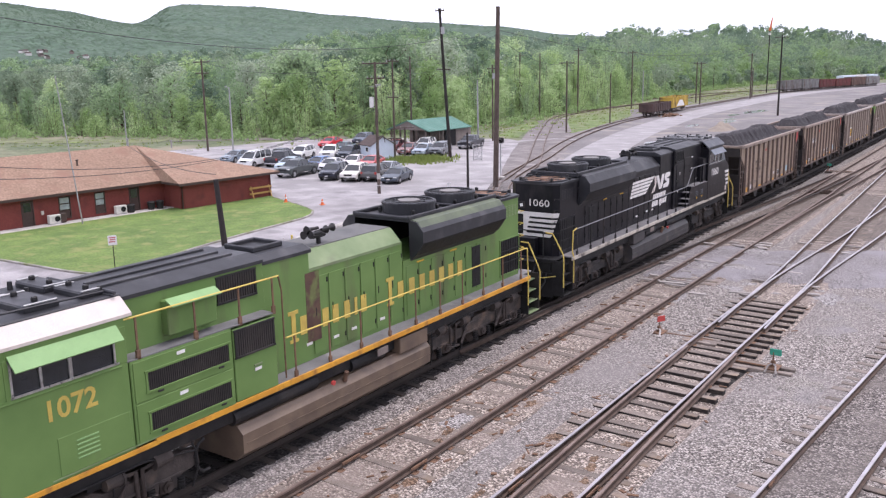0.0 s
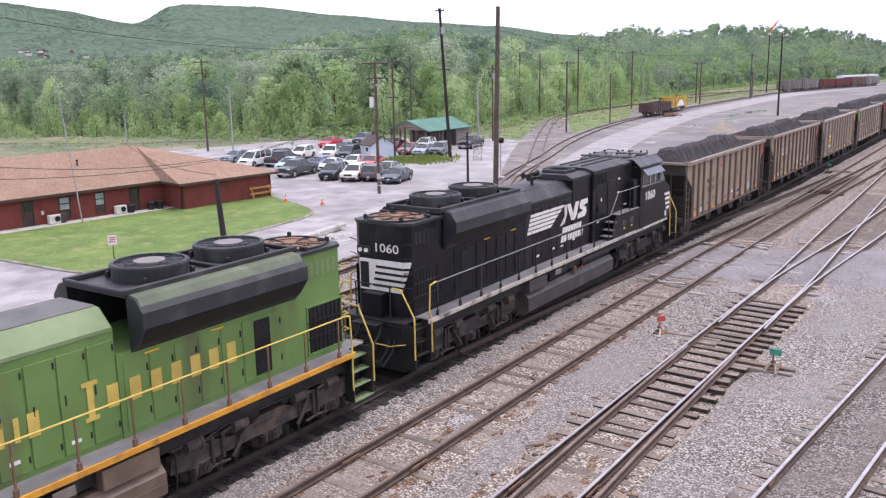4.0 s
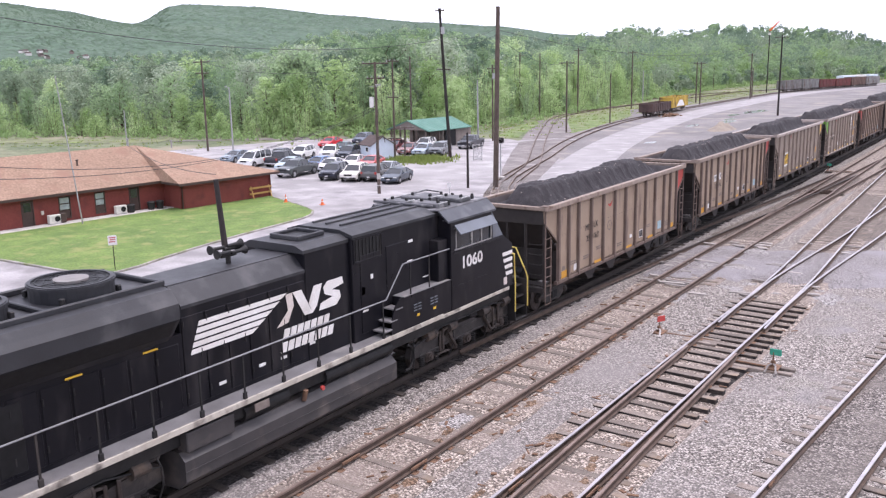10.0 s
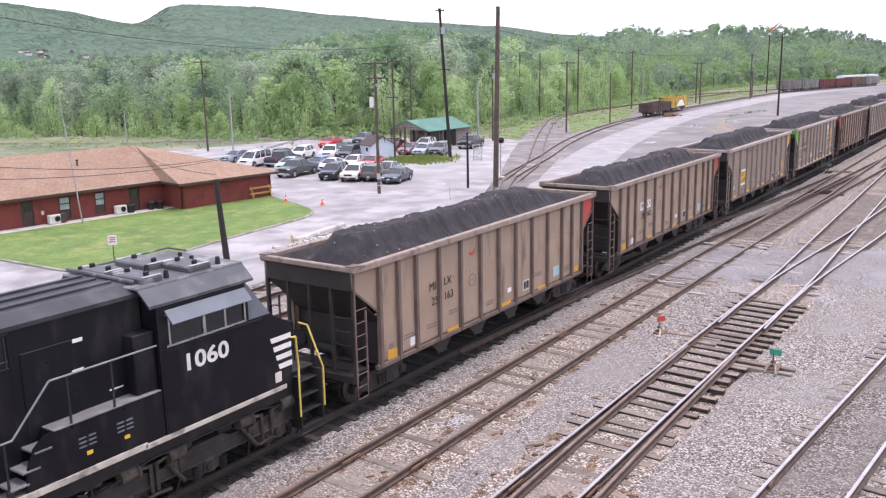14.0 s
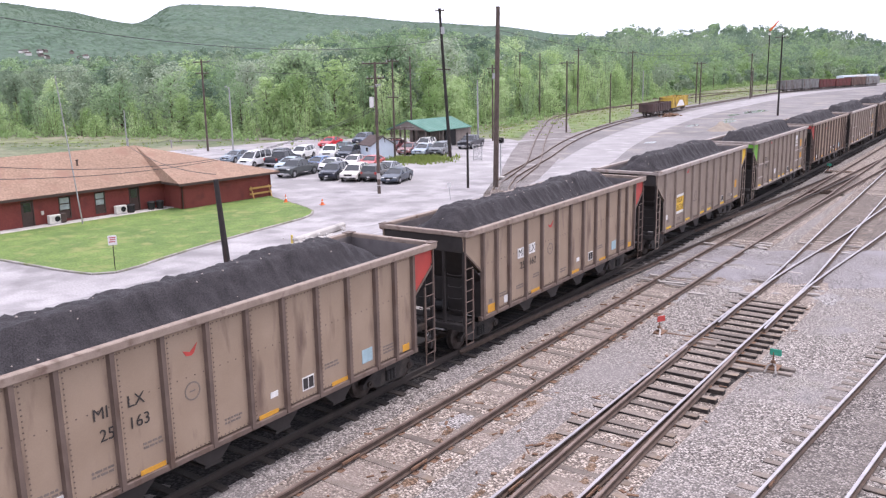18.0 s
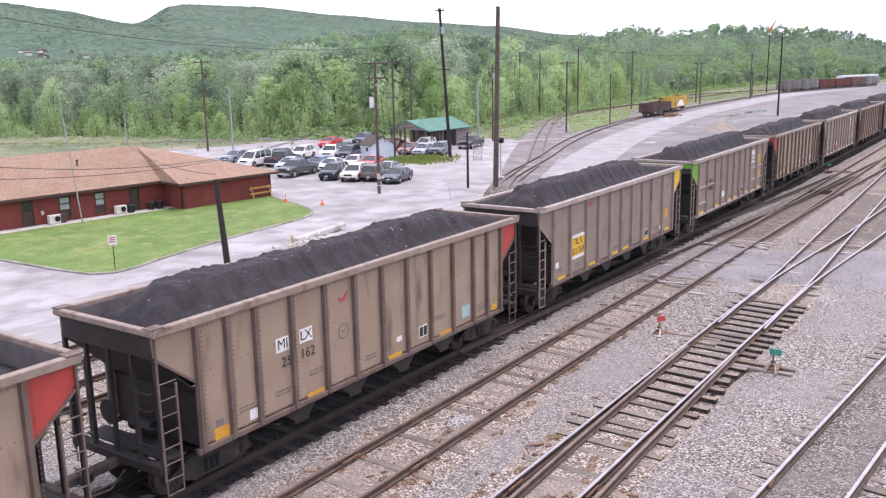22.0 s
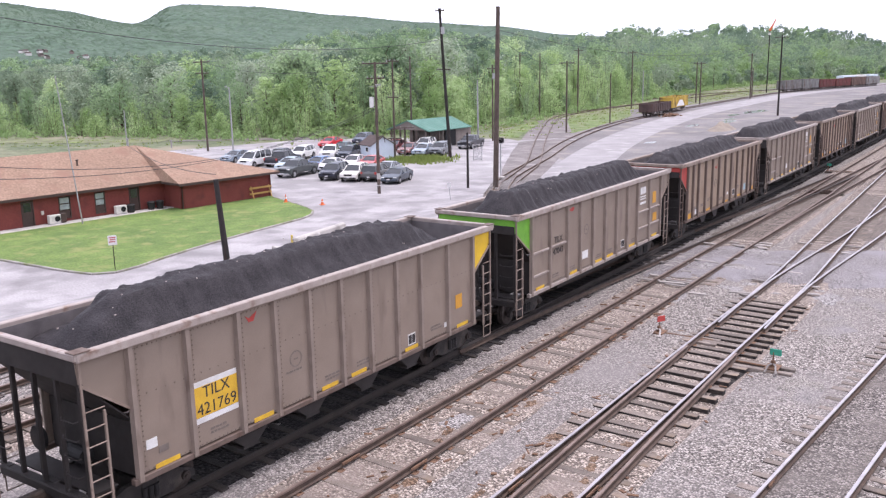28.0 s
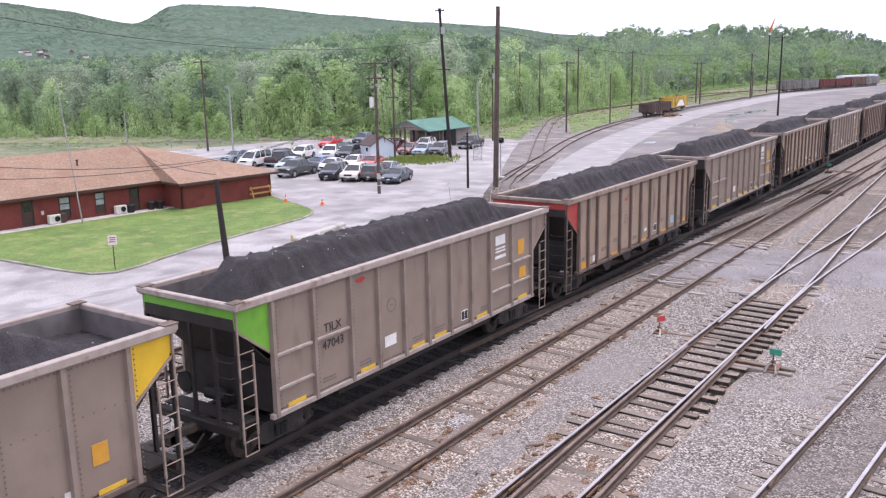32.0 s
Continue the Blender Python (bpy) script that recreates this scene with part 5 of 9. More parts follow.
def locomotive(sch, label, number):
    """Cab faces +y. sch: its paints."""
    L = thing("locomotive", label, "locomotive", "locomotives of the train")
    body, roof, rail_mt, sill_mt = sch["body"], sch["roof"], sch["rail"], sch["sill"]
    PB = M[body]
    # frame and deck
    fr = Build().box((0, 0, 1.42), (2.5, 2 * LOCO_HALF - 0.9, 0.42), 0.03)
    part("underframe", fr, M["black_iron"], L)
    for s in (-1, 1):
        part("deck_edge", Build().box((s * 1.49, -2.2, 1.69), (0.05, 2 * (LOCO_HALF - 2.9), 0.13), 0.006), M[sill_mt], L, sch["sill_label"])
        part("deck_edge", Build().box((s * 1.49, 7.4, 1.66), (0.05, 3.9, 0.1), 0.006), M[sill_mt], L, sch["sill_label"])
        part("walkway", Build().box((s * 1.22, -2.2, DECK), (0.5, 2 * (LOCO_HALF - 2.9), 0.03)), M["walkway"], L, "worn grey walkway")
    for e in (-1, 1):
        part("end_platform", Build().box((0, e * (LOCO_HALF - 0.45), DECK - 0.02), (2.3, 0.95, 0.05), 0.01).box((0, e * (LOCO_HALF - 0.02), DECK - 0.08), (2.2, 0.06, 0.16), 0.02), M["walkway"] if body == "green_paint" else M["black_iron"], L)
        part("pilot", Build().box((0, e * (LOCO_HALF - 0.05), 0.75), (2.1, 0.06, 0.9), 0.01).box((0, e * (LOCO_HALF - 0.15), 1.45), (1.9, 0.2, 0.5), 0.03), M["black_iron"], L)
        cp = Build().box((0, e * (LOCO_HALF + 0.3), 0.9), (0.22, 0.8, 0.24), 0.04).box((0.03, e * (LOCO_HALF + 0.62), 0.9), (0.34, 0.3, 0.34), 0.07)
        part("coupler", cp, M["running_gear"], L)
        for k in (-0.8, -0.6, 0.6, 0.8):
            hs = Build().pipe([(k, e * LOCO_HALF, 1.25), (k, e * (LOCO_HALF + 0.15), 0.9), (k * 0.85, e * (LOCO_HALF + 0.45), 0.55), (k * 0.75, e * (LOCO_HALF + 0.6), 0.75)], 0.03, 6)
            part("air_hose", hs, M["black_iron"], L)
        part("drop_plate", Build().box((0, e * (LOCO_HALF + 0.2), DECK - 0.06), (0.9, 0.42, 0.03), 0.005), M["black_iron"], L)
        for k in (-0.35, 0.35):
            part("cut_lever", Build().pipe([(k * 3.4, e * (LOCO_HALF + 0.02), 1.15), (k * 2.0, e * (LOCO_HALF + 0.12), 1.05), (k * 0.5, e * (LOCO_HALF + 0.25), 1.12)], 0.02, 6), M["black_iron"] if body == "green_paint" else M["yellow_paint"], L)
            part("cable_hose", Build().pipe([(k, e * (LOCO_HALF + 0.02), 1.6), (k * 1.1, e * (LOCO_HALF + 0.25), 1.3), (k * 1.2, e * (LOCO_HALF + 0.55), 1.15)], 0.035, 6), M["black_iron"], L)
        er = Build().pipe([(-0.62, e * (LOCO_HALF - 0.06), DECK), (-0.62, e * (LOCO_HALF - 0.06), 2.75), (0.62, e * (LOCO_HALF - 0.06), 2.75), (0.62, e * (LOCO_HALF - 0.06), DECK)], 0.022, 8)
        part("end_handrail", er, M[sch["post"]], L)
        for s in (-1, 1):
            steps(L, s, e, "yellow_paint", sch["tread"], sch["stair"])
    # fuel tank and reservoirs
    tk = Build().prism([(-1.2, 0.28), (1.2, 0.28), (1.47, 0.5), (1.47, 0.95), (1.3, 1.12), (-1.3, 1.12), (-1.47, 0.95), (-1.47, 0.5)], -3.95, 3.25, 1)
    tank = part("fuel_tank", tk, M[sch["tank"]], L, sch["tank_label"])
    part("tank_rib", Build().box((1.475, -0.4, 0.72), (0.02, 7.1, 0.03)).box((-1.475, -0.4, 0.72), (0.02, 7.1, 0.03)), M[sch["tank"]], tank)
    for s in (-1, 1):
        part("filler", Build().cyl((s * 1.38, -0.3, 1.05), (s * 1.46, -0.3, 1.32), 0.06, n=10), M["rust"], tank)
        part("red_cap", Build().cyl((s * 1.46, 0.25, 1.2), (s * 1.52, 0.25, 1.2), 0.06, n=10), M["decal_red"], tank)
        part("air_reservoir", Build().cyl((s * 1.15, 0.6, 1.3), (s * 1.15, 3.3, 1.3), 0.19, n=16).cyl((s * 1.15, -2.1, 1.3), (s * 1.15, -0.7, 1.3), 0.19, n=16), M["black_iron"], L)
        part("battery_box", Build().box((s * 1.3, -3.2, 1.33), (0.34, 1.3, 0.42), 0.02), M[sch["tank"]], L)
        part("tank_gauge", Build().box((s * 1.49, -1.75, 1.45), (0.03, 0.45, 0.2), 0.01), M["decal_grey"], L)
    loco_truck(L, 7.2, sch["gear"])
    loco_truck(L, -7.2, sch["gear"])
    # engine hood with its doors
    sh = [(-0.97, DECK), (0.97, DECK), (0.97, 4.04), (0.62, 4.4), (-0.62, 4.4), (-0.97, 4.04)]
    hood = part("engine_hood", Build().prism(sh, -3.4, 0.4, 1), PB, L)
    cowl = Build().prism([(0.985, 4.0), (0.985, 4.07), (0.625, 4.435), (-0.625, 4.435), (-0.985, 4.07), (-0.985, 4.0), (-0.6, 4.38), (0.6, 4.38)], -3.35, 0.38, 1)
    part("hood_roof", cowl, M[sch["cowl"]], hood, sch["cowl_label"])
    part("hood_top", Build().box((0, -1.5, 4.445), (1.16, 3.7, 0.02), 0.006), M[sch["top"]], hood, "dust-grey top of the hood")
    rear = part("radiator_hood", Build().prism([(-1.0, DECK), (1.0, DECK), (1.0, 3.5), (-1.0, 3.5)], -8.45, -3.4, 1), PB, L)
    part("end_hood", Build().prism([(-1.0, -8.45), (1.0, -8.45), (1.0, -9.95), (0.78, -10.12), (-0.78, -10.12), (-1.0, -9.95)], DECK, 4.42, 2), PB, L)
    part("end_hood_roof", Build().prism([(-1.04, -8.4), (1.04, -8.4), (1.04, -9.97), (0.8, -10.17), (-0.8, -10.17), (-1.04, -9.97)], 4.42, 4.5, 2), M[roof], L)
    for s in (-1, 1):
        fl = Build().prism([(s * 0.98, 3.42), (s * 1.2, 3.62), (s * 1.46, 3.98), (s * 1.46, 4.3), (s * 1.25, 4.56), (s * 0.98, 4.6)], -8.35, -3.75, 1)
        wing = part("radiator_flare", fl, M[roof], L, "flared dark radiator wing")
        part("flare_top", Build().prism([(s * 1.44, 4.315), (s * 1.25, 4.575), (s * 1.0, 4.615), (s * 1.0, 4.6), (s * 1.245, 4.56), (s * 1.43, 4.3)], -8.3, -3.8, 1), M[sch["flare_top"]], wing)
        # Screen drawn as one near-black panel, which holds the shade below the wing.
        sc = Build()
        a, c = Vector((s * 1.21, 0, 3.62)), Vector((s * 1.45, 0, 3.96))
        nrm = Vector((s * 0.34, 0, -0.24)).normalized() * 0.012
        shift = lambda p, v: p + nrm + Vector((0, v, 0))
        sc.add([shift(a, -8.25), shift(a, -3.85), shift(c, -3.85), shift(c, -8.25)], [(0, 1, 2, 3)])
        part("radiator_screen", sc, M["grille"], wing, "dark radiator screen under the wing")
    part("radiator_roof", Build().box((0, -6.1, 4.57), (2.0, 4.75, 0.06), 0.01), M[roof], L)
    for x in (-0.98, 0.98):
        part("roof_rail", Build().box((x, -6.1, 4.66), (0.09, 4.8, 0.12), 0.02), M[roof], L)
    for v in (-3.74, -6.22, -8.42):
        part("roof_rail", Build().box((0, v, 4.65), (2.0, 0.09, 0.1), 0.02), M[roof], L)
    for v in (-5.1, -7.3):
        fan(L, v, 4.6, True, M["black_roof"])
    fan(L, -9.3, 4.5, False, M[roof])
    for a in (0.5, 2.6, 4.2):
        part("lift_lug", Build().box((0.95 * math.cos(a), -9.3 + 0.75 * math.sin(a), 4.55), (0.2, 0.12, 0.1), 0.02), M["black_iron"], L)
    # air filter box, cabinets and cab
    part("filter_box", Build().box((0, 1.2, 3.12), (2.0, 1.66, 2.72), 0.02), PB, L)
    hatch = part("filter_hatch", Build().prism([(-1.02, 4.47), (1.02, 4.47), (1.02, 4.55), (0.75, 4.66), (-0.75, 4.66), (-1.02, 4.55)], 0.3, 2.0, 1), M[roof], L)
    part("hatch_frame", Build().box((0, 0.75, 4.72), (0.9, 0.08, 0.12), 0.02).box((0, 1.65, 4.72), (0.9, 0.08, 0.12), 0.02).box((-0.45, 1.2, 4.72), (0.08, 0.98, 0.12), 0.02).box((0.45, 1.2, 4.72), (0.08, 0.98, 0.12), 0.02), M[roof], hatch)
    part("hatch_screen", Build().box((0, 1.2, 4.68), (0.85, 0.9, 0.03)), M["grille"], hatch)
    part("cabinet_hood", Build().box((0, 3.95, 3.18), (2.2, 3.92, 2.86), 0.02), PB, L)
    cr = part("cabinet_roof", Build().prism([(-1.13, 4.56), (1.13, 4.56), (1.13, 4.64), (0.7, 4.76), (-0.7, 4.76), (-1.13, 4.64)], 2.0, 6.0, 1), M[roof], L)
    for x in (-0.55, -0.1, 0.4):
        part("roof_rib", Build().box((x, 4.1, 4.78), (0.07, 3.4, 0.06), 0.01), M[roof], cr)
    part("cab_floor", Build().box((0, 7.75, 1.85), (2.96, 3.5, 0.2), 0.02), M["black_iron"], L)
    # cab walls: side panels below and above the windows, posts, nose and windscreen
    for s in (-1, 1):
        lo = Build().prism([(5.97, 1.72), (9.55, 1.72), (9.55, 3.12), (8.95, 3.5), (5.97, 3.5)], s * 1.46, s * 1.5)
        side = part("cab_side", lo, PB, L)
        up = Build().prism([(5.97, 4.17), (8.3, 4.17), (8.24, 4.4), (5.97, 4.4)], s * 1.46, s * 1.5)
        part("cab_side_top", up, PB, side)
        for v, w in ((6.1, 0.27), (7.12, 0.07), (7.68, 0.05), (8.27, 0.12)):
            part("window_post", Build().box((s * 1.48, v, 3.84), (0.05, w, 0.7), 0.006), M["chrome"] if w < 0.1 else PB, side)
        for a, c in ((6.24, 7.09), (7.15, 7.66), (7.7, 8.22)):
            part("cab_window", Build().box((s * 1.465, (a + c) / 2, 3.84), (0.012, c - a, 0.64)), M["glass"], side, "dark cab window")
        fw = Build().box((s * 1.505, 7.2, 3.52), (0.02, 2.1, 0.04)).box((s * 1.505, 7.2, 4.16), (0.02, 2.1, 0.04)).box((s * 1.505, 6.23, 3.84), (0.02, 0.04, 0.66)).box((s * 1.505, 8.22, 3.84), (0.02, 0.04, 0.66))
        part("window_frame", fw, M["chrome"], side, "bright metal window frame")
        vis = Build().box((s * 1.62, 7.2, 4.13), (0.03, 2.1, 0.34), 0.005, Matrix.Rotation(s * -0.75, 3, "Y"))
        part("sun_visor", vis, M[sch["visor"]], side, "tilted sun visor over the windows")
        rf = Build().prism([(s * 1.53, 4.36), (s * 1.53, 4.42), (s * 1.2, 4.72), (s * 1.2, 4.66)], 5.8, 8.5, 1)
        part("cab_roof_slope", rf, M[sch["roof_slope"]], L, sch["slope_label"])
        part("cab_ledge", Build().box((s * 1.51, 7.4, 3.44), (0.03, 2.6, 0.04), 0.01), PB, side)
    part("cab_roof", Build().box((0, 7.15, 4.71), (2.44, 2.75, 0.06), 0.02), M[sch["roof_top"]], L, "flat cab roof with fittings")
    part("cab_rear_wall", Build().box((0, 5.98, 3.1), (2.94, 0.05, 2.6)).box((0, 5.98, 4.55), (2.4, 0.05, 0.3)), PB, L)
    ns = Build().prism([(8.95, 3.5), (9.55, 3.12), (9.55, 1.72), (9.4, 1.72), (9.4, 3.0), (8.9, 3.36)], -1.46, 1.46)
    part("nose", ns, PB, L)
    part("windscreen", Build().prism([(8.24, 4.4), (8.28, 4.42), (9.0, 3.5), (8.95, 3.48)], -1.4, 1.4), M["glass"], L, "sloping windscreen")
    for s in (-1, 1):
        part("screen_side", Build().prism([(8.2, 3.48), (8.98, 3.48), (8.25, 4.42)], s * 1.45, s * 1.49), M[sch["visor"]] if body == "black_paint" else PB, L)
    for x, v, w, d in ((-0.5, 6.2, 0.9, 0.45), (0.55, 6.3, 1.0, 0.5), (-0.4, 7.2, 1.1, 0.7), (0.6, 7.5, 0.9, 0.6)):
        pn = part("roof_panel", Build().box((x, v, 4.79), (w, d, 0.14), 0.03), M[sch["roof_top"]], L)
        # Bright rims: highlights of the roof panels drawn as strips.
        part("panel_rim", Build().box((x + w / 2 - 0.03, v, 4.87), (0.05, d * 0.9, 0.03), 0.008).box((x - w / 2 + 0.03, v, 4.87), (0.05, d * 0.9, 0.03), 0.008), M["galv"], pn, "scuffed bright rim")
        for q in (-0.3, 0.3):
            part("lift_eye", Build().box((x + q * w, v, 4.9), (0.07, 0.12, 0.1), 0.02), M["black_iron"], pn)
    for x, v in ((-0.9, 6.0), (0.2, 6.8), (0.95, 6.7), (-0.2, 8.0), (0.9, 8.1), (0.3, 7.9)):
        part("antenna", Build().cyl((x, v, 4.74), (x, v, 4.9), 0.06, 0.045, n=10), M["black_iron"], L)
    part("roof_bar", Build().pipe([(-1.0, 5.9, 4.8), (-1.0, 8.3, 4.86), (-0.6, 8.5, 4.8)], 0.025, 6).box((-0.2, 5.95, 4.8), (2.2, 0.08, 0.08), 0.02), M[sch["roof_top"]], L)
    # right side: raised platform behind the cab with steps
    part("side_platform", Build().box((1.3, 4.78, 2.2), (0.4, 2.34, 0.9), 0.01).box((1.3, 4.78, 2.66), (0.42, 2.34, 0.03)), PB, L, "dusty box below the side platform")
    part("lower_cab_panel", Build().prism([(6.02, 1.76), (9.3, 1.76), (8.5, 2.12), (7.95, 2.42), (6.02, 2.42)], 1.498, 1.506), PB, L, "dusty lower panel of the cab side")
    part("platform_floor", Build().box((1.3, 4.78, 2.685), (0.4, 2.3, 0.014)), M["walkway"], L)
    for i, (v, z) in enumerate(((3.4, 2.42), (3.15, 2.14), (2.92, 1.92))):
        part("platform_step", Build().box((1.3, v, z), (0.42, 0.34, 0.05), 0.01), M["walkway"], L)
    for v in (4.25, 5.05):
        for dv in (-0.1, 0.1):
            lv = Build()
            for k in range(3):
                lv.box((1.505, v + dv, 2.36 - k * 0.085), (0.014, 0.15, 0.03))
            part("vent_slots", lv, M["grey_visor"] if body == "black_paint" else M["green_dusty"], L)
        part("small_tag", Build().box((1.507, v + 0.02, 2.04), (0.01, 0.12, 0.07)), M["decal_yellow"], L)
    for v, z, w, h in ((2.75, 3.42, 0.1, 0.12), (4.5, 4.06, 0.2, 0.07), (4.45, 3.5, 0.24, 0.05), (2.45, 2.55, 0.22, 0.05), (5.2, 2.9, 0.3, 0.03)):
        part("white_tag", Build().box((1.124, v, z), (0.01, w, h)), M["decal_white"], L)
    part("step_plate", Build().prism([(3.02, 1.77), (3.62, 1.77), (3.62, 2.7), (3.42, 2.68), (3.22, 2.5), (3.08, 2.2)], 1.475, 1.505), PB, L, "side plate of the platform steps")
    louvre(L, "side_grille", 1.11, 2.65, 4.2, 1.15, 0.6, 8, body)
    part("cabinet_door", Build().box((1.11, 2.75, 3.0), (0.02, 0.9, 2.1), 0.01), PB, L)
    part("cabinet_door", Build().box((1.11, 3.9, 3.3), (0.02, 1.0, 1.6), 0.01), PB, L)
    part("side_box", Build().box((1.2, 5.7, 3.3), (0.4, 0.5, 1.2), 0.02), PB, L)
    # left side: inverter cabinets with grilles
    part("inverter_cabinet", Build().box((-1.3, 4.66, 2.6), (0.4, 2.54, 1.72), 0.015), PB, L)
    part("blower_cabinet", Build().box((-1.3, 2.73, 2.58), (0.4, 1.26, 1.64), 0.015), PB, L)
    part("cabinet_top", Build().box((-1.3, 4.05, 3.475), (0.4, 3.9, 0.02)), M["walkway"], L)
    for z0, z1, zg in ((2.6, 3.42, 2.96), (1.77, 2.57, 2.13)):
        dr = part("inverter_door", Build().box((-1.507, 4.66, (z0 + z1) / 2), (0.02, 2.44, z1 - z0), 0.008), PB, L)
        louvre(dr, "inverter_grille", -1.522, 4.55, zg, 2.1, 0.42, 42, body, "brown_screen")
        for v in (3.75, 5.3):
            part("door_latch", Build().box((-1.53, v, z0 + 0.1), (0.03, 0.14, 0.04), 0.008), M["black_iron"], dr)
        part("white_tag", Build().box((-1.521, 4.75, z1 - 0.09), (0.008, 0.2, 0.07)), M["decal_white"], dr)
    louvre(L, "blower_grille", -1.512, 2.74, 3.06, 1.14, 0.6, 18, "black_iron", "brown_screen")
    part("white_tag", Build().box((-1.514, 2.7, 2.35), (0.008, 0.2, 0.07)), M["decal_white"], L)
    louvre(L, "upper_grille", -1.11, 2.8, 4.2, 1.1, 0.58, 16, "black_iron", "brown_screen")
    part("filter_cabinet", Build().box((-1.2, 4.2, 4.0), (0.22, 1.25, 0.72), 0.02), PB, L)
    part("cabinet_awning", Build().box((-1.38, 4.2, 4.33), (0.26, 1.28, 0.03), 0.005, Matrix.Rotation(-0.5, 3, "Y")), M[sch["visor"]], L)
    for z, v in ((2.45, 2.7),):
        part("door_latch", Build().box((-1.515, v, z), (0.02, 0.24, 0.04), 0.005), M["green_dusty"] if body == "green_paint" else M["black_iron"], L)
    handrail(L, [(1.9, 4.28), (6.0, 4.3)], (2.1, 3.1, 4.3, 5.7), 3.48, sch["rail"], sch["post"], -1.47)
    part("rail_end", Build().pipe([(-1.47, 1.9, 4.28), (-1.4, 1.75, 3.9), (-1.4, 1.75, 1.8)], 0.02, 8), M[sch["post"]], L)
    handrail(L, [(-9.7, 2.75), (1.75, 2.78)], [1.48 - 1.2 * k for k in range(10)], DECK, sch["rail"], sch["post"], -1.46)
    handrail(L, [(-9.7, 2.75), (2.9, 2.78), (3.67, 3.6), (5.93, 3.6)], [1.4 - 1.2 * k for k in range(10)] + [2.75, 4.0, 4.9], DECK, sch["rail"], sch["post"], 1.46)
    # hood doors, hinges and latches
    for s in (-1, 1):
        x = s * 0.985
        for v in [0.12 - 0.62 * k for k in range(6)]:
            d = part("hood_door", Build().box((x, v - 0.1, 2.85), (0.02, 0.58, 1.95), 0.008), PB, hood)
            for z in (3.62, 2.05):
                part("door_hinge", Build().cyl((x + s * 0.012, v - 0.36, z), (x + s * 0.012, v - 0.36, z + 0.12), 0.02, n=6), M["black_iron"], d)
            part("door_latch", Build().box((x + s * 0.015, v + 0.08, 2.95), (0.02, 0.03, 0.2), 0.005), M["black_iron"], d)
        for v in [-3.8 - 0.62 * k for k in range(7)]:
            d = part("hood_door", Build().box((s * 1.01, v, 2.6), (0.02, 0.57, 1.45), 0.008), PB, rear)
            for z in (3.0, 2.1):
                part("door_hinge", Build().cyl((s * 1.025, v - 0.26, z), (s * 1.025, v - 0.26, z + 0.14), 0.02, n=6), M["black_iron"], d)
        part("dark_door", Build().box((s * 1.025, -7.2, 2.6), (0.02, 0.5, 1.3), 0.008), M["grille"], rear)
        louvre(L, "traction_grille", s * 1.01, -9.35, 2.52, 1.25, 1.2, 8, body)
        part("grille_bar", Build().box((s * 1.03, -9.35, 2.72), (0.03, 1.25, 0.04)).box((s * 1.03, -9.35, 2.32), (0.03, 1.25, 0.04)), M[sch["bar"]], L)
        lv = Build()
        for i in range(6):
            for k in range(7):
                lv.box((s * 1.005, -8.75 - i * 0.2, 4.2 - k * 0.055), (0.014, 0.13, 0.022))
        tagged(part("louvres", lv, M[sch["cowl"]], L, "pressed louvres"), kind="stuff")
        for v, z in ((-2.4, 2.1), (-1.2, 2.15), (0.5, 2.2), (-0.5, 2.12)):
            part("white_tag", Build().box((s * 1.0, v, z), (0.014, 0.2, 0.07)), M["decal_white"], L)
        for v in (-4.2, -5.9):
            part("yellow_tag", Build().box((s * 1.024, v, 3.36), (0.008, 0.35, 0.04)), M["decal_yellow"], L)
        part("white_tag", Build().box((s * 1.115, 2.4, 3.1), (0.01, 0.14, 0.2)), M["decal_white"], L)
    # horn, bell, end lights and number boards
    hx, hv = sch["horn"]
    hn = part("horn", Build().cyl((hx, hv, 4.44), (hx, hv, 4.62), 0.06, n=10).box((hx, hv, 4.66), (0.12, 0.5, 0.1), 0.03), M["black_iron"], L, "cluster of air horns")
    for dv, dx, z, e in ((0.2, 0.12, 4.72, 1), (0.2, -0.12, 4.76, 1), (0.05, 0.0, 4.86, 1), (-0.2, 0.1, 4.74, -1), (-0.15, -0.12, 4.82, -1)):
        part("trumpet", Build().cyl((hx + dx, hv, z), (hx + dx, hv + e * 0.3, z), 0.04, 0.05, n=10).cyl((hx + dx, hv + e * 0.3, z), (hx + dx, hv + e * 0.42, z), 0.05, 0.11, n=12), M["black_iron"], hn)
    dr = part("cab_cabinet_door", Build().box((-1.505, 6.78, 2.16), (0.014, 1.5, 0.72), 0.006), PB, L)
    for k in range(5):
        part("door_louvre", Build().box((-1.516, 6.95, 2.02 + k * 0.085), (0.012, 0.46, 0.03), 0.004), M["green_visor"] if body == "green_paint" else M["grey_visor"], dr)
    part("bolt_row", Build().box((-1.515, 6.5, 1.78), (0.01, 2.4, 0.02)), M["green_dusty"] if body == "green_paint" else M["black_iron"], L)
    for x in (-0.72, -0.5):
        part("end_light", Build().cyl((x, -10.1, 3.62), (x, -10.18, 3.62), 0.065, n=14), M["lamp_glass"], L, "round end headlight")
    part("light_plate", Build().box((-0.61, -10.13, 3.62), (0.5, 0.04, 0.26), 0.02), M["black_iron"], L)
    for x in (-0.15, 0.15):
        part("front_light", Build().cyl((x, 9.55, 2.7), (x, 9.6, 2.7), 0.09, n=14), M["lamp_glass"], L)
    part("end_door", Build().box((-0.58, -10.13, 2.9), (0.4, 0.04, 0.9), 0.01), M[sch["end_trim"]], L)
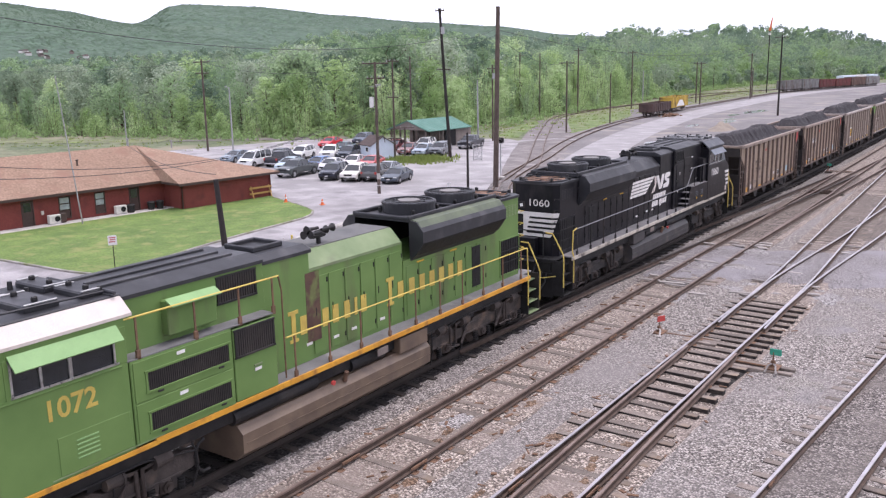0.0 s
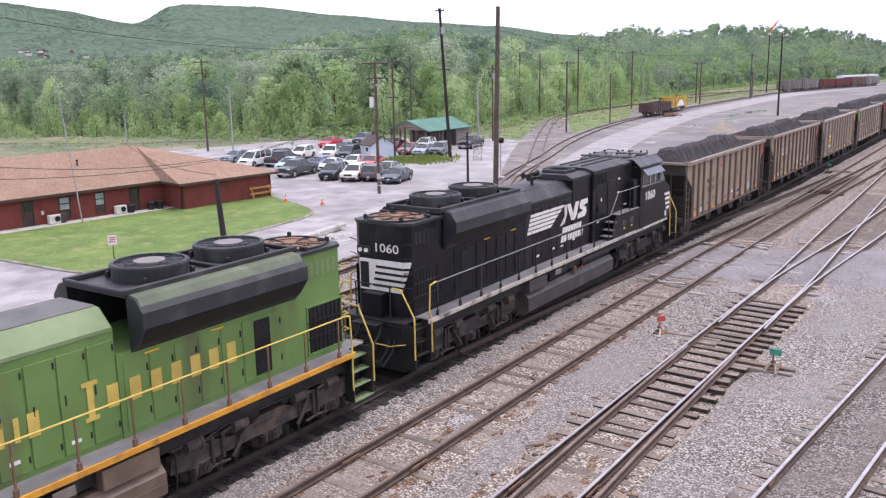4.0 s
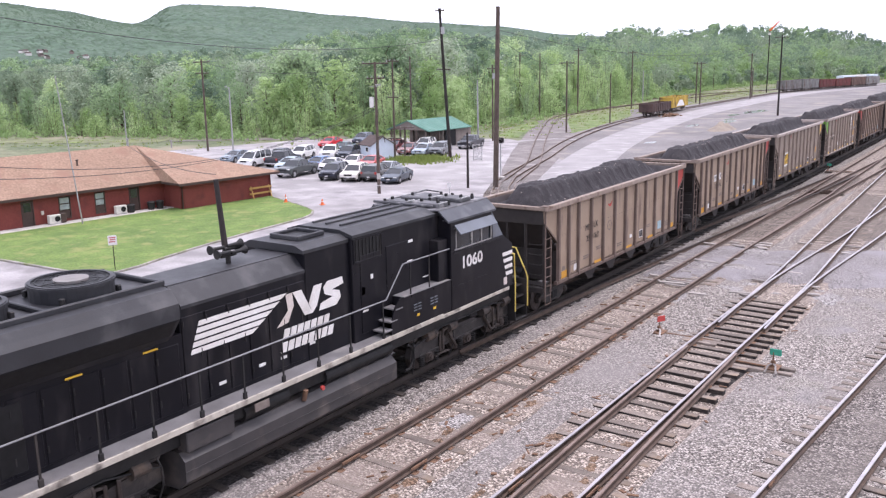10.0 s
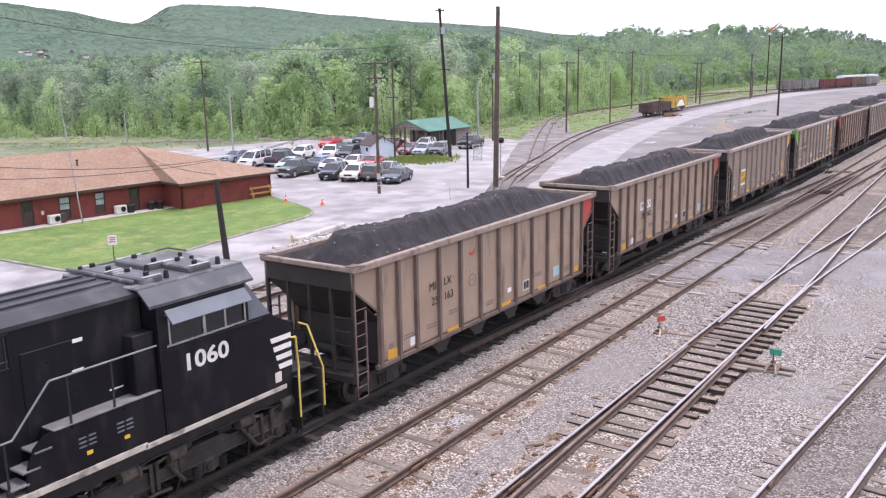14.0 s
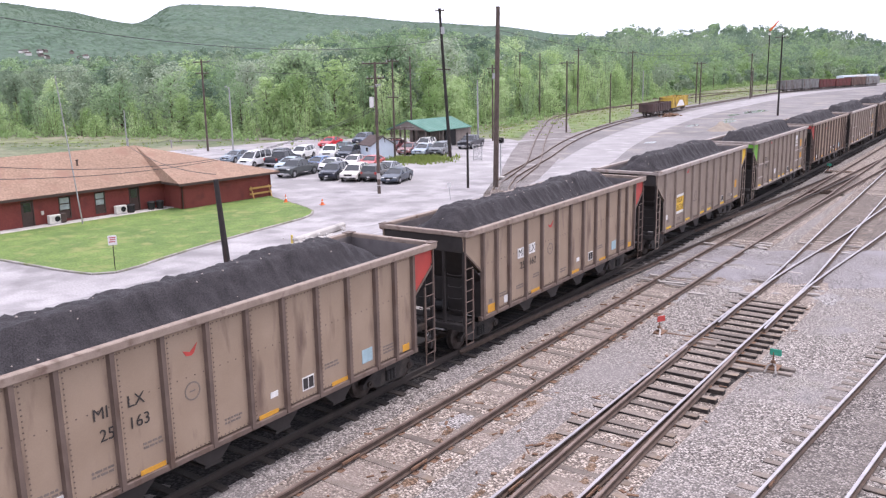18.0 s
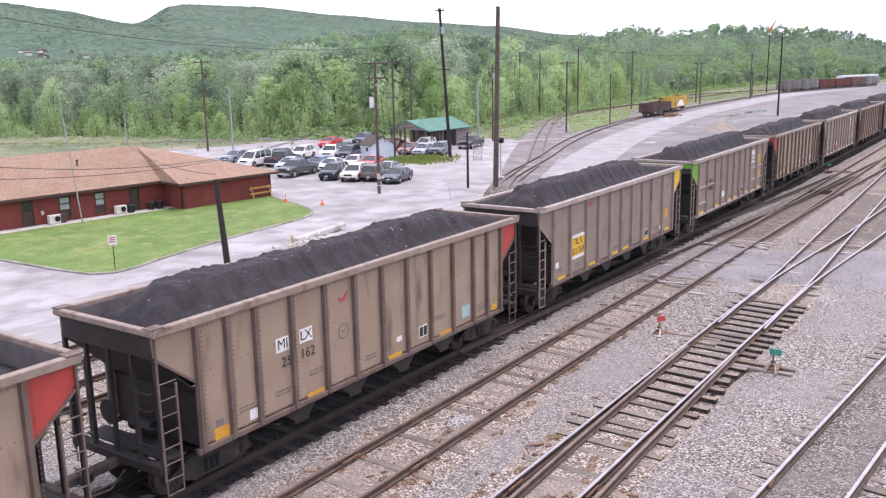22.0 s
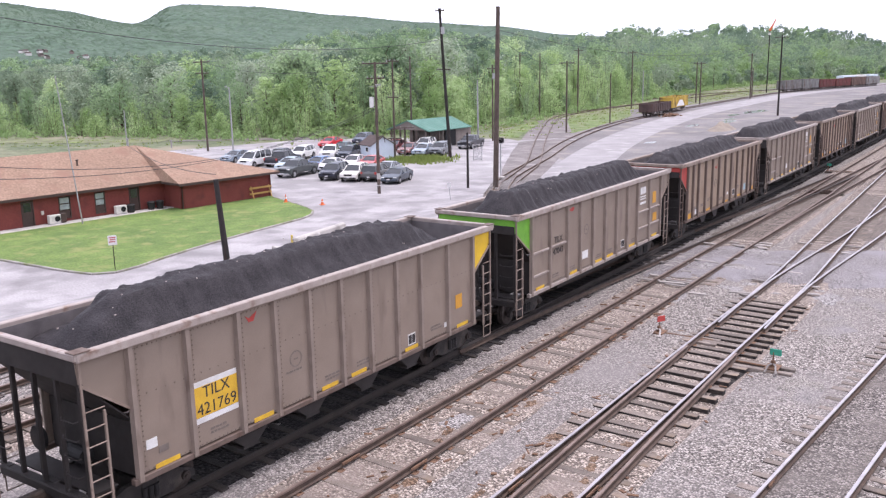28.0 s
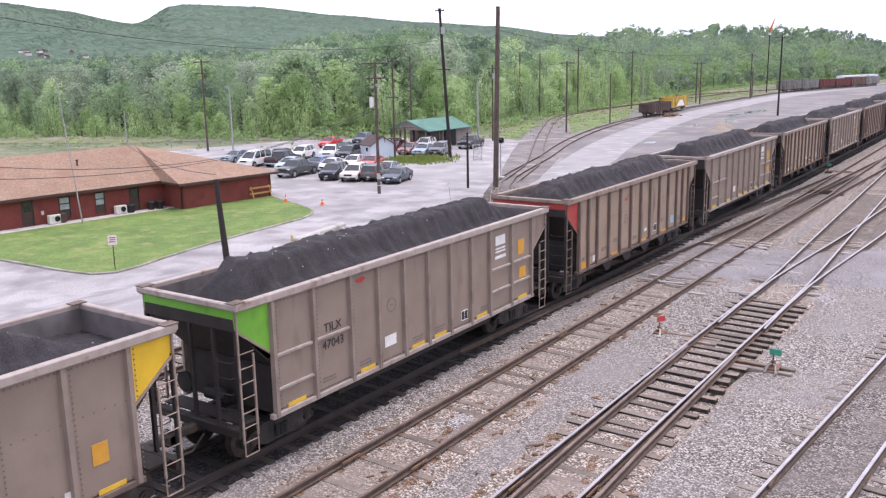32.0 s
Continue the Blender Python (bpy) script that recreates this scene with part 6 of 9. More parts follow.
    part("door_opening", Build().box((-0.58, -10.155, 2.9), (0.3, 0.02, 0.76)), M["grille"], L)
    # grab irons climbing the end corner
    for k in range(5):
        part("grab_iron", Build().pipe([(-1.0, -10.05, 2.2 + k * 0.42), (-1.12, -10.12, 2.25 + k * 0.42), (-0.9, -10.2, 2.25 + k * 0.42), (-0.86, -10.14, 2.2 + k * 0.42)], 0.014, 6), M[sch["rail"]] if body == "green_paint" else M["black_iron"], L)
        part("grab_iron", Build().pipe([(1.0, -10.05, 2.2 + k * 0.42), (1.12, -10.12, 2.25 + k * 0.42), (0.9, -10.2, 2.25 + k * 0.42), (0.86, -10.14, 2.2 + k * 0.42)], 0.014, 6), M[sch["rail"]] if body == "green_paint" else M["black_iron"], L)
    # numbers on cab sides and at the ends
    lettering("cab_number", number, 0.54, M[sch["number"]], L, pose(1.505, 7.1, 3.04) @ SIDE @ Matrix.Diagonal((1.14, 0.92, 1, 1)), "painted road number", bold=0.024)
    lettering("cab_number", number, 0.54, M[sch["number"]], L, pose(-1.505, 7.2, 3.05, 0, 0, 180) @ SIDE, "painted road number", bold=0.02)
    lettering("end_number", number, 0.36, M[sch["end_number"]], L, pose(0.2, -10.125, 3.72, 90, 0, 0) @ Matrix.Diagonal((1.3, 1, 1, 1)), "painted road number", bold=0.006)
    return L


GREEN = dict(body="green_paint", roof="black_roof", rail="yellow_paint", sill="gold_sill", sill_label="gold-yellow deck edge", post="rust", cowl="green_dusty", cowl_label="dusty pale green hood shoulder", top="dusty_top", horn=(-0.4, -0.65),
             flare_top="dusty_flare", tank="tank", tank_label="dusty brown fuel tank", gear="running_gear", visor="green_visor", roof_slope="cream_paint", slope_label="sun-bleached white cab roof panel",
             roof_top="black_roof", tread="green_dusty", stair="black_iron", bar="grille", end_trim="green_paint", number="gold_letter", end_number="gold_letter")
BLACK = dict(body="black_paint", roof="black_roof", rail="grey_rail", sill="chipped_white", sill_label="chipped white deck edge", post="black_iron", cowl="black_roof", cowl_label="dusty black hood shoulder", top="black_roof", horn=(0.1, -1.2),
             flare_top="black_roof", tank="tank_black", tank_label="grimy black fuel tank", gear="gear_black", visor="grey_visor", roof_slope="slope_grey", slope_label="dark blue-grey cab roof panel",
             roof_top="roof_grey", tread="black_iron", stair="black_iron", bar="black_iron", end_trim="white_paint", number="white_paint", end_number="white_paint")


def locos():
    g = locomotive(GREEN, "bright green diesel locomotive with gold lettering and yellow rails", "1072")
    b = locomotive(BLACK, "black diesel locomotive with white stripes and emblem", "1060")
    for s in (-1, 1):
        # gold name blocks; a scorched panel has taken some of them
        d = -s   # reading direction along the side
        big = lambda c: part("letter_block", Build().prism([(c - 0.07, 2.38), (c + 0.07, 2.38), (c + 0.07, 3.15), (c - 0.07, 3.15)], s * 1.0, s * 1.012).box((s * 1.007, c, 3.12), (0.016, 0.34, 0.09)).box((s * 1.007, c, 2.42), (0.016, 0.3, 0.08)), M["gold_letter"], g, "large gold initial block")
        if s < 0:
            big(1.02), big(-2.77)
            for k, c in enumerate((0.68, -0.12, -0.5, -0.95, -1.3, -1.62)):
                w = 0.12 if k in (3, 4) and k == 4 else 0.26
                stroke(g, s, c, w, 2.5, 2.96)
            for k in range(7):
                stroke(g, s, -3.25 - 0.5 * k, 0.3, 2.5, 2.96, 1.0 if k == 0 else 1.022)
            part("scorched_panel", Build().box((s * 0.998, 0.3, 3.1), (0.012, 0.5, 1.75)), M["burnt"], g, "scorched brown door panel")
        else:
            big(-1.85), big(0.95)
            for k in range(6):
                stroke(g, s, -1.5 + 0.36 * k, 0.24, 2.5, 2.96)
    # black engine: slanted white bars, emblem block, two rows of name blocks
    for s in (1, -1):
        m = (lambda q: q) if s > 0 else (lambda q: -1.4 - q)
        for k in range(5):
            z = 2.97 + k * 0.145
            a, c = -3.2 + k * 0.06, -1.45 + k * 0.24
            pts = [(m(a), z), (m(c), z), (m(c + 0.2), z + 0.105), (m(a + 0.04), z + 0.105)]
            part("white_stripe", Build().prism(pts, s * 0.998, s * 1.008), M["white_paint"], b, "slanted white stripe")
        for name, quad in (("emblem", [(-0.66, 2.88), (-0.3, 2.93), (-0.08, 3.3), (-0.12, 3.62), (-0.34, 3.62), (-0.28, 3.22)]), ("emblem", [(-0.1, 3.62), (0.2, 3.62), (0.56, 2.96), (0.28, 2.96)]),
                           ("emblem", [(0.44, 3.22), (0.56, 2.96), (0.72, 3.1), (0.94, 3.62), (0.64, 3.62)]),
                           ("emblem", [(0.8, 2.95), (1.44, 2.95), (1.62, 3.12), (1.58, 3.3), (1.3, 3.38), (1.74, 3.45), (1.7, 3.63), (1.14, 3.63), (0.98, 3.5), (1.02, 3.32), (1.32, 3.2), (0.86, 3.12)])):
            part(name, Build().prism([(m(p[0]), p[1]) for p in quad], s * 0.998, s * 1.008), M["cream_paint" if quad[0][0] == -0.66 else "white_paint"], b, "white emblem shape")
        for z0, z1, n, a in ((2.55, 2.79, 7, -0.52), (2.24, 2.48, 8, -0.62)):
            for i in range(n):
                w = 0.235
                stroke(b, s, m(a + w * (i + 0.5)), 0.22, z0, z1, 0.998, "white_paint", 0.3 * s)
        for k in range(4):
            z = 2.12 + k * 0.22
            part("nose_stripe", Build().prism([(8.95 + 0.07 * (3 - k), z), (9.56, z), (9.56, z + 0.12), (8.91 + 0.07 * (3 - k), z + 0.12)], s * 1.5, s * 1.508), M["white_paint"], b, "white nose stripe")
        part("builder_plate", Build().box((s * 1.505, 9.1, 1.95), (0.012, 0.2, 0.24)), M["cream_paint"], b, "small cream builder's plate")
    # white block on the end, wrapping round the corner with a slanted edge and four black stripes
    part("end_panel", Build().prism([(-0.77, 2.46), (0.7, 2.46), (0.775, 2.56), (0.775, 3.38), (-0.77, 3.38)], -10.128, -10.14, 1), M["white_paint"], b, "white panel round the end door")

    def corner(u, z, out):
        return Vector((0.78 + 0.22 * u + 0.012 * out, -10.132 + 0.17 * u - 0.012 * out, z))

    def corner_piece(name, pts, mt, out):
        k = len(pts)
        q = Build().add([corner(u, z, out) for u, z in pts] + [corner(u, z, out - 0.8) for u, z in pts], [tuple(range(k)), tuple(range(k, 2 * k))[::-1]] + [(i, i + k, (i + 1) % k + k, (i + 1) % k) for i in range(k)])
        part(name, q, M[mt], b, "white panel wrapping the corner" if mt == "white_paint" else "black stripe on the white panel")
    corner_piece("end_panel", [(0, 2.56), (0.98, 3.38), (0, 3.38)], "white_paint", 1)
    for k in range(4):
        z = 2.58 + k * 0.185
        part("end_stripe", Build().prism([(-0.3 + 0.04 * k, z), (0.775, z), (0.775, z + 0.075), (-0.28 + 0.04 * k, z + 0.075)], -10.139, -10.147, 1), M["black_paint"], b, "black stripe on the white panel")
        u0, u1 = (z - 2.56) / 0.84, (z + 0.075 - 2.56) / 0.84
        corner_piece("end_stripe", [(0, z), (u0 * 0.98, z), (u1 * 0.98, z + 0.075), (0, z + 0.075)], "black_paint", 1.6)
    part("cabinet_box", Build().box((-0.15, -10.3, 2.08), (0.75, 0.3, 0.72), 0.02), M["black_paint"], b, "black box on the end platform")
    return g, b


def stroke(L, s, c, w, z0, z1, x=1.0, mt="gold_letter", slant=0.0):
    """One plain letter-sized block, not a character."""
    w *= 0.86
    q = lambda v, z: (v + slant * (z - z0), z)
    b = Build().prism([q(c - w / 2, z0), q(c + w / 2, z0), q(c + w / 2, z1), q(c - w / 2, z1)], s * x, s * (x + 0.01))
    part("letter_block", b, M[mt], L, "plain block in a row of painted lettering")


GREEN_LOCO, BLACK_LOCO = locos()
# ---- brick building ----
def brick_building():
    base = Matrix.Translation((-58.8, 47.4, -2.8)) @ Matrix.Rotation(-math.atan2(0.12, 0.993), 4, "Z")
    B = thing("brick_building", "long low red-painted brick building with brown hipped shingle roof", "building", m=base)

    def wall(x0, y0, x1, y1, holes=(), h=2.45):
        """A wall 0.25 thick from (x0, y0) to (x1, y1) with openings (from, to, sill, head) through it."""
        a, c = Vector((x0, y0, 0)), Vector((x1, y1, 0))
        d = (c - a).normalized()
        ln, m = (c - a).length, Matrix.Rotation(math.atan2(d.y, d.x), 3, "Z")
        b = Build()

        def piece(s0, s1, z0, z1):
            if s1 - s0 > 0.01 and z1 - z0 > 0.01:
                p = a + d * (s0 + s1) / 2 - Vector((d.y, -d.x, 0)) * 0.125
                b.box((p.x, p.y, (z0 + z1) / 2), (s1 - s0, 0.25, z1 - z0), 0, m)
        at = 0
        for s0, s1, z0, z1 in sorted(holes):
            piece(at, s0, 0, h)
            piece(s0, s1, 0, z0)
            piece(s0, s1, z1, h)
            at = s1
        piece(at, ln, 0, h)
        return part("wall", b, M["brick"], B)
    doors = [(-12.15, -11.2, 0.0, 2.08, "dark"), (-9.25, -8.3, 0.3, 2.05, "light"), (-6.3, -5.4, 0.3, 2.05, "light"), (-3.3, -2.35, 0.0, 2.08, "dark"), (-20.2, -19.2, 0.3, 2.05, "light"), (-16.2, -15.2, 0.3, 2.05, "light")]
    w1 = wall(-2.7, -42, -2.7, 0, [(42 + a, 42 + c, z0, z1) for a, c, z0, z1, _ in doors])
    wall(-2.7, 0, 0, 0)
    wall(0, 0, 0, 9.3)
    wall(0, 9.3, -14, 9.3)
    wall(-14, 9.3, -14, -42)
    wall(-14, -42, -2.7, -42)
    part("wall_seam", Build().box((0.01, 0.02, 1.15), (0.06, 0.06, 2.3)), M["brown_trim"], B)
    for a, c, z0, z1, k in doors:
        y, w, z = (a + c) / 2, c - a, (z0 + z1) / 2
        f = Build().box((-2.72, a + 0.04, z), (0.12, 0.08, z1 - z0), 0.01).box((-2.72, c - 0.04, z), (0.12, 0.08, z1 - z0), 0.01).box((-2.72, y, z1 - 0.04), (0.12, w, 0.08), 0.01).box((-2.72, y, z0 + 0.04), (0.12, w, 0.08), 0.01)
        u = part("window" if k == "light" else "door", f, M["brown_trim"], B, "dark brown framed opening")
        if k == "light":
            for z2, mt in ((1.72, "pane_light"), (1.22, "pane_light")):
                part("pane", Build().box((-2.76, y, z2), (0.02, w - 0.16, 0.42)), M[mt], u)
            part("lower_panel", Build().box((-2.74, y, 0.66), (0.04, w - 0.16, 0.62), 0.01), M["brown_trim"], u)
            part("glazing_bar", Build().box((-2.73, y, 1.47), (0.05, w - 0.1, 0.05)), M["brown_trim"], u)
        else:
            part("door_leaf", Build().box((-2.78, y, z), (0.05, w - 0.1, z1 - z0 - 0.05), 0.01), M["brown_trim"], u)
            part("pane", Build().box((-2.75, y, 1.55), (0.02, w - 0.4, 0.7)), M["glass"], u)
    R, E = 5.1, 2.42
    V = {"A": (0.6, -0.6, E - 0.1), "B": (0.6, 9.9, E - 0.1), "C": (-14.6, 9.9, E - 0.1), "P": (-7.2, 0.2, R), "Q": (-7.2, -36, R), "V": (-2.1, -0.6, E), "L": (-2.1, -42.6, E), "K": (-14.6, -42.6, E)}

    def slope(names, lift=0.0):
        b = Build()
        pts = [Vector(V[n]) for n in names]
        k = len(pts)
        low = [p - Vector((0, 0, 0.12)) for p in pts]
        b.add(pts + low, [tuple(range(k)), tuple(range(k, 2 * k))[::-1]] + [(i, i + k, (i + 1) % k + k, (i + 1) % k) for i in range(k)])
        return part("roof_slope", b, M["shingle"], B, "brown shingled roof slope")
    front = slope("VPQL")
    slope("ABP"), slope("BCP"), slope("VAP"), slope(["C", "K", "Q", "P"]), slope("LQK")
    # shingle courses on the front slopes
    for k in range(1, 14):
        t = k / 14
        a = Vector(V["L"]).lerp(Vector(V["Q"]), t) + Vector((0.006, 0.2, 0.006))
        c = Vector(V["V"]).lerp(Vector(V["P"]), t) + Vector((0.006, -0.15, 0.006))
        b = Build().add([a, c, c + Vector((0.05, 0, -0.03)), a + Vector((0.05, 0, -0.03))], [(0, 3, 2, 1)])
        part("shingle_course", b, M["shingle"], front)
    fa = Build()
    for a, c in (("A", "B"), ("B", "C"), ("V", "L"), ("V", "A")):
        p, q = Vector(V[a]), Vector(V[c])
        d = q - p
        fa.box((p + q) / 2 - Vector((0, 0, 0.12)), (d.length, 0.05, 0.2), 0, Matrix.Rotation(math.atan2(d.y, d.x), 3, "Z"))
    part("fascia", fa, M["brown_trim"], B, "dark brown fascia board")
    part("soffit", Build().box((-8.4, -16, 2.26), (12.2, 52, 0.04)).box((-7, 4.6, 2.2), (15, 10.4, 0.04)), M["brown_trim"], B)
    for y, x, h in ((-13.5, -5.0, 0.5), (-6.2, -5.2, 0.45), (-0.4, -7.3, 0.6), (3.4, -6.5, 0.55)):
        z = E + (R - E) * min(1, (-2.1 - x) / 5.1)
        v = part("roof_vent", Build().cyl((x, y, z - 0.1), (x, y, z + h), 0.07, n=10).cyl((x, y, z + h - 0.05), (x, y, z + h + 0.06), 0.11, n=10), M["galv"] if y > -1 else M["brown_trim"], B, "short roof vent pipe")
    sl = solid("slab", Build().box((-2.0, -12, 0.08), (1.3, 36, 0.06), 0.01), M["concrete"], "narrow concrete strip along the brick wall", "paving", m=base)
    # things along the wall
    for y, w, kind in ((-9.95, 0.95, "window"), (-4.45, 0.95, "ground")):
        ac = thing("air_conditioner", "cream metal air conditioner beside the brick wall", "air conditioner", "air conditioners", m=base @ Matrix.Translation((-2.15, y, 0.12)))
        part("case", Build().box((0, 0, 0.36), (0.42, w, 0.66), 0.03), M["ac_white"], ac)
        part("fan_grille", Build().ring((0, 0, 0), 0.02, 0.22, 0.02, 18), M["grille"], ac, m=pose(0.22, 0.15, 0.38, 0, 90, 0))
        part("foot", Build().box((0, 0, 0.02), (0.4, w * 0.9, 0.04)), M["galv"], ac)
        if kind == "window":
            part("side_case", Build().box((0.12, 0.62, 0.4), (0.4, 0.4, 0.72), 0.03), M["brown_trim"], ac)
    for y, x in ((-3.55, -2.1), (-1.75, -2.0), (-1.0, -1.9)):
        bn = thing("waste_bin", "dark plastic bin against the brick wall", "bin", "bins by the wall", m=base @ Matrix.Translation((x, y, 0.1)))
        part("tub", Build().cyl((0, 0, 0), (0, 0, 0.62), 0.27, 0.33, n=14), M["black_iron"], bn)
        part("lid", Build().cyl((0, 0, 0.62), (0, 0, 0.7), 0.35, 0.28, n=14), M["black_iron"], bn)
    box = thing("meter_box", "small pale box on the brick wall", "box", m=base @ Matrix.Translation((-2.62, -10.6, 1.0)))
    part("case", Build().box((0, 0, 0), (0.12, 0.2, 0.3), 0.02), M["ac_white"], box)


brick_building()


def shed():
    m = Matrix.Translation((-68.8, 86.4, -2.8)) @ Matrix.Rotation(radians(-115.5), 4, "Z")
    S = thing("shed", "small pale blue shed with dark gabled roof", "shed", m=m)
    # local: x across the gable (front faces +x side street), y along the ridge
    W, D, H = 3.0, 3.2, 1.95
    for x in (-W / 2, W / 2):
        part("wall", Build().box((x, 0, H / 2), (0.1, D, H)), M["shed_blue"], S)
    for y in (-D / 2, D / 2):
        part("gable_wall", Build().prism([(-W / 2, 0), (W / 2, 0), (W / 2, H), (0, H + 0.95), (-W / 2, H)], y - 0.05, y + 0.05, 1), M["shed_blue"], S)
    for s in (-1, 1):
        part("roof_slope", Build().prism([(0, H + 1.02), (s * (W / 2 + 0.3), H - 0.1), (s * (W / 2 + 0.3), H - 0.18), (0, H + 0.92)], -D / 2 - 0.25, D / 2 + 0.25, 1), M["shed_roof"], S)
    for k in range(9):
        part("board", Build().box((W / 2 + 0.055, 0, 0.12 + k * 0.21), (0.015, D, 0.17), 0.004), M["shed_blue"], S)
        part("board", Build().box((0, D / 2 + 0.056, 0.12 + k * 0.21), (W, 0.015, 0.17), 0.004), M["shed_blue"], S)
    w = part("window", Build().box((W / 2 + 0.07, 0.35, 1.3), (0.04, 0.72, 0.62), 0.01), M["white_paint"], S)
    part("pane", Build().box((W / 2 + 0.092, 0.35, 1.3), (0.01, 0.58, 0.48)), M["glass"], w)
    d = part("door", Build().box((-W / 2 - 0.07, 0.2, 0.95), (0.04, 0.8, 1.8), 0.01), M["white_paint"], S)


def pavilion():
    m = Matrix.Translation((-72.9, 104.0, -2.8)) @ Matrix.Rotation(radians(-4), 4, "Z")
    P = thing("pavilion", "open timber pavilion with green metal gabled roof", "pavilion", m=m)
    W, D, H = 6.7, 10.3, 2.6
    for s in (-1, 1):
        sl = part("roof_slope", Build().prism([(0, H + 1.35), (s * (W / 2 + 0.5), H - 0.05), (s * (W / 2 + 0.5), H - 0.15), (0, H + 1.22)], -D / 2, D / 2, 1), M["green_roof"], P, "green ribbed metal roof")
        for k in range(15):
            y = -D / 2 + 0.3 + k * 0.69
            a, c = Vector((0, y, H + 1.37)), Vector((s * (W / 2 + 0.5), y, H - 0.03))
            part("roof_seam", Build().cyl(a, c, 0.025, n=4), M["green_roof"], sl)
    for y in (-D / 2 + 0.3, 2.2, D / 2 - 0.3):
        part("gable", Build().prism([(-W / 2, H), (W / 2, H), (0, H + 1.22)], y - 0.06, y + 0.06, 1), M["grey_board"], P)
    for x in (-W / 2 + 0.2, -1.5, 1.5, W / 2 - 0.2):
        for y in (-D / 2 + 0.3, -D / 2 + 3.2):
            part("post", Build().box((x, y, H / 2), (0.2, 0.2, H), 0.01), M["pole"], P)
    for x in (W / 2 - 0.1, -W / 2 + 0.1):
        part("wall", Build().box((x, 3.7, H / 2), (0.12, 3.6, H)), M["grey_board"], P)
    part("wall", Build().box((0, D / 2 - 0.3, H / 2), (W, 0.12, H)), M["grey_board"], P)
    part("inner_wall", Build().box((0, -0.8, H / 2), (W - 0.4, 0.12, H)), M["grey_board"], P)
    part("dark_doorway", Build().box((W / 2 - 0.05, 0.6, 1.2), (0.1, 2.4, 2.3)), M["grille"], P)
    part("beam", Build().box((W / 2 - 0.15, 0, H), (0.18, D - 0.6, 0.25)).box((-W / 2 + 0.15, 0, H), (0.18, D - 0.6, 0.25)), M["grey_board"], P)


shed()
pavilion()
# ---- parked cars ----
def wheel_part(V, x, y, r):
    w = part("wheel", Build().cyl((x - 0.11, y, r), (x + 0.11, y, r), r, n=18), M["tyre"], V)
    part("rim", Build().cyl((x - 0.118, y, r), (x + 0.118, y, r), r * 0.62, n=14), M["hubcap"], w)


CAR_SHAPES = {   # length, width, height; body outline and glass outline as (along, up) from nose to tail
    "sedan": (4.75, 1.82, 1.45, [(2.3, 0.3), (2.38, 0.5), (2.34, 0.66), (2.15, 0.76), (1.7, 0.86), (1.15, 0.93), (0.0, 0.95), (-1.2, 0.97), (-1.9, 1.02), (-2.25, 1.0), (-2.36, 0.8), (-2.34, 0.45), (-2.25, 0.32)],
              [(1.2, 0.9), (0.75, 1.14), (0.25, 1.36), (-0.3, 1.44), (-0.9, 1.4), (-1.45, 1.2), (-1.85, 0.98)]),
    "suv": (4.65, 1.86, 1.72, [(2.25, 0.34), (2.33, 0.55), (2.3, 0.8), (2.15, 0.94), (1.6, 1.03), (1.15, 1.07), (0.0, 1.08), (-1.6, 1.1), (-2.2, 1.08), (-2.31, 0.85), (-2.3, 0.5), (-2.2, 0.36)],
            [(1.25, 1.02), (0.85, 1.32), (0.45, 1.6), (-0.2, 1.71), (-1.3, 1.7), (-1.95, 1.6), (-2.22, 1.08)]),
    "van": (5.2, 1.95, 1.95, [(2.5, 0.35), (2.6, 0.6), (2.52, 0.88), (2.2, 1.0), (1.85, 1.1), (0.0, 1.12), (-2.4, 1.12), (-2.58, 0.9), (-2.56, 0.5), (-2.45, 0.36)],
            [(1.9, 1.06), (1.45, 1.4), (1.0, 1.76), (0.3, 1.93), (-1.6, 1.93), (-2.3, 1.82), (-2.5, 1.12)]),
    "pickup": (5.6, 1.98, 1.85, [(2.7, 0.42), (2.8, 0.65), (2.76, 0.95), (2.6, 1.06), (1.9, 1.13), (1.3, 1.17), (0.0, 1.16), (-1.0, 1.15), (-1.05, 1.12), (-2.74, 1.12), (-2.8, 0.95), (-2.78, 0.6), (-2.65, 0.48)],
               [(1.35, 1.12), (1.0, 1.42), (0.65, 1.7), (0.1, 1.83), (-0.5, 1.81), (-0.85, 1.68), (-1.0, 1.14)]),
}


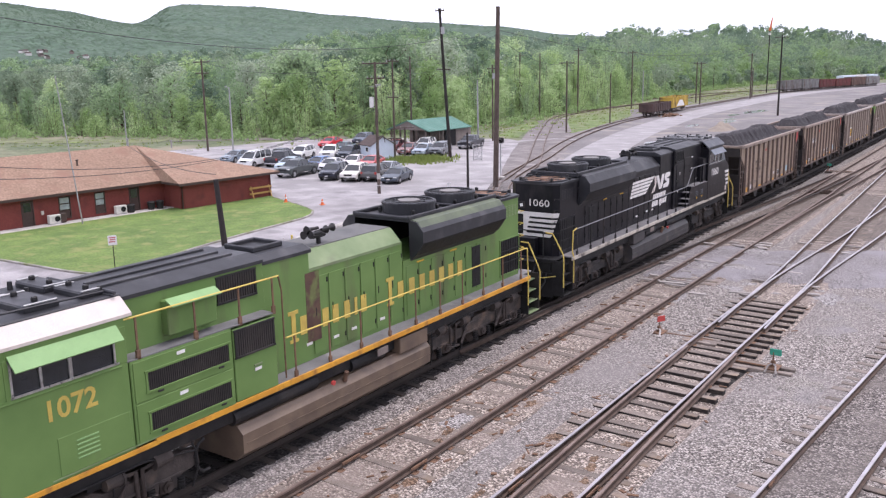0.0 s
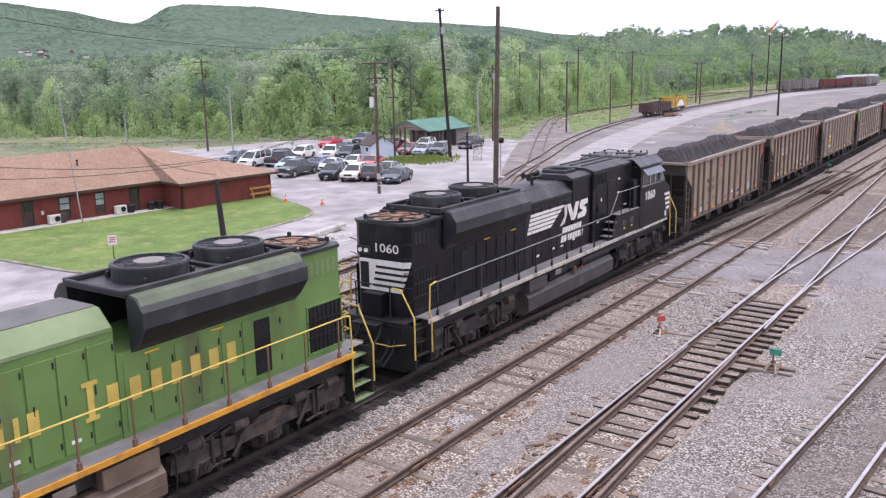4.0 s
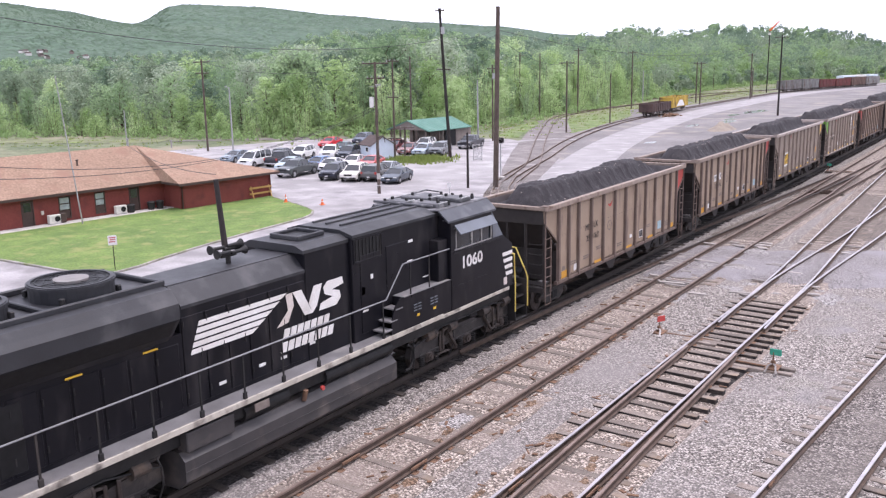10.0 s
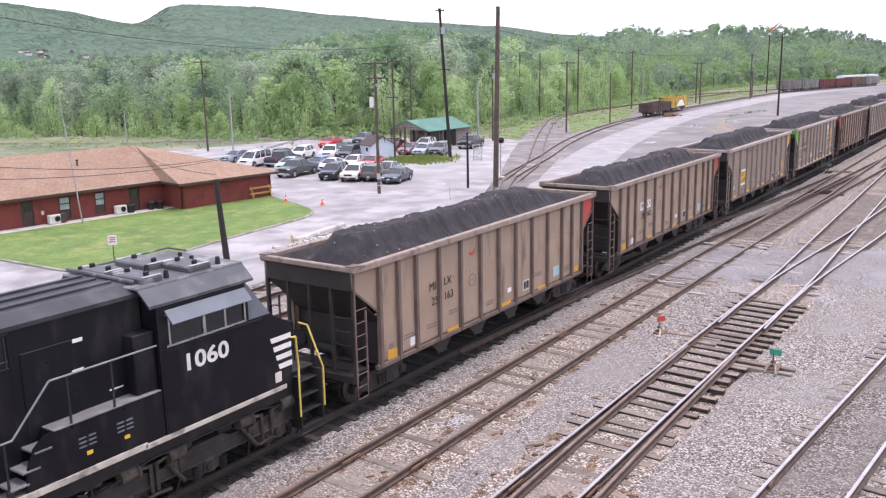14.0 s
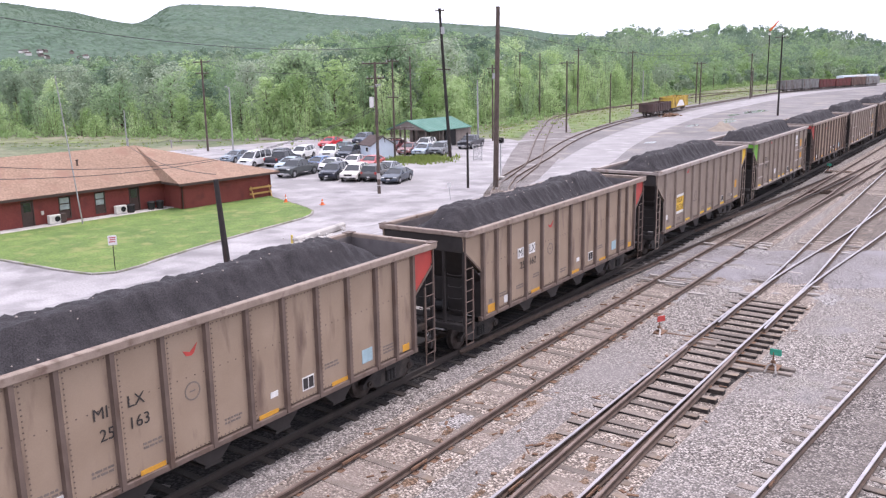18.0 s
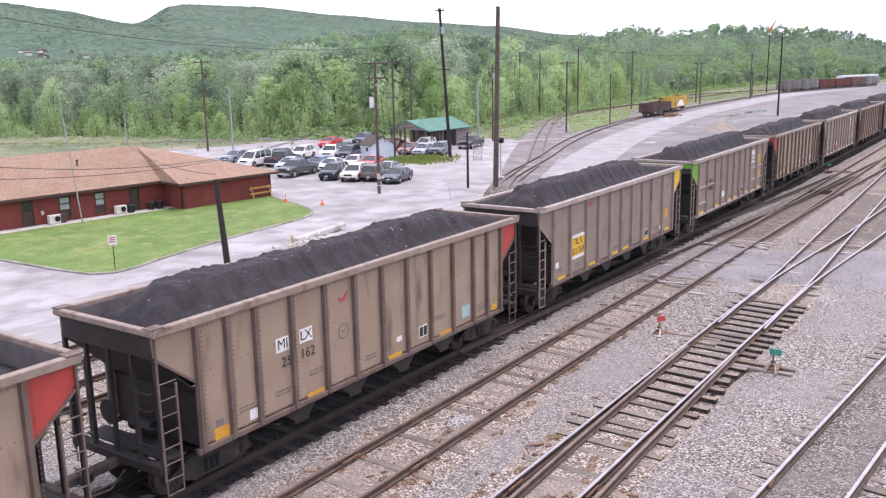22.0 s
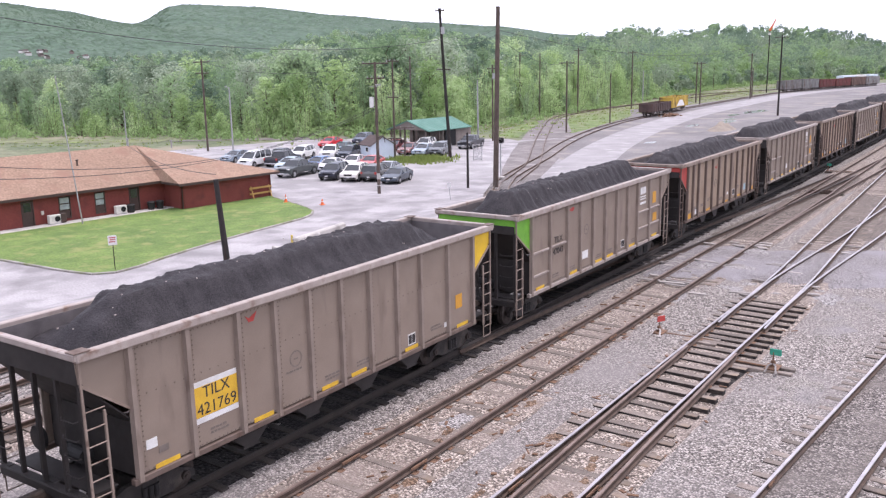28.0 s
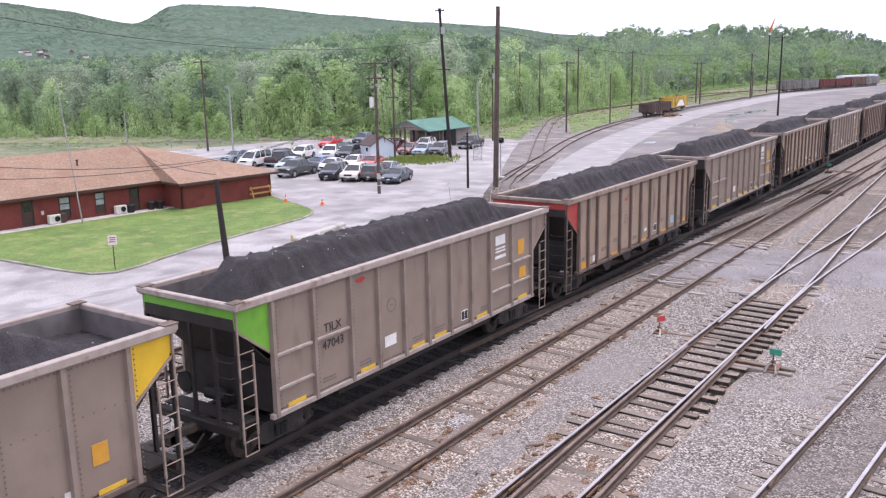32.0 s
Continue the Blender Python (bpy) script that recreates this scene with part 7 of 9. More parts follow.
def vehicle(kind, name, colour, label, x, y, heading, rough=0.3):
    """A parked car; its front faces +y before it is turned."""
    key = "paint_%.2f_%.2f_%.2f" % colour
    if key not in M:
        M[key] = paint("car_paint", colour, rough)
    P = M[key]
    L, W, H, side, glass = CAR_SHAPES[kind]
    V = thing(name, label, {"pickup": "pickup truck", "suv": "car", "sedan": "car", "van": "van"}[kind], "parked cars",
              m=Matrix.Translation((x, y, -2.785)) @ Matrix.Rotation(heading, 4, "Z"))
    h, lo = L / 2, 0.3
    # body: outline carried across the width, tucked in at the shoulders, nose and tail
    b, n = Build(), len(side)
    cuts = ((-1.0, 0.9, 0.93), (-0.98, 0.97, 0.965), (-0.82, 1.0, 0.99), (0.0, 1.025, 1.0), (0.82, 1.0, 0.99), (0.98, 0.97, 0.965), (1.0, 0.9, 0.93))
    for k, up, length in cuts:
        for yy, zz in side:
            b.v.append((k * W / 2, yy * length, lo + (zz - lo) * up + (0.05 if abs(k) == 1 and zz < 0.5 else 0)))
    for j in range(len(cuts) - 1):
        for i in range(n):
            b.f.append((j * n + i, j * n + (i + 1) % n, (j + 1) * n + (i + 1) % n, (j + 1) * n + i))
    b.f += [tuple(range(n))[::-1], tuple(range((len(cuts) - 1) * n, len(cuts) * n))]
    body = part("body", b, P, V, smooth=False)
    # glass, leaning in towards the roof, and a curved roof skin on it
    g, q = Build(), len(glass)
    top, bot = max(z for _, z in glass), glass[0][1]
    wide = lambda z: W / 2 - 0.07 - 0.2 * max(0.0, (z - bot) / (top - bot))
    for s in (-1, 1):
        for yy, zz in glass:
            g.v.append((s * wide(zz), yy, zz - 0.03))
    g.f = [tuple(range(q)), tuple(range(q, 2 * q))[::-1]] + [(i, i + q, i + 1 + q, i + 1) for i in range(q - 1)]
    cab = part("glasshouse", g, M["glass"], V, "dark glass all round")
    r = Build()
    skin = [p for p in glass if p[1] > top - 0.22]
    for yy, zz in skin:
        w = wide(zz) + 0.015
        r.v += [(-w, yy, zz - 0.09), (-w + 0.06, yy, zz - 0.01), (0, yy, zz + 0.025), (w - 0.06, yy, zz - 0.01), (w, yy, zz - 0.09)]
    r.f = [(5 * i + j, 5 * i + j + 1, 5 * i + j + 6, 5 * i + j + 5) for i in range(len(skin) - 1) for j in range(4)]
    part("roof", r, P, V, smooth=True)
    for s in (-1, 1):
        for i in range(q - 1):
            if glass[i] in skin and glass[i + 1] in skin:
                continue
            (ya, za), (yb, zb) = glass[i], glass[i + 1]
            part("pillar", Build().cyl((s * (wide(za) + 0.0), ya, za - 0.02), (s * (wide(zb) + 0.0), yb, zb - 0.04), 0.05, n=6), P, V)
        for yy in ((0.25, -0.75) if kind != "pickup" else (0.2,)):
            part("pillar", Build().cyl((s * (wide(bot) + 0.012), yy, bot), (s * (wide(top) + 0.012), yy - 0.08, top - 0.08), 0.04, n=6), P, V)
        if kind in ("suv", "van"):
            part("pillar", Build().cyl((s * (wide(bot) + 0.0), glass[-1][0] + 0.45, bot), (s * (wide(top) + 0.0), glass[-2][0] + 0.25, top - 0.1), 0.09, n=6), P, V)
        part("mirror", Build().box((s * (W / 2 + 0.06), glass[0][0] - 0.3, bot + 0.1), (0.18, 0.1, 0.14), 0.03), P, V)
        part("headlight", Build().box((s * (W / 2 - 0.28), h - 0.17, side[2][1] - 0.02), (0.4, 0.2, 0.15), 0.03), M["lamp_glass"], V)
        part("tail_light", Build().box((s * (W / 2 - 0.16), -h + 0.08, side[-4][1] - 0.16), (0.22, 0.12, 0.24), 0.02), M["decal_red"], V)
        part("door_seam", Build().box((s * (W / 2 + 0.001), 0.2, 0.72), (0.008, 0.014, 0.52)), M["tyre"], V)
        part("sill", Build().box((s * (W / 2 - 0.06), 0, 0.32), (0.1, L * 0.5, 0.12), 0.02), M["tyre"], V)
        rad = {"sedan": 0.34, "suv": 0.37, "van": 0.36, "pickup": 0.4}[kind]
        for yy in (h - 0.9, -h + 1.0):
            part("arch", Build().cyl((s * (W / 2 - 0.03), yy, rad + 0.02), (s * (W / 2 + 0.006), yy, rad + 0.02), rad + 0.06, n=20), M["tyre"], V)
            wheel_part(V, s * (W / 2 - 0.09), yy, rad)
    part("grille", Build().box((0, h - 0.05, side[2][1] - 0.06), (W * 0.48, 0.08, 0.2), 0.03), M["grille"], V)
    for e in (-1, 1):
        part("bumper", Build().box((0, e * (h - 0.06), 0.45), (W * 0.9, 0.16, 0.16), 0.04), M["chrome"] if kind == "pickup" else (M["black_iron"] if kind == "suv" else P), V)
        part("plate", Build().box((0, e * (h + 0.025), 0.52), (0.32, 0.012, 0.13)), M["decal_white"], V)
    if kind == "pickup":
        part("bed_liner", Build().box((0, -1.9, 1.14), (W - 0.3, 1.56, 0.03)), M["tyre"], V)
    return V


def parked():
    for kind, col, label, x, y, turn in (
            ("pickup", (0.045, 0.055, 0.055), "dark green-grey pickup truck in the front row", -66.3, 69.2, 188),
            ("suv", (0.02, 0.025, 0.04), "black off-road car with a pale bumper", -60.8, 69.0, 200),
            ("suv", (0.72, 0.69, 0.63), "cream white off-road car in the front row", -58.1, 69.2, 200),
            ("suv", (0.1, 0.1, 0.1), "dark grey car parked with its tail to the lane", -56.2, 70.4, 16),
            ("sedan", (0.3, 0.32, 0.34), "grey saloon behind the front row", -57.6, 74.0, 196),
            ("sedan", (0.035, 0.05, 0.07), "dark blue-grey saloon at the end of the row", -53.2, 69.9, 195),
            ("sedan", (0.42, 0.52, 0.58), "pale blue saloon with a bright windscreen", -71.0, 73.0, 196),
            ("sedan", (0.1, 0.2, 0.42), "blue saloon in the second row", -68.3, 74.9, 192),
            ("sedan", (0.62, 0.62, 0.64), "pale silver saloon in the second row", -65.8, 74.2, 198),
            ("sedan", (0.72, 0.66, 0.66), "white saloon in the second row", -65.6, 78.0, 198),
            ("sedan", (0.5, 0.08, 0.08), "dull red saloon in the second row", -63.3, 78.4, 198),
            ("van", (0.75, 0.75, 0.74), "white van half hidden by the roof", -77.2, 73.6, 190),
            ("pickup", (0.02, 0.022, 0.03), "black pickup truck parked beside a van", -75.0, 75.9, 12),
            ("sedan", (0.2, 0.25, 0.3), "slate saloon by the verge", -83.6, 76.4, 190),
            ("suv", (0.75, 0.75, 0.73), "white estate car in the back row", -77.9, 82.4, 196),
            ("sedan", (0.06, 0.07, 0.09), "dark saloon in the back row", -80.2, 80.6, 196),
            ("pickup", (0.72, 0.72, 0.7), "white pickup truck in the back row", -74.4, 84.0, 208),
            ("suv", (0.03, 0.04, 0.06), "dark car parked by the shed", -72.3, 85.0, 200),
            ("sedan", (0.05, 0.1, 0.11), "dark teal saloon in the back row", -78.4, 91.0, 196),
            ("sedan", (0.6, 0.02, 0.03), "bright red saloon by the grass", -85.6, 96.6, 194),
            ("suv", (0.08, 0.1, 0.14), "dark blue car beyond the red one", -84.1, 102.4, 196),
            ("suv", (0.74, 0.74, 0.72), "white estate car beside the pavilion", -69.9, 98.6, 196),
            ("pickup", (0.02, 0.022, 0.026), "black pickup by the pavilion wall", -65.6, 103.6, 190),
            ("sedan", (0.13, 0.03, 0.035), "dark red saloon beside the pavilion", -73.6, 96.6, 196),
            ("sedan", (0.2, 0.07, 0.06), "brown-red saloon in the weeds", -68.9, 93.4, 196),
            ("sedan", (0.3, 0.36, 0.42), "blue-grey saloon in the weeds", -66.4, 93.2, 196),
            ("suv", (0.12, 0.13, 0.14), "dark grey car in the weeds", -64.2, 93.9, 196)):
        a = radians(turn)
        vehicle(kind, {"sedan": "saloon_car", "suv": "estate_car", "van": "van", "pickup": "pickup_truck"}[kind], col, label, x, y, a)


parked()


# ---- goods wagons on the sidings ----
def gondola(name, colour, label, x, y, turn, length=13.0, low=0.75, high=2.35, hopper_like=False):
    key = "wagon_%.2f_%.2f" % colour[:2]
    if key not in M:
        M[key] = mat("wagon_paint", colour, tuple(c * 0.6 for c in colour), 0.8, 0.75, stain=(0.09, 0.05, 0.035), sscale=1.2, samount=0.3, streak=0.3)
    z = ground_z(x) + 0.3
    G = thing(name, label, "railway wagon", "wagons on the siding", m=Matrix.Translation((x, y, z)) @ Matrix.Rotation(turn, 4, "Z"))
    for s in (-1, 1):
        sd = part("side", Build().box((s * 1.42, 0, (low + high) / 2), (0.06, length, high - low), 0.01), M[key], G)
        part("rim", Build().box((s * 1.45, 0, high), (0.12, length, 0.12), 0.01), M[key], sd)
        n = 11
        for k in range(n):
            part("rib", Build().box((s * 1.48, -length / 2 + 0.3 + k * (length - 0.6) / (n - 1), (low + high) / 2), (0.1, 0.14, high - low - 0.05), 0.01), M[key], sd)
    for e in (-1, 1):
        part("end", Build().box((0, e * length / 2, (low + high) / 2), (2.9, 0.08, high - low), 0.01), M[key], G)
        t = Build().box((0, e * (length / 2 - 2.0), 0.5), (2.2, 0.4, 0.3), 0.03)
        for s in (-1, 1):
            t.box((s * 1.0, e * (length / 2 - 2.0), 0.55), (0.14, 2.2, 0.24), 0.04)
        tr = part("truck", t, M["running_gear"], G)
        for k in (-0.85, 0.85):
            wheelset(tr, e * (length / 2 - 2.0) + k, 0.46, False)
        part("coupler", Build().box((0, e * (length / 2 + 0.4), 0.86), (0.2, 0.9, 0.2), 0.03), M["running_gear"], G)
    part("floor", Build().box((0, 0, low + 0.02), (2.8, length, 0.14)).box((0, 0, low - 0.18), (0.5, length, 0.3)), M["running_gear"], G)
    return G


def wagons():
    t = -math.atan2(2.9, 26)
    gondola("gondola_wagon", (0.085, 0.05, 0.045), "rusty dark brown open gondola on the siding", -66.9, 178.5, radians(4.0), 13.5, 0.8, 2.45)
    y = gondola("gondola_wagon", (0.58, 0.39, 0.06), "yellow open gondola on the siding", -68.6, 194.5, radians(5.0), 14.0, 0.8, 3.1)
    part("white_graffito", Build().prism([(-3.5, 1.0), (3.8, 1.0), (1.6, 2.3), (-0.8, 2.4)], 1.53, 1.545), M["decal_white"], y, "white painted shape on the side")
    x0, y0 = -70.2, 311.5
    dx, dy = 18.4 / 73.0, 71.0 / 73.0
    for i, (col, lab) in enumerate((((0.2, 0.19, 0.18), "weathered grey wagon in the far row"), ((0.22, 0.22, 0.21), "pale grey covered wagon in the far row"), ((0.15, 0.035, 0.034), "dark red wagon in the far row"),
                                    ((0.17, 0.045, 0.042), "faded red wagon in the far row"), ((0.16, 0.1, 0.08), "brown wagon in the far row"), ((0.27, 0.26, 0.25), "light grey wagon in the far row"))):
        d = i * 12.4
        gondola("far_wagon", col, lab, x0 + dx * d, y0 + dy * d, -math.atan2(dx, dy), 11.6, 0.8, (3.6, 3.7, 3.3, 3.2, 3.5, 3.4)[i])


wagons()
# ---- woods ----
def leaf_cloud(b, rnd, c, r, count, size, squash=0.8):
    for _ in range(count):
        d = Vector((rnd.gauss(0, 1), rnd.gauss(0, 1), rnd.gauss(0, 1))).normalized() * r * rnd.uniform(0.55, 1.05) ** 0.6
        p = Vector(c) + Vector((d.x, d.y, d.z * squash))
        n = (d.normalized() * 0.8 + Vector((rnd.uniform(-1, 1), rnd.uniform(-1, 1), rnd.uniform(-0.3, 1)))).normalized()
        u = n.orthogonal().normalized()
        u.rotate(Matrix.Rotation(rnd.uniform(0, 6.3), 3, n))
        w = n.cross(u)
        s = size * rnd.uniform(0.6, 1.35)
        k = len(b.v)
        b.v += [tuple(p - u * s), tuple(p - w * s * 0.55 + n * s * 0.18), tuple(p + u * s), tuple(p + w * s * 0.55 + n * s * 0.18)]
        b.f.append((k, k + 1, k + 2, k + 3))


def tree_meshes(seed, slim, low=False):
    """A tree ten metres tall: tapered trunk, limbs, and leaves in uneven clumps down to the ground."""
    rnd = random.Random(seed)
    t, c = Build(), Build()
    lean = rnd.uniform(-0.3, 0.3)
    pts = [(0, 0, -0.3), (lean * 0.3, 0.05, 2.0), (lean, -0.1, 4.5), (lean * 1.2, 0.1, 7.5)]
    rad = [0.2, 0.16, 0.11, 0.04]
    for i in range(3):
        t.cyl(pts[i], pts[i + 1], rad[i], rad[i + 1], n=8)
    wide = 2.3 if slim else rnd.uniform(3.0, 3.9)
    n = 22
    for k in range(n):
        h = 0.9 + 8.3 * (k + rnd.uniform(0, 1)) / n
        full = math.sin(math.pi * min(0.93, max(0.24, (h + 1.4) / 11.2))) ** 0.75
        reach = wide * full * rnd.uniform(0.35, 1.0)
        a = k * 2.4 + rnd.uniform(-0.5, 0.5)
        p = Vector((lean + reach * math.cos(a), reach * math.sin(a), h))
        base = Vector((lean * h / 8, 0, max(0.6, h - reach * 0.7 - 0.5)))
        t.cyl(base, p, 0.05, 0.015, n=3, caps=False)
        leaf_cloud(c, rnd, p, rnd.uniform(0.85, 1.5), 104, 0.165)
    for k in range(70):
        a, r, h = rnd.uniform(0, 6.28), wide * 0.5 * rnd.random(), rnd.uniform(0.5, 8.6)
        leaf_cloud(c, rnd, (r * math.cos(a), r * math.sin(a), h), 0.3, 2, 0.42)
    leaf_cloud(c, rnd, (lean * 1.2, 0, 9.1), 0.9, 90, 0.16)
    return t.mesh("trunk", M["bark"]), c


def sapling_meshes(seed):
    """Upright young growth ten metres tall: many thin stems with sparse leaf along them."""
    rnd = random.Random(seed)
    t, c = Build(), Build()
    for k in range(10):
        a, foot, spread, h = rnd.uniform(0, 6.28), rnd.uniform(0.2, 1.5), rnd.uniform(0.3, 1.6), rnd.uniform(5.5, 10)
        base, tip = Vector((foot * math.cos(a), foot * math.sin(a), -0.2)), Vector(((foot + spread) * math.cos(a), (foot + spread) * math.sin(a), h))
        t.cyl(base, tip, 0.06, 0.015, n=4, caps=False)
        for j in range(9):
            f = 0.1 + 0.9 * (j + rnd.random()) / 9
            leaf_cloud(c, rnd, base.lerp(tip, f) + Vector((rnd.gauss(0, 0.3), rnd.gauss(0, 0.3), 0)), (0.85 - 0.45 * f) * rnd.uniform(0.8, 1.3), 17, 0.165, 1.5)
    return t.mesh("trunk", M["bark"]), c


TREE_KINDS = []
for _k, (_m, _slim) in enumerate((("leaf_mid", False), ("leaf_mid", True), ("leaf_light", False), ("leaf_light", True), ("leaf_grey", False), ("leaf_far", False), ("leaf_grey", True), ("leaf_light", False))):
    _t, _c = tree_meshes(40 + _k, _slim)
    TREE_KINDS.append((_t, _c.mesh("crown", M[_m]), {"leaf_mid": "leafy green tree at the wood's edge", "leaf_light": "fresh light green tree at the wood's edge", "leaf_grey": "silvery green tree at the wood's edge",
                                                     "leaf_far": "dark green tree in the wood"}[_m]))


for _k, _m in enumerate(("leaf_light", "leaf_mid", "leaf_light")):
    _t, _c = sapling_meshes(70 + _k)
    TREE_KINDS.append((_t, _c.mesh("crown", M[_m]), "slender light green saplings at the wood's edge"))


def tree(kind, x, y, z, h, rnd, shrub=False):
    trunk, crown, label = TREE_KINDS[kind]
    ob = tagged(new("shrub" if shrub else "tree"), "bushy young green growth before the wood" if shrub else label, "shrub" if shrub else "tree", "shrubs before the wood" if shrub else "trees of the wood")
    ob.matrix_basis = Matrix.Translation((x, y, z)) @ Matrix.Rotation(rnd.uniform(0, 6.28), 4, "Z")
    s = h / 10
    w = rnd.uniform(1.0, 1.3) * (1.45 if shrub and kind < 8 else 1.0)
    ob.scale = (s * w, s * w * rnd.uniform(0.9, 1.1), s)
    part("trunk", trunk, None, ob)
    part("crown", crown, None, ob)


WOOD_EDGE = [(-190, 78), (-159, 90), (-128, 101), (-108, 104), (-98, 114), (-89, 126), (-86, 140), (-92, 172), (-95, 208), (-98, 238), (-105, 301), (-107, 360), (-99, 441), (-66, 490), (-20, 520), (40, 540)]


def skyline(az):
    """How high the wood rises above eye level, as a slope, by bearing from the camera."""
    pts = [(-70, 0.012), (-60.6, 0.011), (-59.3, 0.009), (-56.4, 0.0122), (-51.3, 0.0161), (-46.4, 0.0178), (-44.7, 0.0197), (-44.1, 0.0275), (-42.1, 0.0331), (-40.3, 0.0344), (-38.9, 0.0303), (-37.5, 0.0373), (-35.1, 0.0402), (-33.5, 0.0342), (-31.7, 0.0299), (-29.9, 0.0274), (-26.3, 0.0242), (-24.3, 0.0246), (-23.3, 0.032), (-22.2, 0.0352), (-20.7, 0.0308), (-19.2, 0.0277), (-18.0, 0.0319), (-17.2, 0.0374), (-15.9, 0.0343), (-14.6, 0.0307), (-11.6, 0.029), (-9.5, 0.0239), (-7.8, 0.0136), (10, 0.012)]
    for (a, e), (b, f) in zip(pts, pts[1:]):
        if a <= az <= b:
            return e + (f - e) * (az - a) / (b - a)
    return 0.015


def edge_distance(az):
    """How far off the wood begins on a bearing."""
    pts = [(-68, 205), (-60, 183), (-52, 163), (-46, 150), (-40.7, 150), (-35, 154), (-31.6, 164), (-28, 195), (-24.5, 229), (-22.4, 257), (-19.2, 319), (-16.6, 375), (-12.6, 452), (-7.6, 494), (-2, 520), (12, 540)]
    for (a, e), (b, f) in zip(pts, pts[1:]):
        if a <= az <= b:
            return e + (f - e) * (az - a) / (b - a)
    return 205


CANOPY = {}


def far_tree(rnd, x, y, z, h, tone, clumps, leaves, size):
    """A crown among the far woods, joined with its neighbours of one tone."""
    b = CANOPY.setdefault(tone, Build())
    r = h * rnd.uniform(0.24, 0.34)
    for k in range(clumps):
        a, q = k * 2.4 + rnd.random(), rnd.uniform(0.15, 0.9) * r
        u = rnd.random()
        leaf_cloud(b, rnd, (x + q * math.cos(a), y + q * math.sin(a), z + h * (0.25 + 0.65 * u)), r * (0.75 - 0.3 * u), leaves, size)


def woods():
    rnd = random.Random(5)
    edge = smooth_line(WOOD_EDGE, 1.0)
    length = len(edge)
    bush = Build()
    made = shrubs = 0
    for row, (off, gap, lo, hi) in enumerate(((-1, 3.6, 0.2, 0.36), (4, 3.8, 0.36, 0.55), (10, 4.6, 0.55, 0.78), (18, 5.6, 0.72, 0.94), (29, 7.0, 0.8, 0.96), (43, 9, 0.84, 1.0), (60, 11, 0.86, 1.02))):
        i = rnd.uniform(0, gap)
        while i < length - 1:
            p = edge[int(i)]
            dx, dy = direction(edge, int(i))
            o = off + rnd.uniform(-2.2, 2.2)
            x, y = p[0] - dy * o, p[1] + dx * o
            dist = math.hypot(x, y)
            az = math.degrees(math.atan2(x, y))
            top = EYE_Z + dist * skyline(az)
            z = -2.85
            h = max(2.4, (top - z) * rnd.uniform(lo, hi))
            if row and rnd.random() < 0.12:
                h *= 1.06
            if az < -30:
                kind = rnd.choice((8, 9, 10, 8, 10, 2, 3) if row < (2 if az < -47 else 3) else (4, 6, 0, 0, 1, 2, 6, 4, 5) if az < -42 else (0, 1, 4, 6, 5, 0, 1, 5, 2))
            else:
                kind = rnd.choice((8, 10, 9, 8, 2) if row < 3 else (0, 1, 2, 5, 7, 0, 3, 4))
            if row == 0 and dist < 300 and shrubs < 110:
                tree(kind, x, y, z, h, rnd, True)
                shrubs += 1
            elif 0 < row < 6 and dist < 300 and made < 290:
                tree(kind, x, y, z, h, rnd)
                made += 1
            else:
                far_tree(rnd, x, y, z, h, rnd.choice(("leaf_mid", "leaf_far", "leaf_light", "leaf_mid", "leaf_grey") if row < 4 else ("leaf_far", "leaf_mid", "leaf_far", "leaf_grey")), 9, 34, 0.29 + dist * 0.00035)
            i += gap * rnd.uniform(0.75, 1.25) * (1 + dist / 700)
    # brush along the edge and undergrowth
    for i in range(0, length - 1):
        p = edge[i]
        dx, dy = direction(edge, i)
        for _ in range(3):
            o = rnd.choice((rnd.uniform(-6, 0), rnd.uniform(0, 14)))
            r = rnd.uniform(0.5, 1.5) * (1 if o < 0 else 1.3)
            leaf_cloud(bush, rnd, (p[0] - dy * o, p[1] + dx * o, -2.8 + r * 0.55), r, 26, 0.24)
    # the wooded rise behind: its ground, and crowns standing on it
    def rise(az, s):
        d0 = edge_distance(az) + 45
        d = d0 + s * 260
        high = d * max(0.004, skyline(az) + 0.001) + EYE_Z - 8.5
        return d, -2.9 + (max(-2.9, high) + 2.9) * math.sin(min(1, s) * math.pi / 2) ** 0.9
    b = Build()
    n, m = 90, 14
    for i in range(n + 1):
        az = -70 + 80 * i / n
        for j in range(m + 1):
            d, z = rise(az, j / m * 1.15)
            b.v.append((d * math.sin(radians(az)), d * math.cos(radians(az)), z if j else -3.2))
    b.f = [(i * (m + 1) + j, i * (m + 1) + j + 1, (i + 1) * (m + 1) + j + 1, (i + 1) * (m + 1) + j) for i in range(n) for j in range(m)]
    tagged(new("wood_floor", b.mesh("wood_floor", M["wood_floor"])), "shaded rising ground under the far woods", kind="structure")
    for _ in range(2300):
        az, s = rnd.uniform(-67, 9), rnd.random() ** 0.8
        d, z = rise(az, s)
        h = rnd.uniform(7.0, 10.5) * (1.0 if s < 0.9 else rnd.uniform(0.8, 1.25))
        far_tree(rnd, d * math.sin(radians(az)), d * math.cos(radians(az)), z - 0.5, h, rnd.choice(("leaf_far", "leaf_far", "leaf_far", "leaf_mid", "leaf_mid", "leaf_grey")), 5, 34, 0.32 + d * 0.0004)
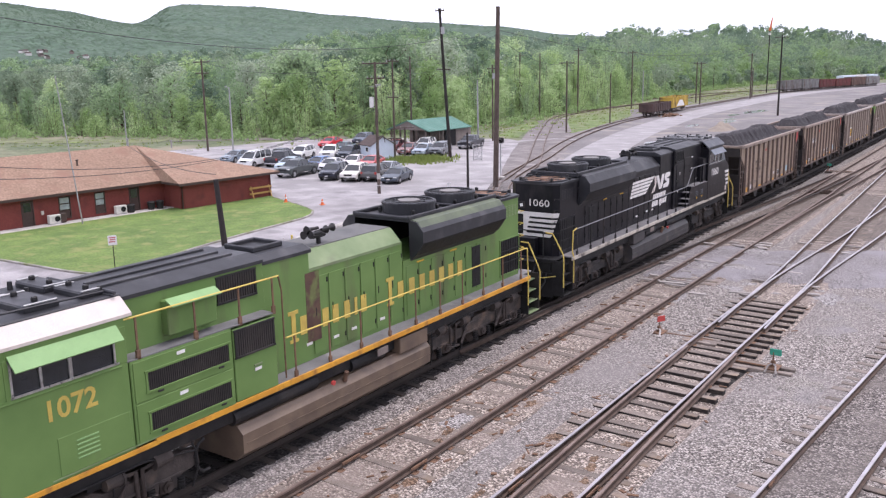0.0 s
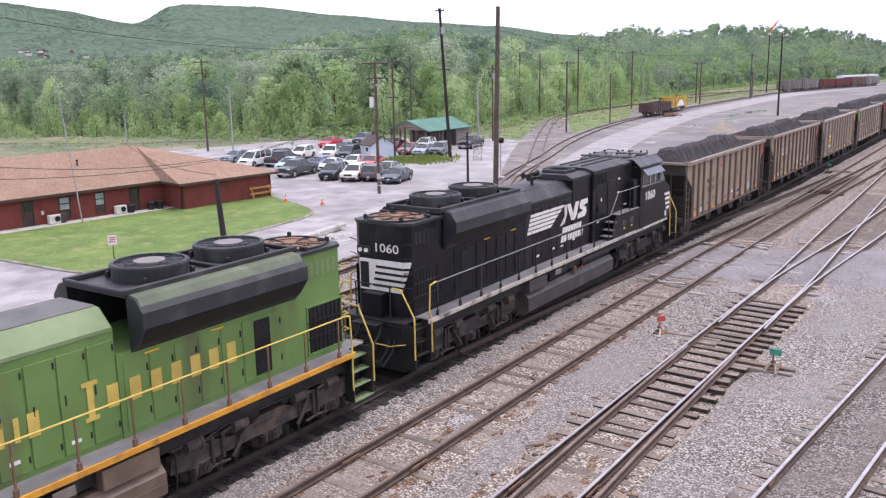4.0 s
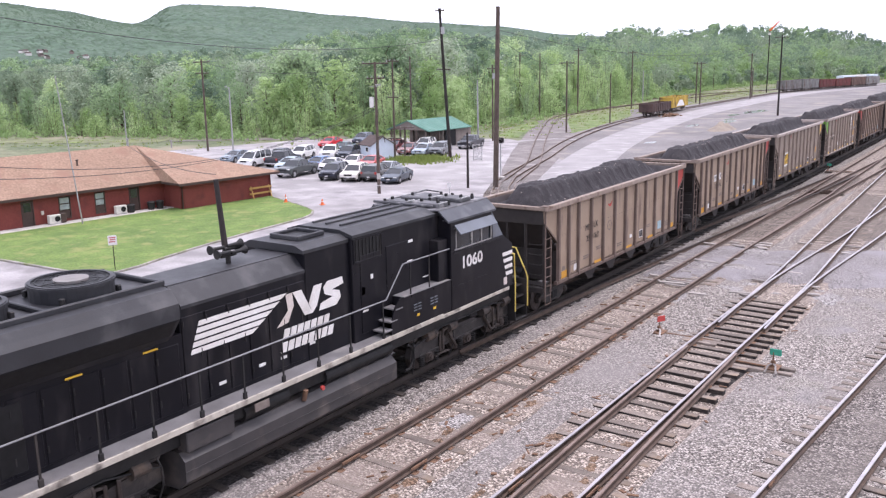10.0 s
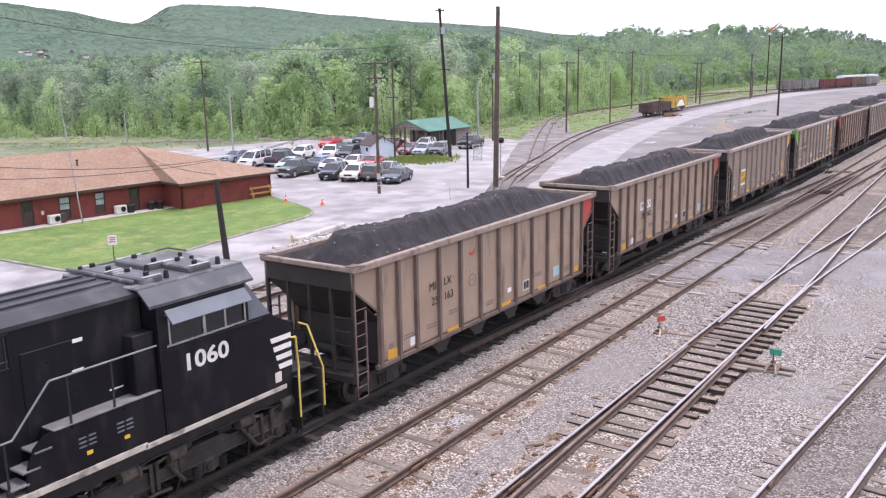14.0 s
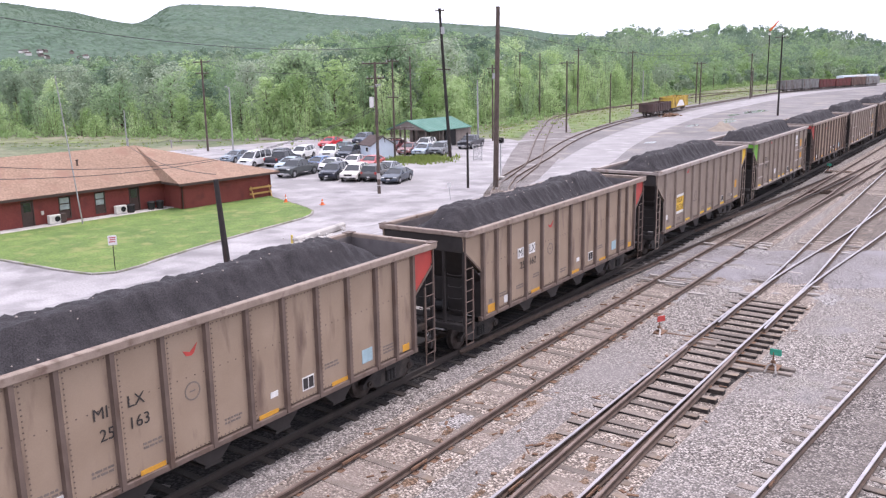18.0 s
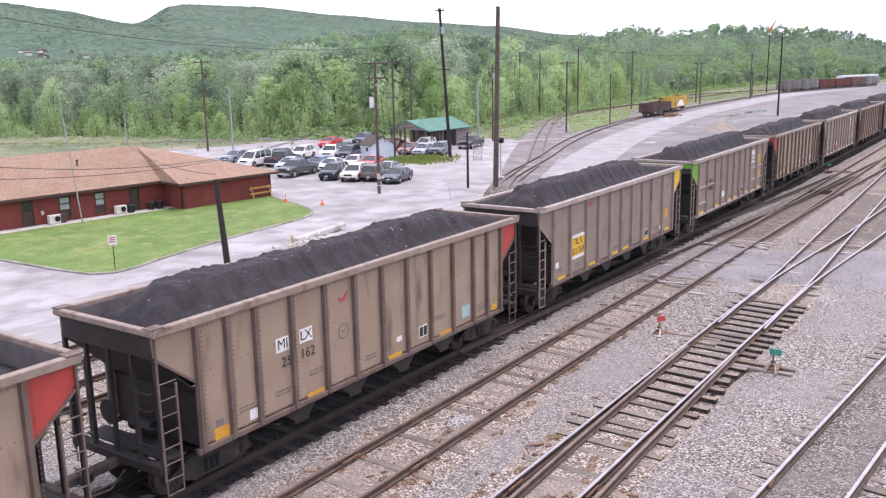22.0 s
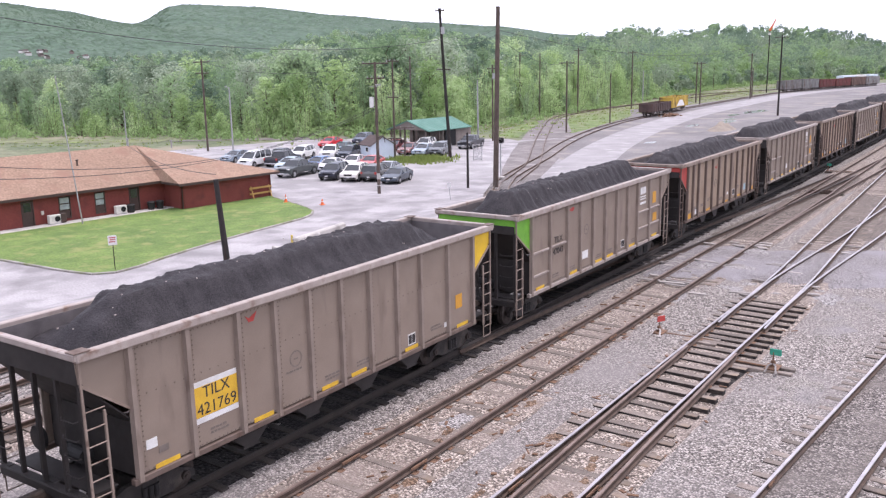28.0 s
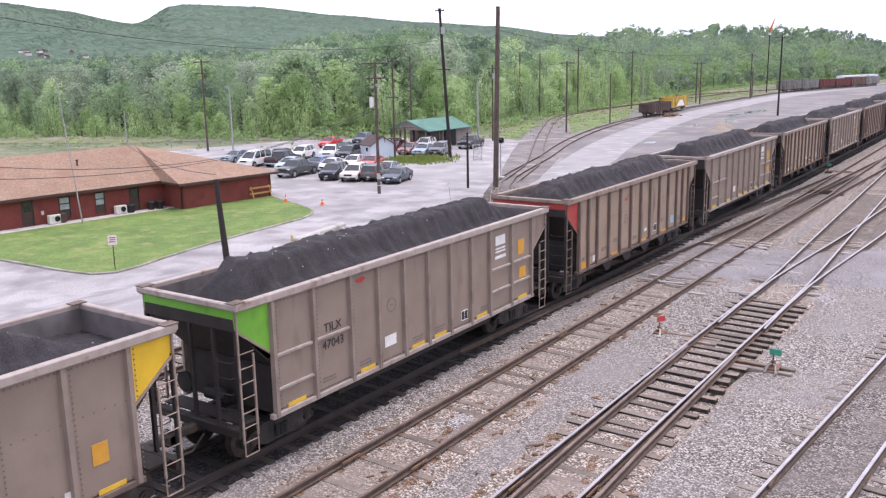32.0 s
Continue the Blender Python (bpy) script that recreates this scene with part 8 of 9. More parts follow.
    for tone, mesh in CANOPY.items():
        tagged(new("far_woods", mesh.mesh("far_woods", M[tone])), {"leaf_far": "dark green crowns of the far woods", "leaf_mid": "mid green crowns of the far woods", "leaf_light": "light green crowns among the far woods", "leaf_grey": "silvery crowns among the far woods"}[tone], "woods", kind="stuff")
    tagged(new("brush", bush.mesh("brush", M["leaf_light"])), "low light green brush along the wood's edge", "brush", kind="stuff")
    weeds = Build()
    for _ in range(3600):
        t = rnd.random()
        if t < 0.34:
            a, r = rnd.uniform(0, 6.28), abs(rnd.gauss(0, 0.62))
            x, y = -63.0 + 2.2 * r * math.cos(a) + 2.2 * r * math.sin(a), 87.0 + 2.6 * r * math.cos(a) - 2.2 * r * math.sin(a)
            h = rnd.uniform(0.2, 0.55)
        elif t < 0.8:
            i = rnd.randrange(length - 1)
            dx, dy = direction(edge, i)
            o = rnd.uniform(-22, -3)
            x, y = edge[i][0] - dy * o, edge[i][1] + dx * o
            h = rnd.uniform(0.12, 0.34)
        else:
            y = rnd.uniform(110, 320)
            x = -72 - rnd.uniform(0, 14) - (y - 110) * 0.02
            h = rnd.uniform(0.1, 0.3)
        for _ in range(5):
            a = rnd.uniform(0, 6.28)
            w, q = 0.1, h * rnd.uniform(0.7, 1.2)
            px, py = x + rnd.uniform(-0.5, 0.5), y + rnd.uniform(-0.5, 0.5)
            k = len(weeds.v)
            weeds.v += [(px - w * math.cos(a), py - w * math.sin(a), -2.8), (px + w * math.cos(a), py + w * math.sin(a), -2.8), (px + 0.2 * math.sin(a) * h, py + 0.2 * math.cos(a) * h, -2.8 + q)]
            weeds.f.append((k, k + 1, k + 2))
    tagged(new("weeds", weeds.mesh("weeds", M["weed"])), "tall weeds and dry grass", "weeds", kind="stuff")


woods()


RIDGES = (("backdrop_hill_left", [(-75, 0.04), (-66, 0.068), (-60.2, 0.0676), (-57.3, 0.061), (-53.3, 0.0473), (-49, 0.034), (-42, 0.012)], 1150, 2000),
          ("backdrop_hill_right", [(-60, 0.02), (-54.5, 0.040), (-52.7, 0.0485), (-50.9, 0.0646), (-49.9, 0.0668), (-45.9, 0.0644), (-40.6, 0.054), (-35.3, 0.0452), (-30.6, 0.0393), (-26.1, 0.0283), (-18, 0.016), (-5, 0.008)], 1500, 2600))


def hill_point(ridge, near, far, az, s):
    top = 0.0
    for (a, e), (c, f) in zip(ridge, ridge[1:]):
        if a <= az <= c:
            t = (az - a) / (c - a)
            t = t * t * (3 - 2 * t) * 0.5 + t * 0.5
            top = e + (f - e) * t
    d = near + (far - near) * s
    z = EYE_Z + far * top * math.sin(s * math.pi / 2) ** 0.8 * d / far - 12 * (1 - s)
    q = Vector((d * math.sin(radians(az)), d * math.cos(radians(az)), 0))
    z += (26 * noise.noise(q * 0.004) + 9 * noise.noise(q * 0.013)) * math.sin(math.pi * min(1, s * 1.02)) * 0.7
    z += 1.5 * noise.noise(q * 0.055)
    return q.x, q.y, z


def hills():
    """Two wooded ridges far behind the yard, with a few houses at the foot of one."""
    for name, ridge, near, far in RIDGES:
        b = Build()
        n, m = 330, 64
        for i in range(n + 1):
            az = ridge[0][0] + (ridge[-1][0] - ridge[0][0]) * i / n
            for j in range(m + 1):
                b.v.append(hill_point(ridge, near, far, az, j / m))
        k = m + 1
        b.f = [(i * k + j, i * k + j + 1, (i + 1) * k + j + 1, (i + 1) * k + j) for i in range(n) for j in range(m)]
        tagged(new(name, b.mesh(name, M["hill"])), "far wooded ridge under haze", kind="structure")
    # crowns speckling the ridges
    rnd = random.Random(12)
    c = Build()
    for name, ridge, near, far in RIDGES:
        lo, hi = max(-66, ridge[0][0]), min(-18, ridge[-1][0])
        for _ in range(11000):
            az, s = rnd.uniform(lo, hi), rnd.random() ** 0.8
            x, y, z = hill_point(ridge, near, far, az, s)
            r = rnd.uniform(2.6, 4.6) * (near + s * (far - near)) / 1600
            k = len(c.v)
            t = rnd.uniform(0, 2)
            c.v += [(x + r * math.cos(t + q * 1.2566), y + r * math.sin(t + q * 1.2566), z - r * rnd.uniform(0.15, 0.35)) for q in range(5)] + [(x, y, z + r * 0.24)]
            c.f += [(k + q, k + (q + 1) % 5, k + 5) for q in range(5)]
    tagged(new("ridge_crowns", c.mesh("ridge_crowns", M["hill_leaf"], True)), "tree crowns covering the far ridges", "woods", kind="stuff")
    rnd = random.Random(8)
    _, ridge, near, far = RIDGES[0]
    for i in range(22):
        az, s = rnd.uniform(-60, -52), rnd.uniform(0.17, 0.27)
        p = hill_point(ridge, near, far, az, s)
        h = thing("far_house", "small pale house at the foot of the far ridge", "house", "far houses", m=Matrix.Translation(p) @ Matrix.Rotation(rnd.uniform(0, 3), 4, "Z"))
        part("wall", Build().box((0, 0, 0.5), (5, 7, 4.4)), M["white_paint"] if i % 3 else M["grey_board"], h)
        part("roof", Build().prism([(-3, 2.7), (3, 2.7), (0, 4.6)], -3.8, 3.8, 1), M["shed_roof"], h)


hills()
# ---- poles, wires and small things ----
def pole(x, y, h, r=0.15, arms=(), lean=(0, 0), mt="pole", label="weathered wooden utility pole", box=False, lamp=False, cans=0, turn=0.0):
    z = ground_z(x)
    P = thing("utility_pole", label, "pole", "poles of the yard", m=Matrix.Translation((x, y, z)))
    tip = Vector((lean[0], lean[1], h))
    part("shaft", Build().cyl((0, 0, -0.3), tip, r, r * 0.7, n=12), M[mt], P)
    ca, sa = math.cos(turn), math.sin(turn)
    for f, w in arms:
        c = tip * f
        arm = part("crossarm", Build().box((c.x, c.y, c.z), (w, 0.11, 0.13), 0.01, Matrix.Rotation(turn, 3, "Z")), M["pole"], P)
        for k in (-0.45, -0.2, 0.2, 0.45):
            part("insulator", Build().cyl((c.x + ca * k * w, c.y + sa * k * w, c.z + 0.06), (c.x + ca * k * w, c.y + sa * k * w, c.z + 0.24), 0.05, 0.03, n=8), M["galv"], arm)
    for k in range(cans):
        c = tip * 0.86
        part("transformer", Build().cyl((c.x + 0.35 - 0.7 * k, c.y - 0.2, c.z - 0.5), (c.x + 0.35 - 0.7 * k, c.y - 0.2, c.z + 0.35), 0.22, n=14), M["galv"], P)
    if box:
        part("sign_board", Build().box((-0.42, -0.1, h * 0.7), (0.5, 0.06, 0.95), 0.01), M["decal_white"], P, "white notice board high on the pole")
        part("bracket", Build().box((-0.2, -0.05, h * 0.82), (0.9, 0.06, 0.06)).box((0.35, -0.1, h * 0.83), (0.5, 0.3, 0.12), 0.03), M["galv"], P)
        part("bracket", Build().pipe([(0, 0, h * 0.43), (0.7, 0, h * 0.45), (0.9, 0, h * 0.4)], 0.04, 6), M["black_iron"], P)
        part("reflector_band", Build().cyl((0, 0, 0.72), (0, 0, 0.84), r * 1.03, n=12), M["concrete"], P)
        part("reflector_band", Build().cyl((0, 0, 1.35), (0, 0, 1.9), r * 1.03, n=12), M["concrete"], P, "worn pale wrap")
    if lamp:
        part("lamp_arm", Build().pipe([tuple(tip * 0.98), (tip.x - 0.5, tip.y, h + 0.1)], 0.04, 6), M["galv"], P)
        part("lamp_head", Build().box((tip.x - 0.65, tip.y, h + 0.08), (0.4, 0.18, 0.1), 0.03), M["galv"], P)
    return P


def poles():
    pole(-36.49, 32.18, 4.99, 0.19, lean=(-0.28, -0.2), mt="dark_pole", label="short tarred pole beside the service road")
    pole(-49.72, 62.53, 11.92, 0.16, arms=((0.99, 2.4), (0.88, 1.6)), lean=(0.0, 0.0), box=True, label="utility pole with crossarms and a white board", turn=0.5)
    pole(-60.7, 90.97, 18.25, 0.22, arms=((0.985, 1.3), (0.6, 1.9)), lean=(-0.9, -0.5), mt="dark_pole", label="tall dark leaning utility pole", cans=1)
    pole(-41.95, 70.52, 16.66, 0.27, lean=(0.25, 0.2), label="thick tall bare wooden pole")
    pole(-44.32, 69.35, 5.26, 0.13, mt="dark_pole", label="short dark post beside the tall pole")
    pole(-64.79, 132.06, 11.72, 0.16, arms=((0.97, 2.6),), turn=0.3)
    pole(-88.15, 166.81, 13.35, 0.15)
    pole(-43.71, 185.68, 16.01, 0.2, arms=((0.97, 2.8),), mt="dark_pole", label="dark pole beside the service road")
    pole(-97.99, 84.22, 12.91, 0.16, arms=((0.97, 2.2), (0.85, 1.8)), turn=0.9)
    pole(-91.89, 83.44, 9.03, 0.12, mt="galv", lamp=True, label="slim grey lamp pole at the car park's edge")
    pole(-67.25, 88.06, 12.32, 0.14, arms=((0.98, 1.7), (0.62, 1.4), (0.2, 1.8)), cans=0, turn=0.4)
    pole(-76.98, 105.08, 12.79, 0.14)
    pole(-69.18, 111.24, 9.18, 0.15, mt="galv", label="bleached grey pole behind the pavilion")
    pole(-68.09, 113.72, 11.35, 0.15, arms=((0.95, 1.6),), turn=0.7, cans=1)
    pole(-81.94, 202.43, 13.83, 0.17, arms=((0.97, 2.4),))
    pole(-65.95, 152.67, 9.33, 0.14)
    pole(-93.4, 239.0, 8.68, 0.17, mt="galv", label="bleached grey pole in the grass")
    pole(-128.0, 358.0, 6.99, 0.3, mt="galv", label="bleached pale post at the wood's edge")
    for x, y, h in ((-76.89, 235.29, 10.78), (-73.02, 226.7, 10.8), (-69.4, 260.88, 12.82), (-71.94, 272.22, 8.69), (-104.71, 340.73, 8.14), (-87.47, 184.02, 14.54), (-100.6, 180.48, 13.59)):
        pole(x, y, h, 0.2, arms=((0.96, 2.2),) if h > 10 else ())
    pole(-66.04, 88.6, 3.93, 0.12, arms=((0.97, 2.4),), turn=0.6, label="short post with a crossbar by the shed")
    pole(-60.3, 38.98, 11.3, 0.055, lean=(-0.55, -0.65), mt="galv", label="thin flagpole on the lawn leaning slightly")
    pole(-108.06, 78.14, 6.04, 0.09, mt="galv", label="thin pale post beyond the roof")


poles()


def cable(a, b, sag, r=0.018):
    a, b = Vector(a), Vector(b)
    pts = [a.lerp(b, i / 24) - Vector((0, 0, 4 * sag * (i / 24) * (1 - i / 24))) for i in range(25)]
    return Build().pipe(pts, r, 5)


def wires():
    for i, (a, b, sag, r) in enumerate((((-60.9, 90.5, 11.8), (-60, 5, 18.5), 4.0, 0.03), ((-61.5, 90.6, 8.2), (-49.9, 62.5, 8.6), 0.5, 0.016), ((-49.9, 62.5, 5.2), (-45.3, 14, 6.4), 3.2, 0.02),
                                        ((-49.9, 62.5, 4.9), (-43.5, 14, 5.0), 2.4, 0.02), ((-36.75, 32.0, 3.2), (-65.5, 47.4, 2.4), 0.5, 0.022), ((-41.8, 70.6, 11.9), (-61.2, 90.6, 12.2), 0.6, 0.02), ((-41.8, 70.6, 11.4), (-61.2, 90.6, 11.5), 0.7, 0.02),
                                        ((-41.8, 70.6, 11.2), (-64.8, 132, 8.7), 1.2, 0.02), ((-41.8, 70.6, 11.8), (-43.7, 185.5, 12.9), 3.0, 0.025), ((-64.8, 132, 8.6), (-82, 202.4, 10.8), 1.2, 0.025), ((-43.7, 185.5, 12.7), (-75.4, 303, 14), 2.0, 0.03),
                                        ((-49.8, 62.6, 8.9), (-98, 84.2, 9.8), 1.2, 0.018), ((-98, 84.2, 9.7), (-150, 60, 11), 1.5, 0.02), ((-82, 202.4, 10.9), (-77, 235, 7.8), 0.4, 0.03), ((-73, 226.7, 7.8), (-69.4, 260.9, 9.8), 0.5, 0.03))):
        solid("cable", cable(a, b, sag, r), M["wire"], "dark overhead cable between poles", "cable", "overhead cables")


wires()


def windsock():
    """A mast with an orange sock that swings."""
    z = ground_z(-75.38)
    mast = pole(-75.38, 303.04, 20.1, 0.2, mt="dark_pole", label="tall dark mast carrying an orange windsock")
    mast.name = "windsock_mast"
    sock = part("windsock", Build().cyl((0, 0, 0), (0, 0, 0.4), 0.38, 0.36, n=12), M["cone"], mast, "orange windsock")
    for k in range(5):
        a = part("sock_band", Build().cyl((0, 0, 0.4 + k * 0.75), (0, 0, 1.15 + k * 0.75), 0.36 - 0.045 * k, 0.315 - 0.045 * k, n=12, caps=False), M["cone"], sock)
    part("cage", Build().box((0, 0, -0.3), (0.9, 0.9, 0.1)).box((0, 0, -0.9), (0.7, 0.7, 0.7), 0.05), M["white_paint"], mast, m=pose(0, 0, 20.0))
    part("climbing_rung", Build().box((0.25, 0, 12), (0.5, 0.06, 0.06)), M["galv"], mast)
    return sock


SOCK = windsock()


def switch_stand(x, y, target, label, turn=0.0, low=True):
    S = thing("switch_stand", label, "switch stand", "switch stands", m=Matrix.Translation((x, y, -0.17)) @ Matrix.Rotation(turn, 4, "Z"))
    for k in (-0.22, 0.22):
        part("head_tie", Build().box((0.9 if x < -8 else -0.5, k, -0.07), (2.2, 0.2, 0.14), 0.01), M["tie"], S)
    part("base_plate", Build().box((0, 0, 0.03), (0.4, 0.55, 0.04), 0.01), M["rust"], S)
    part("stand_body", Build().cyl((0, 0, 0.04), (0, 0, 0.24), 0.1, 0.06, n=12), M["rust"], S)
    part("spindle", Build().cyl((0, 0, 0.2), (0, 0, 0.5), 0.022, n=8), M["rust"], S)
    tg = part("target", Build().box((0, 0, 0.0), (0.34, 0.03, 0.2), 0.05), M[target], S, "painted target blade", m=pose(0.06, 0, 0.5, 0, 0, 62 if target == "decal_red" else -2))
    lv = part("lever", Build().pipe([(0, 0, 0.14), (0.12, -0.22, 0.16), (0.2, -0.5, 0.04)], 0.03, 6).cyl((0.2, -0.5, 0.05), (0.24, -0.62, 0.03), 0.045, n=8), M["tie_pale"], S, "pale worn throw lever")
    part("lever", Build().pipe([(0, 0, 0.14), (-0.08, -0.25, 0.15), (-0.1, -0.62, 0.03)], 0.028, 6), M["tie_pale"], S)
    part("throw_rod", Build().cyl((0.1, 0.05, 0.0), (1.8 if x < -8 else -1.2, 0.1, 0.0), 0.03, n=6), M["rust"], S)
    return S


def signal_post():
    s = thing("signal_post", "thin grey post with a small black signal head by the fork", "signal", m=Matrix.Translation((-44.62, 76.01, -2.8)))
    part("post", Build().cyl((0, 0, -0.1), (0, 0, 3.75), 0.06, n=8), M["galv"], s)
    hd = part("signal_head", Build().box((0.14, -0.05, 4.0), (0.5, 0.3, 0.55), 0.06), M["black_iron"], s, "small black signal head")
    part("visor", Build().cyl((0.14, -0.2, 4.02), (0.14, -0.45, 4.0), 0.14, n=12, caps=False), M["black_iron"], hd)
    part("footing", Build().box((0.05, 0, 0.14), (0.7, 0.6, 0.4), 0.06), M["concrete"], s, "pale concrete footing")


def fence_panel():
    """A short run of wire mesh at the end of the weedy island."""
    a = math.atan2(0.428, 0.948)
    f = thing("wire_fence", "short pale wire mesh fence panel by the car park", "fence", m=Matrix.Translation((-56.31, 89.44, -2.8)) @ Matrix.Rotation(a, 4, "Z"))
    for x in (0.0, 1.04):
        part("post", Build().cyl((x, 0, -0.1), (x, 0, 2.05), 0.04, n=8), M["galv"], f)
    for z in (0.15, 1.95):
        part("rail", Build().cyl((0, 0, z), (1.04, 0, z), 0.028, n=6), M["galv"], f)
    w = Build()
    for k in range(-13, 8):
        for s in (1, -1):
            p, q = max(0.0, -k * 0.14), min(1.04, 1.8 - k * 0.14)
            if q - p > 0.05:
                x0, x1 = (p, q) if s > 0 else (1.04 - p, 1.04 - q)
                w.cyl((x0, 0, 0.15 + p + k * 0.14), (x1, 0, 0.15 + q + k * 0.14), 0.011, n=4, caps=False)
    part("wire_mesh", w, M["galv"], f, "pale grey wire mesh")


def small_things():
    signal_post()
    fence_panel()
    M["target_green"] = mat("target_green", (0.03, 0.3, 0.2), None, 4, 0.6)
    switch_stand(-9.85, 27.3, "decal_red", "rusty switch stand with small red target between tracks", 0.0)
    switch_stand(-5.75, 25.7, "target_green", "rusty switch stand with green target beside the points", 0.0)
    switch_stand(-13.5, 75.0, "target_green", "far switch stand with green target", 0.0)
    sg = thing("road_sign", "small white and red notice sign on a thin green post", "sign", m=Matrix.Translation((-44.36, 30.45, -2.75)) @ Matrix.Rotation(radians(52), 4, "Z"))
    part("post", Build().box((0, 0, 0.9), (0.05, 0.04, 2.1), 0.005), M["dark_pole"], sg)
    pl = part("plate", Build().box((0, -0.04, 1.82), (0.5, 0.02, 0.58), 0.04), M["decal_white"], sg)
    part("notice_bar", Build().box((0, -0.055, 1.98), (0.36, 0.006, 0.06)), M["decal_red"], pl)
    part("notice_bar", Build().box((0.02, -0.055, 1.86), (0.3, 0.006, 0.06)), M["decal_red"], pl)
    part("notice_bar", Build().box((-0.03, -0.055, 1.73), (0.34, 0.006, 0.06)), M["decal_red"], pl)
    s2 = thing("road_sign", "small grey sign on a leaning post", "sign", m=Matrix.Translation((-41.57, 62.18, -2.8)) @ pose(0, 0, 0, 0, -4, 40))
    part("post", Build().box((0, 0, 0.7), (0.05, 0.04, 1.5)), M["galv"], s2)
    part("plate", Build().box((0, -0.03, 1.35), (0.34, 0.02, 0.4), 0.03), M["decal_white"], s2)
    for x, y, h in ((-53.6, 54.3, 0.72), (-49.9, 54.9, 0.5)):
        c = thing("traffic_cone", "orange traffic cone at the lawn's edge", "cone", "traffic cones", m=Matrix.Translation((x, y, -2.76)))
        part("base", Build().box((0, 0, 0.03), (0.38, 0.38, 0.05), 0.01), M["cone"], c)
        part("body", Build().cyl((0, 0, 0.05), (0, 0, h), 0.15, 0.03, n=16), M["cone"], c)
        part("band", Build().cyl((0, 0, h * 0.5), (0, 0, h * 0.68), 0.098, 0.072, n=16), M["decal_white"], c)
    r = thing("timber_barricade", "yellow timber barricade leaning at the brick wall", "barricade", m=Matrix.Translation((-57.75, 55.3, -2.74)) @ Matrix.Rotation(radians(84), 4, "Z"))
    for k in (-1.0, 1.0):
        part("leg", Build().box((k, 0.2, 0.55), (0.1, 0.05, 1.2), 0.01, Matrix.Rotation(0.35, 3, "X")), M["wood_new"], r)
        part("leg", Build().box((k, -0.2, 0.55), (0.1, 0.05, 1.2), 0.01, Matrix.Rotation(-0.35, 3, "X")), M["wood_new"], r)
    for z in (0.45, 0.95):
        part("rail", Build().box((0, -0.1, z), (2.5, 0.05, 0.16), 0.01), M["wood_new"], r)
    bl = thing("concrete_barrier", "long pale concrete barrier with yellow end post beside the road", "barrier", m=Matrix.Translation((-40.3, 44.0, ground_z(-40.3) - 0.02)) @ Matrix.Rotation(radians(99), 4, "Z"))
    part("block", Build().box((0, 0, 0.26), (6.2, 0.42, 0.46), 0.1), M["concrete"], bl)
    part("end_post", Build().box((-3.4, 0, 0.35), (0.12, 0.12, 0.8), 0.02), M["yellow_paint"], bl)
    # loose rock heaps beside the road and rubbish by the gondolas
    rnd = random.Random(3)
    for cx, cy, n, sz, lab, mt in ((-37.2, 40.4, 130, 0.34, "heap of broken grey rock beside the road", "concrete"), (-63.5, 178.0, 60, 0.7, "heap of rubble and scrap beside the siding", "rust")):
        b = Build()
        for _ in range(n):
            r = rnd.uniform(0.3, 1) * sz
            q = Matrix.Rotation(rnd.uniform(0, 3), 3, (rnd.random(), rnd.random(), rnd.random() + 0.1))
            d = rnd.gauss(0, 0.8), rnd.gauss(0, 1.6)
            b.box((cx + d[0], cy + d[1], ground_z(cx) + max(0.05, 0.35 - 0.15 * math.hypot(*d)) * sz * 2), (r, r * 0.8, r * 0.6), r * 0.15, q)
        tagged(new("rubble_heap", b.mesh("rubble_heap", M[mt])), lab, "rubble", kind="stuff")
    # pale planks and patches of the yard crossing
    cr = thing("crossing_planks", "pale splintered crossing timbers between the rails", "crossing", kind="structure")
    for i in range(44):
        base = rnd.choice((X2 + 0.15, X2 + 0.15, -7.7))
        x = base + rnd.choice((-1.15, 0.0, 1.1)) + rnd.uniform(-0.3, 0.3)
        y = 38.2 + 0.28 * (x + 10.5) + rnd.choice((-4.4, 4.6, 0)) + rnd.gauss(0, 0.9)
        m = Matrix.Translation((x, y, -0.135 + rnd.uniform(-0.01, 0.02))) @ Matrix.Rotation(rnd.uniform(-0.2, 0.2), 4, "Z")
        part("plank", PLANK[i % 3], None, cr, m=m)


M["tie_pale"] = mat("splintered_timber", (0.36, 0.33, 0.31), (0.22, 0.2, 0.185), 3, 0.95, bump=0.6, grain=0.2, vary=0.3)
PLANK = [Build().box((0, 0, 0), (w, 0.16, 0.05), 0.015).mesh("plank", M["tie_pale"]) for w in (0.7, 1.0, 0.45)]
small_things()


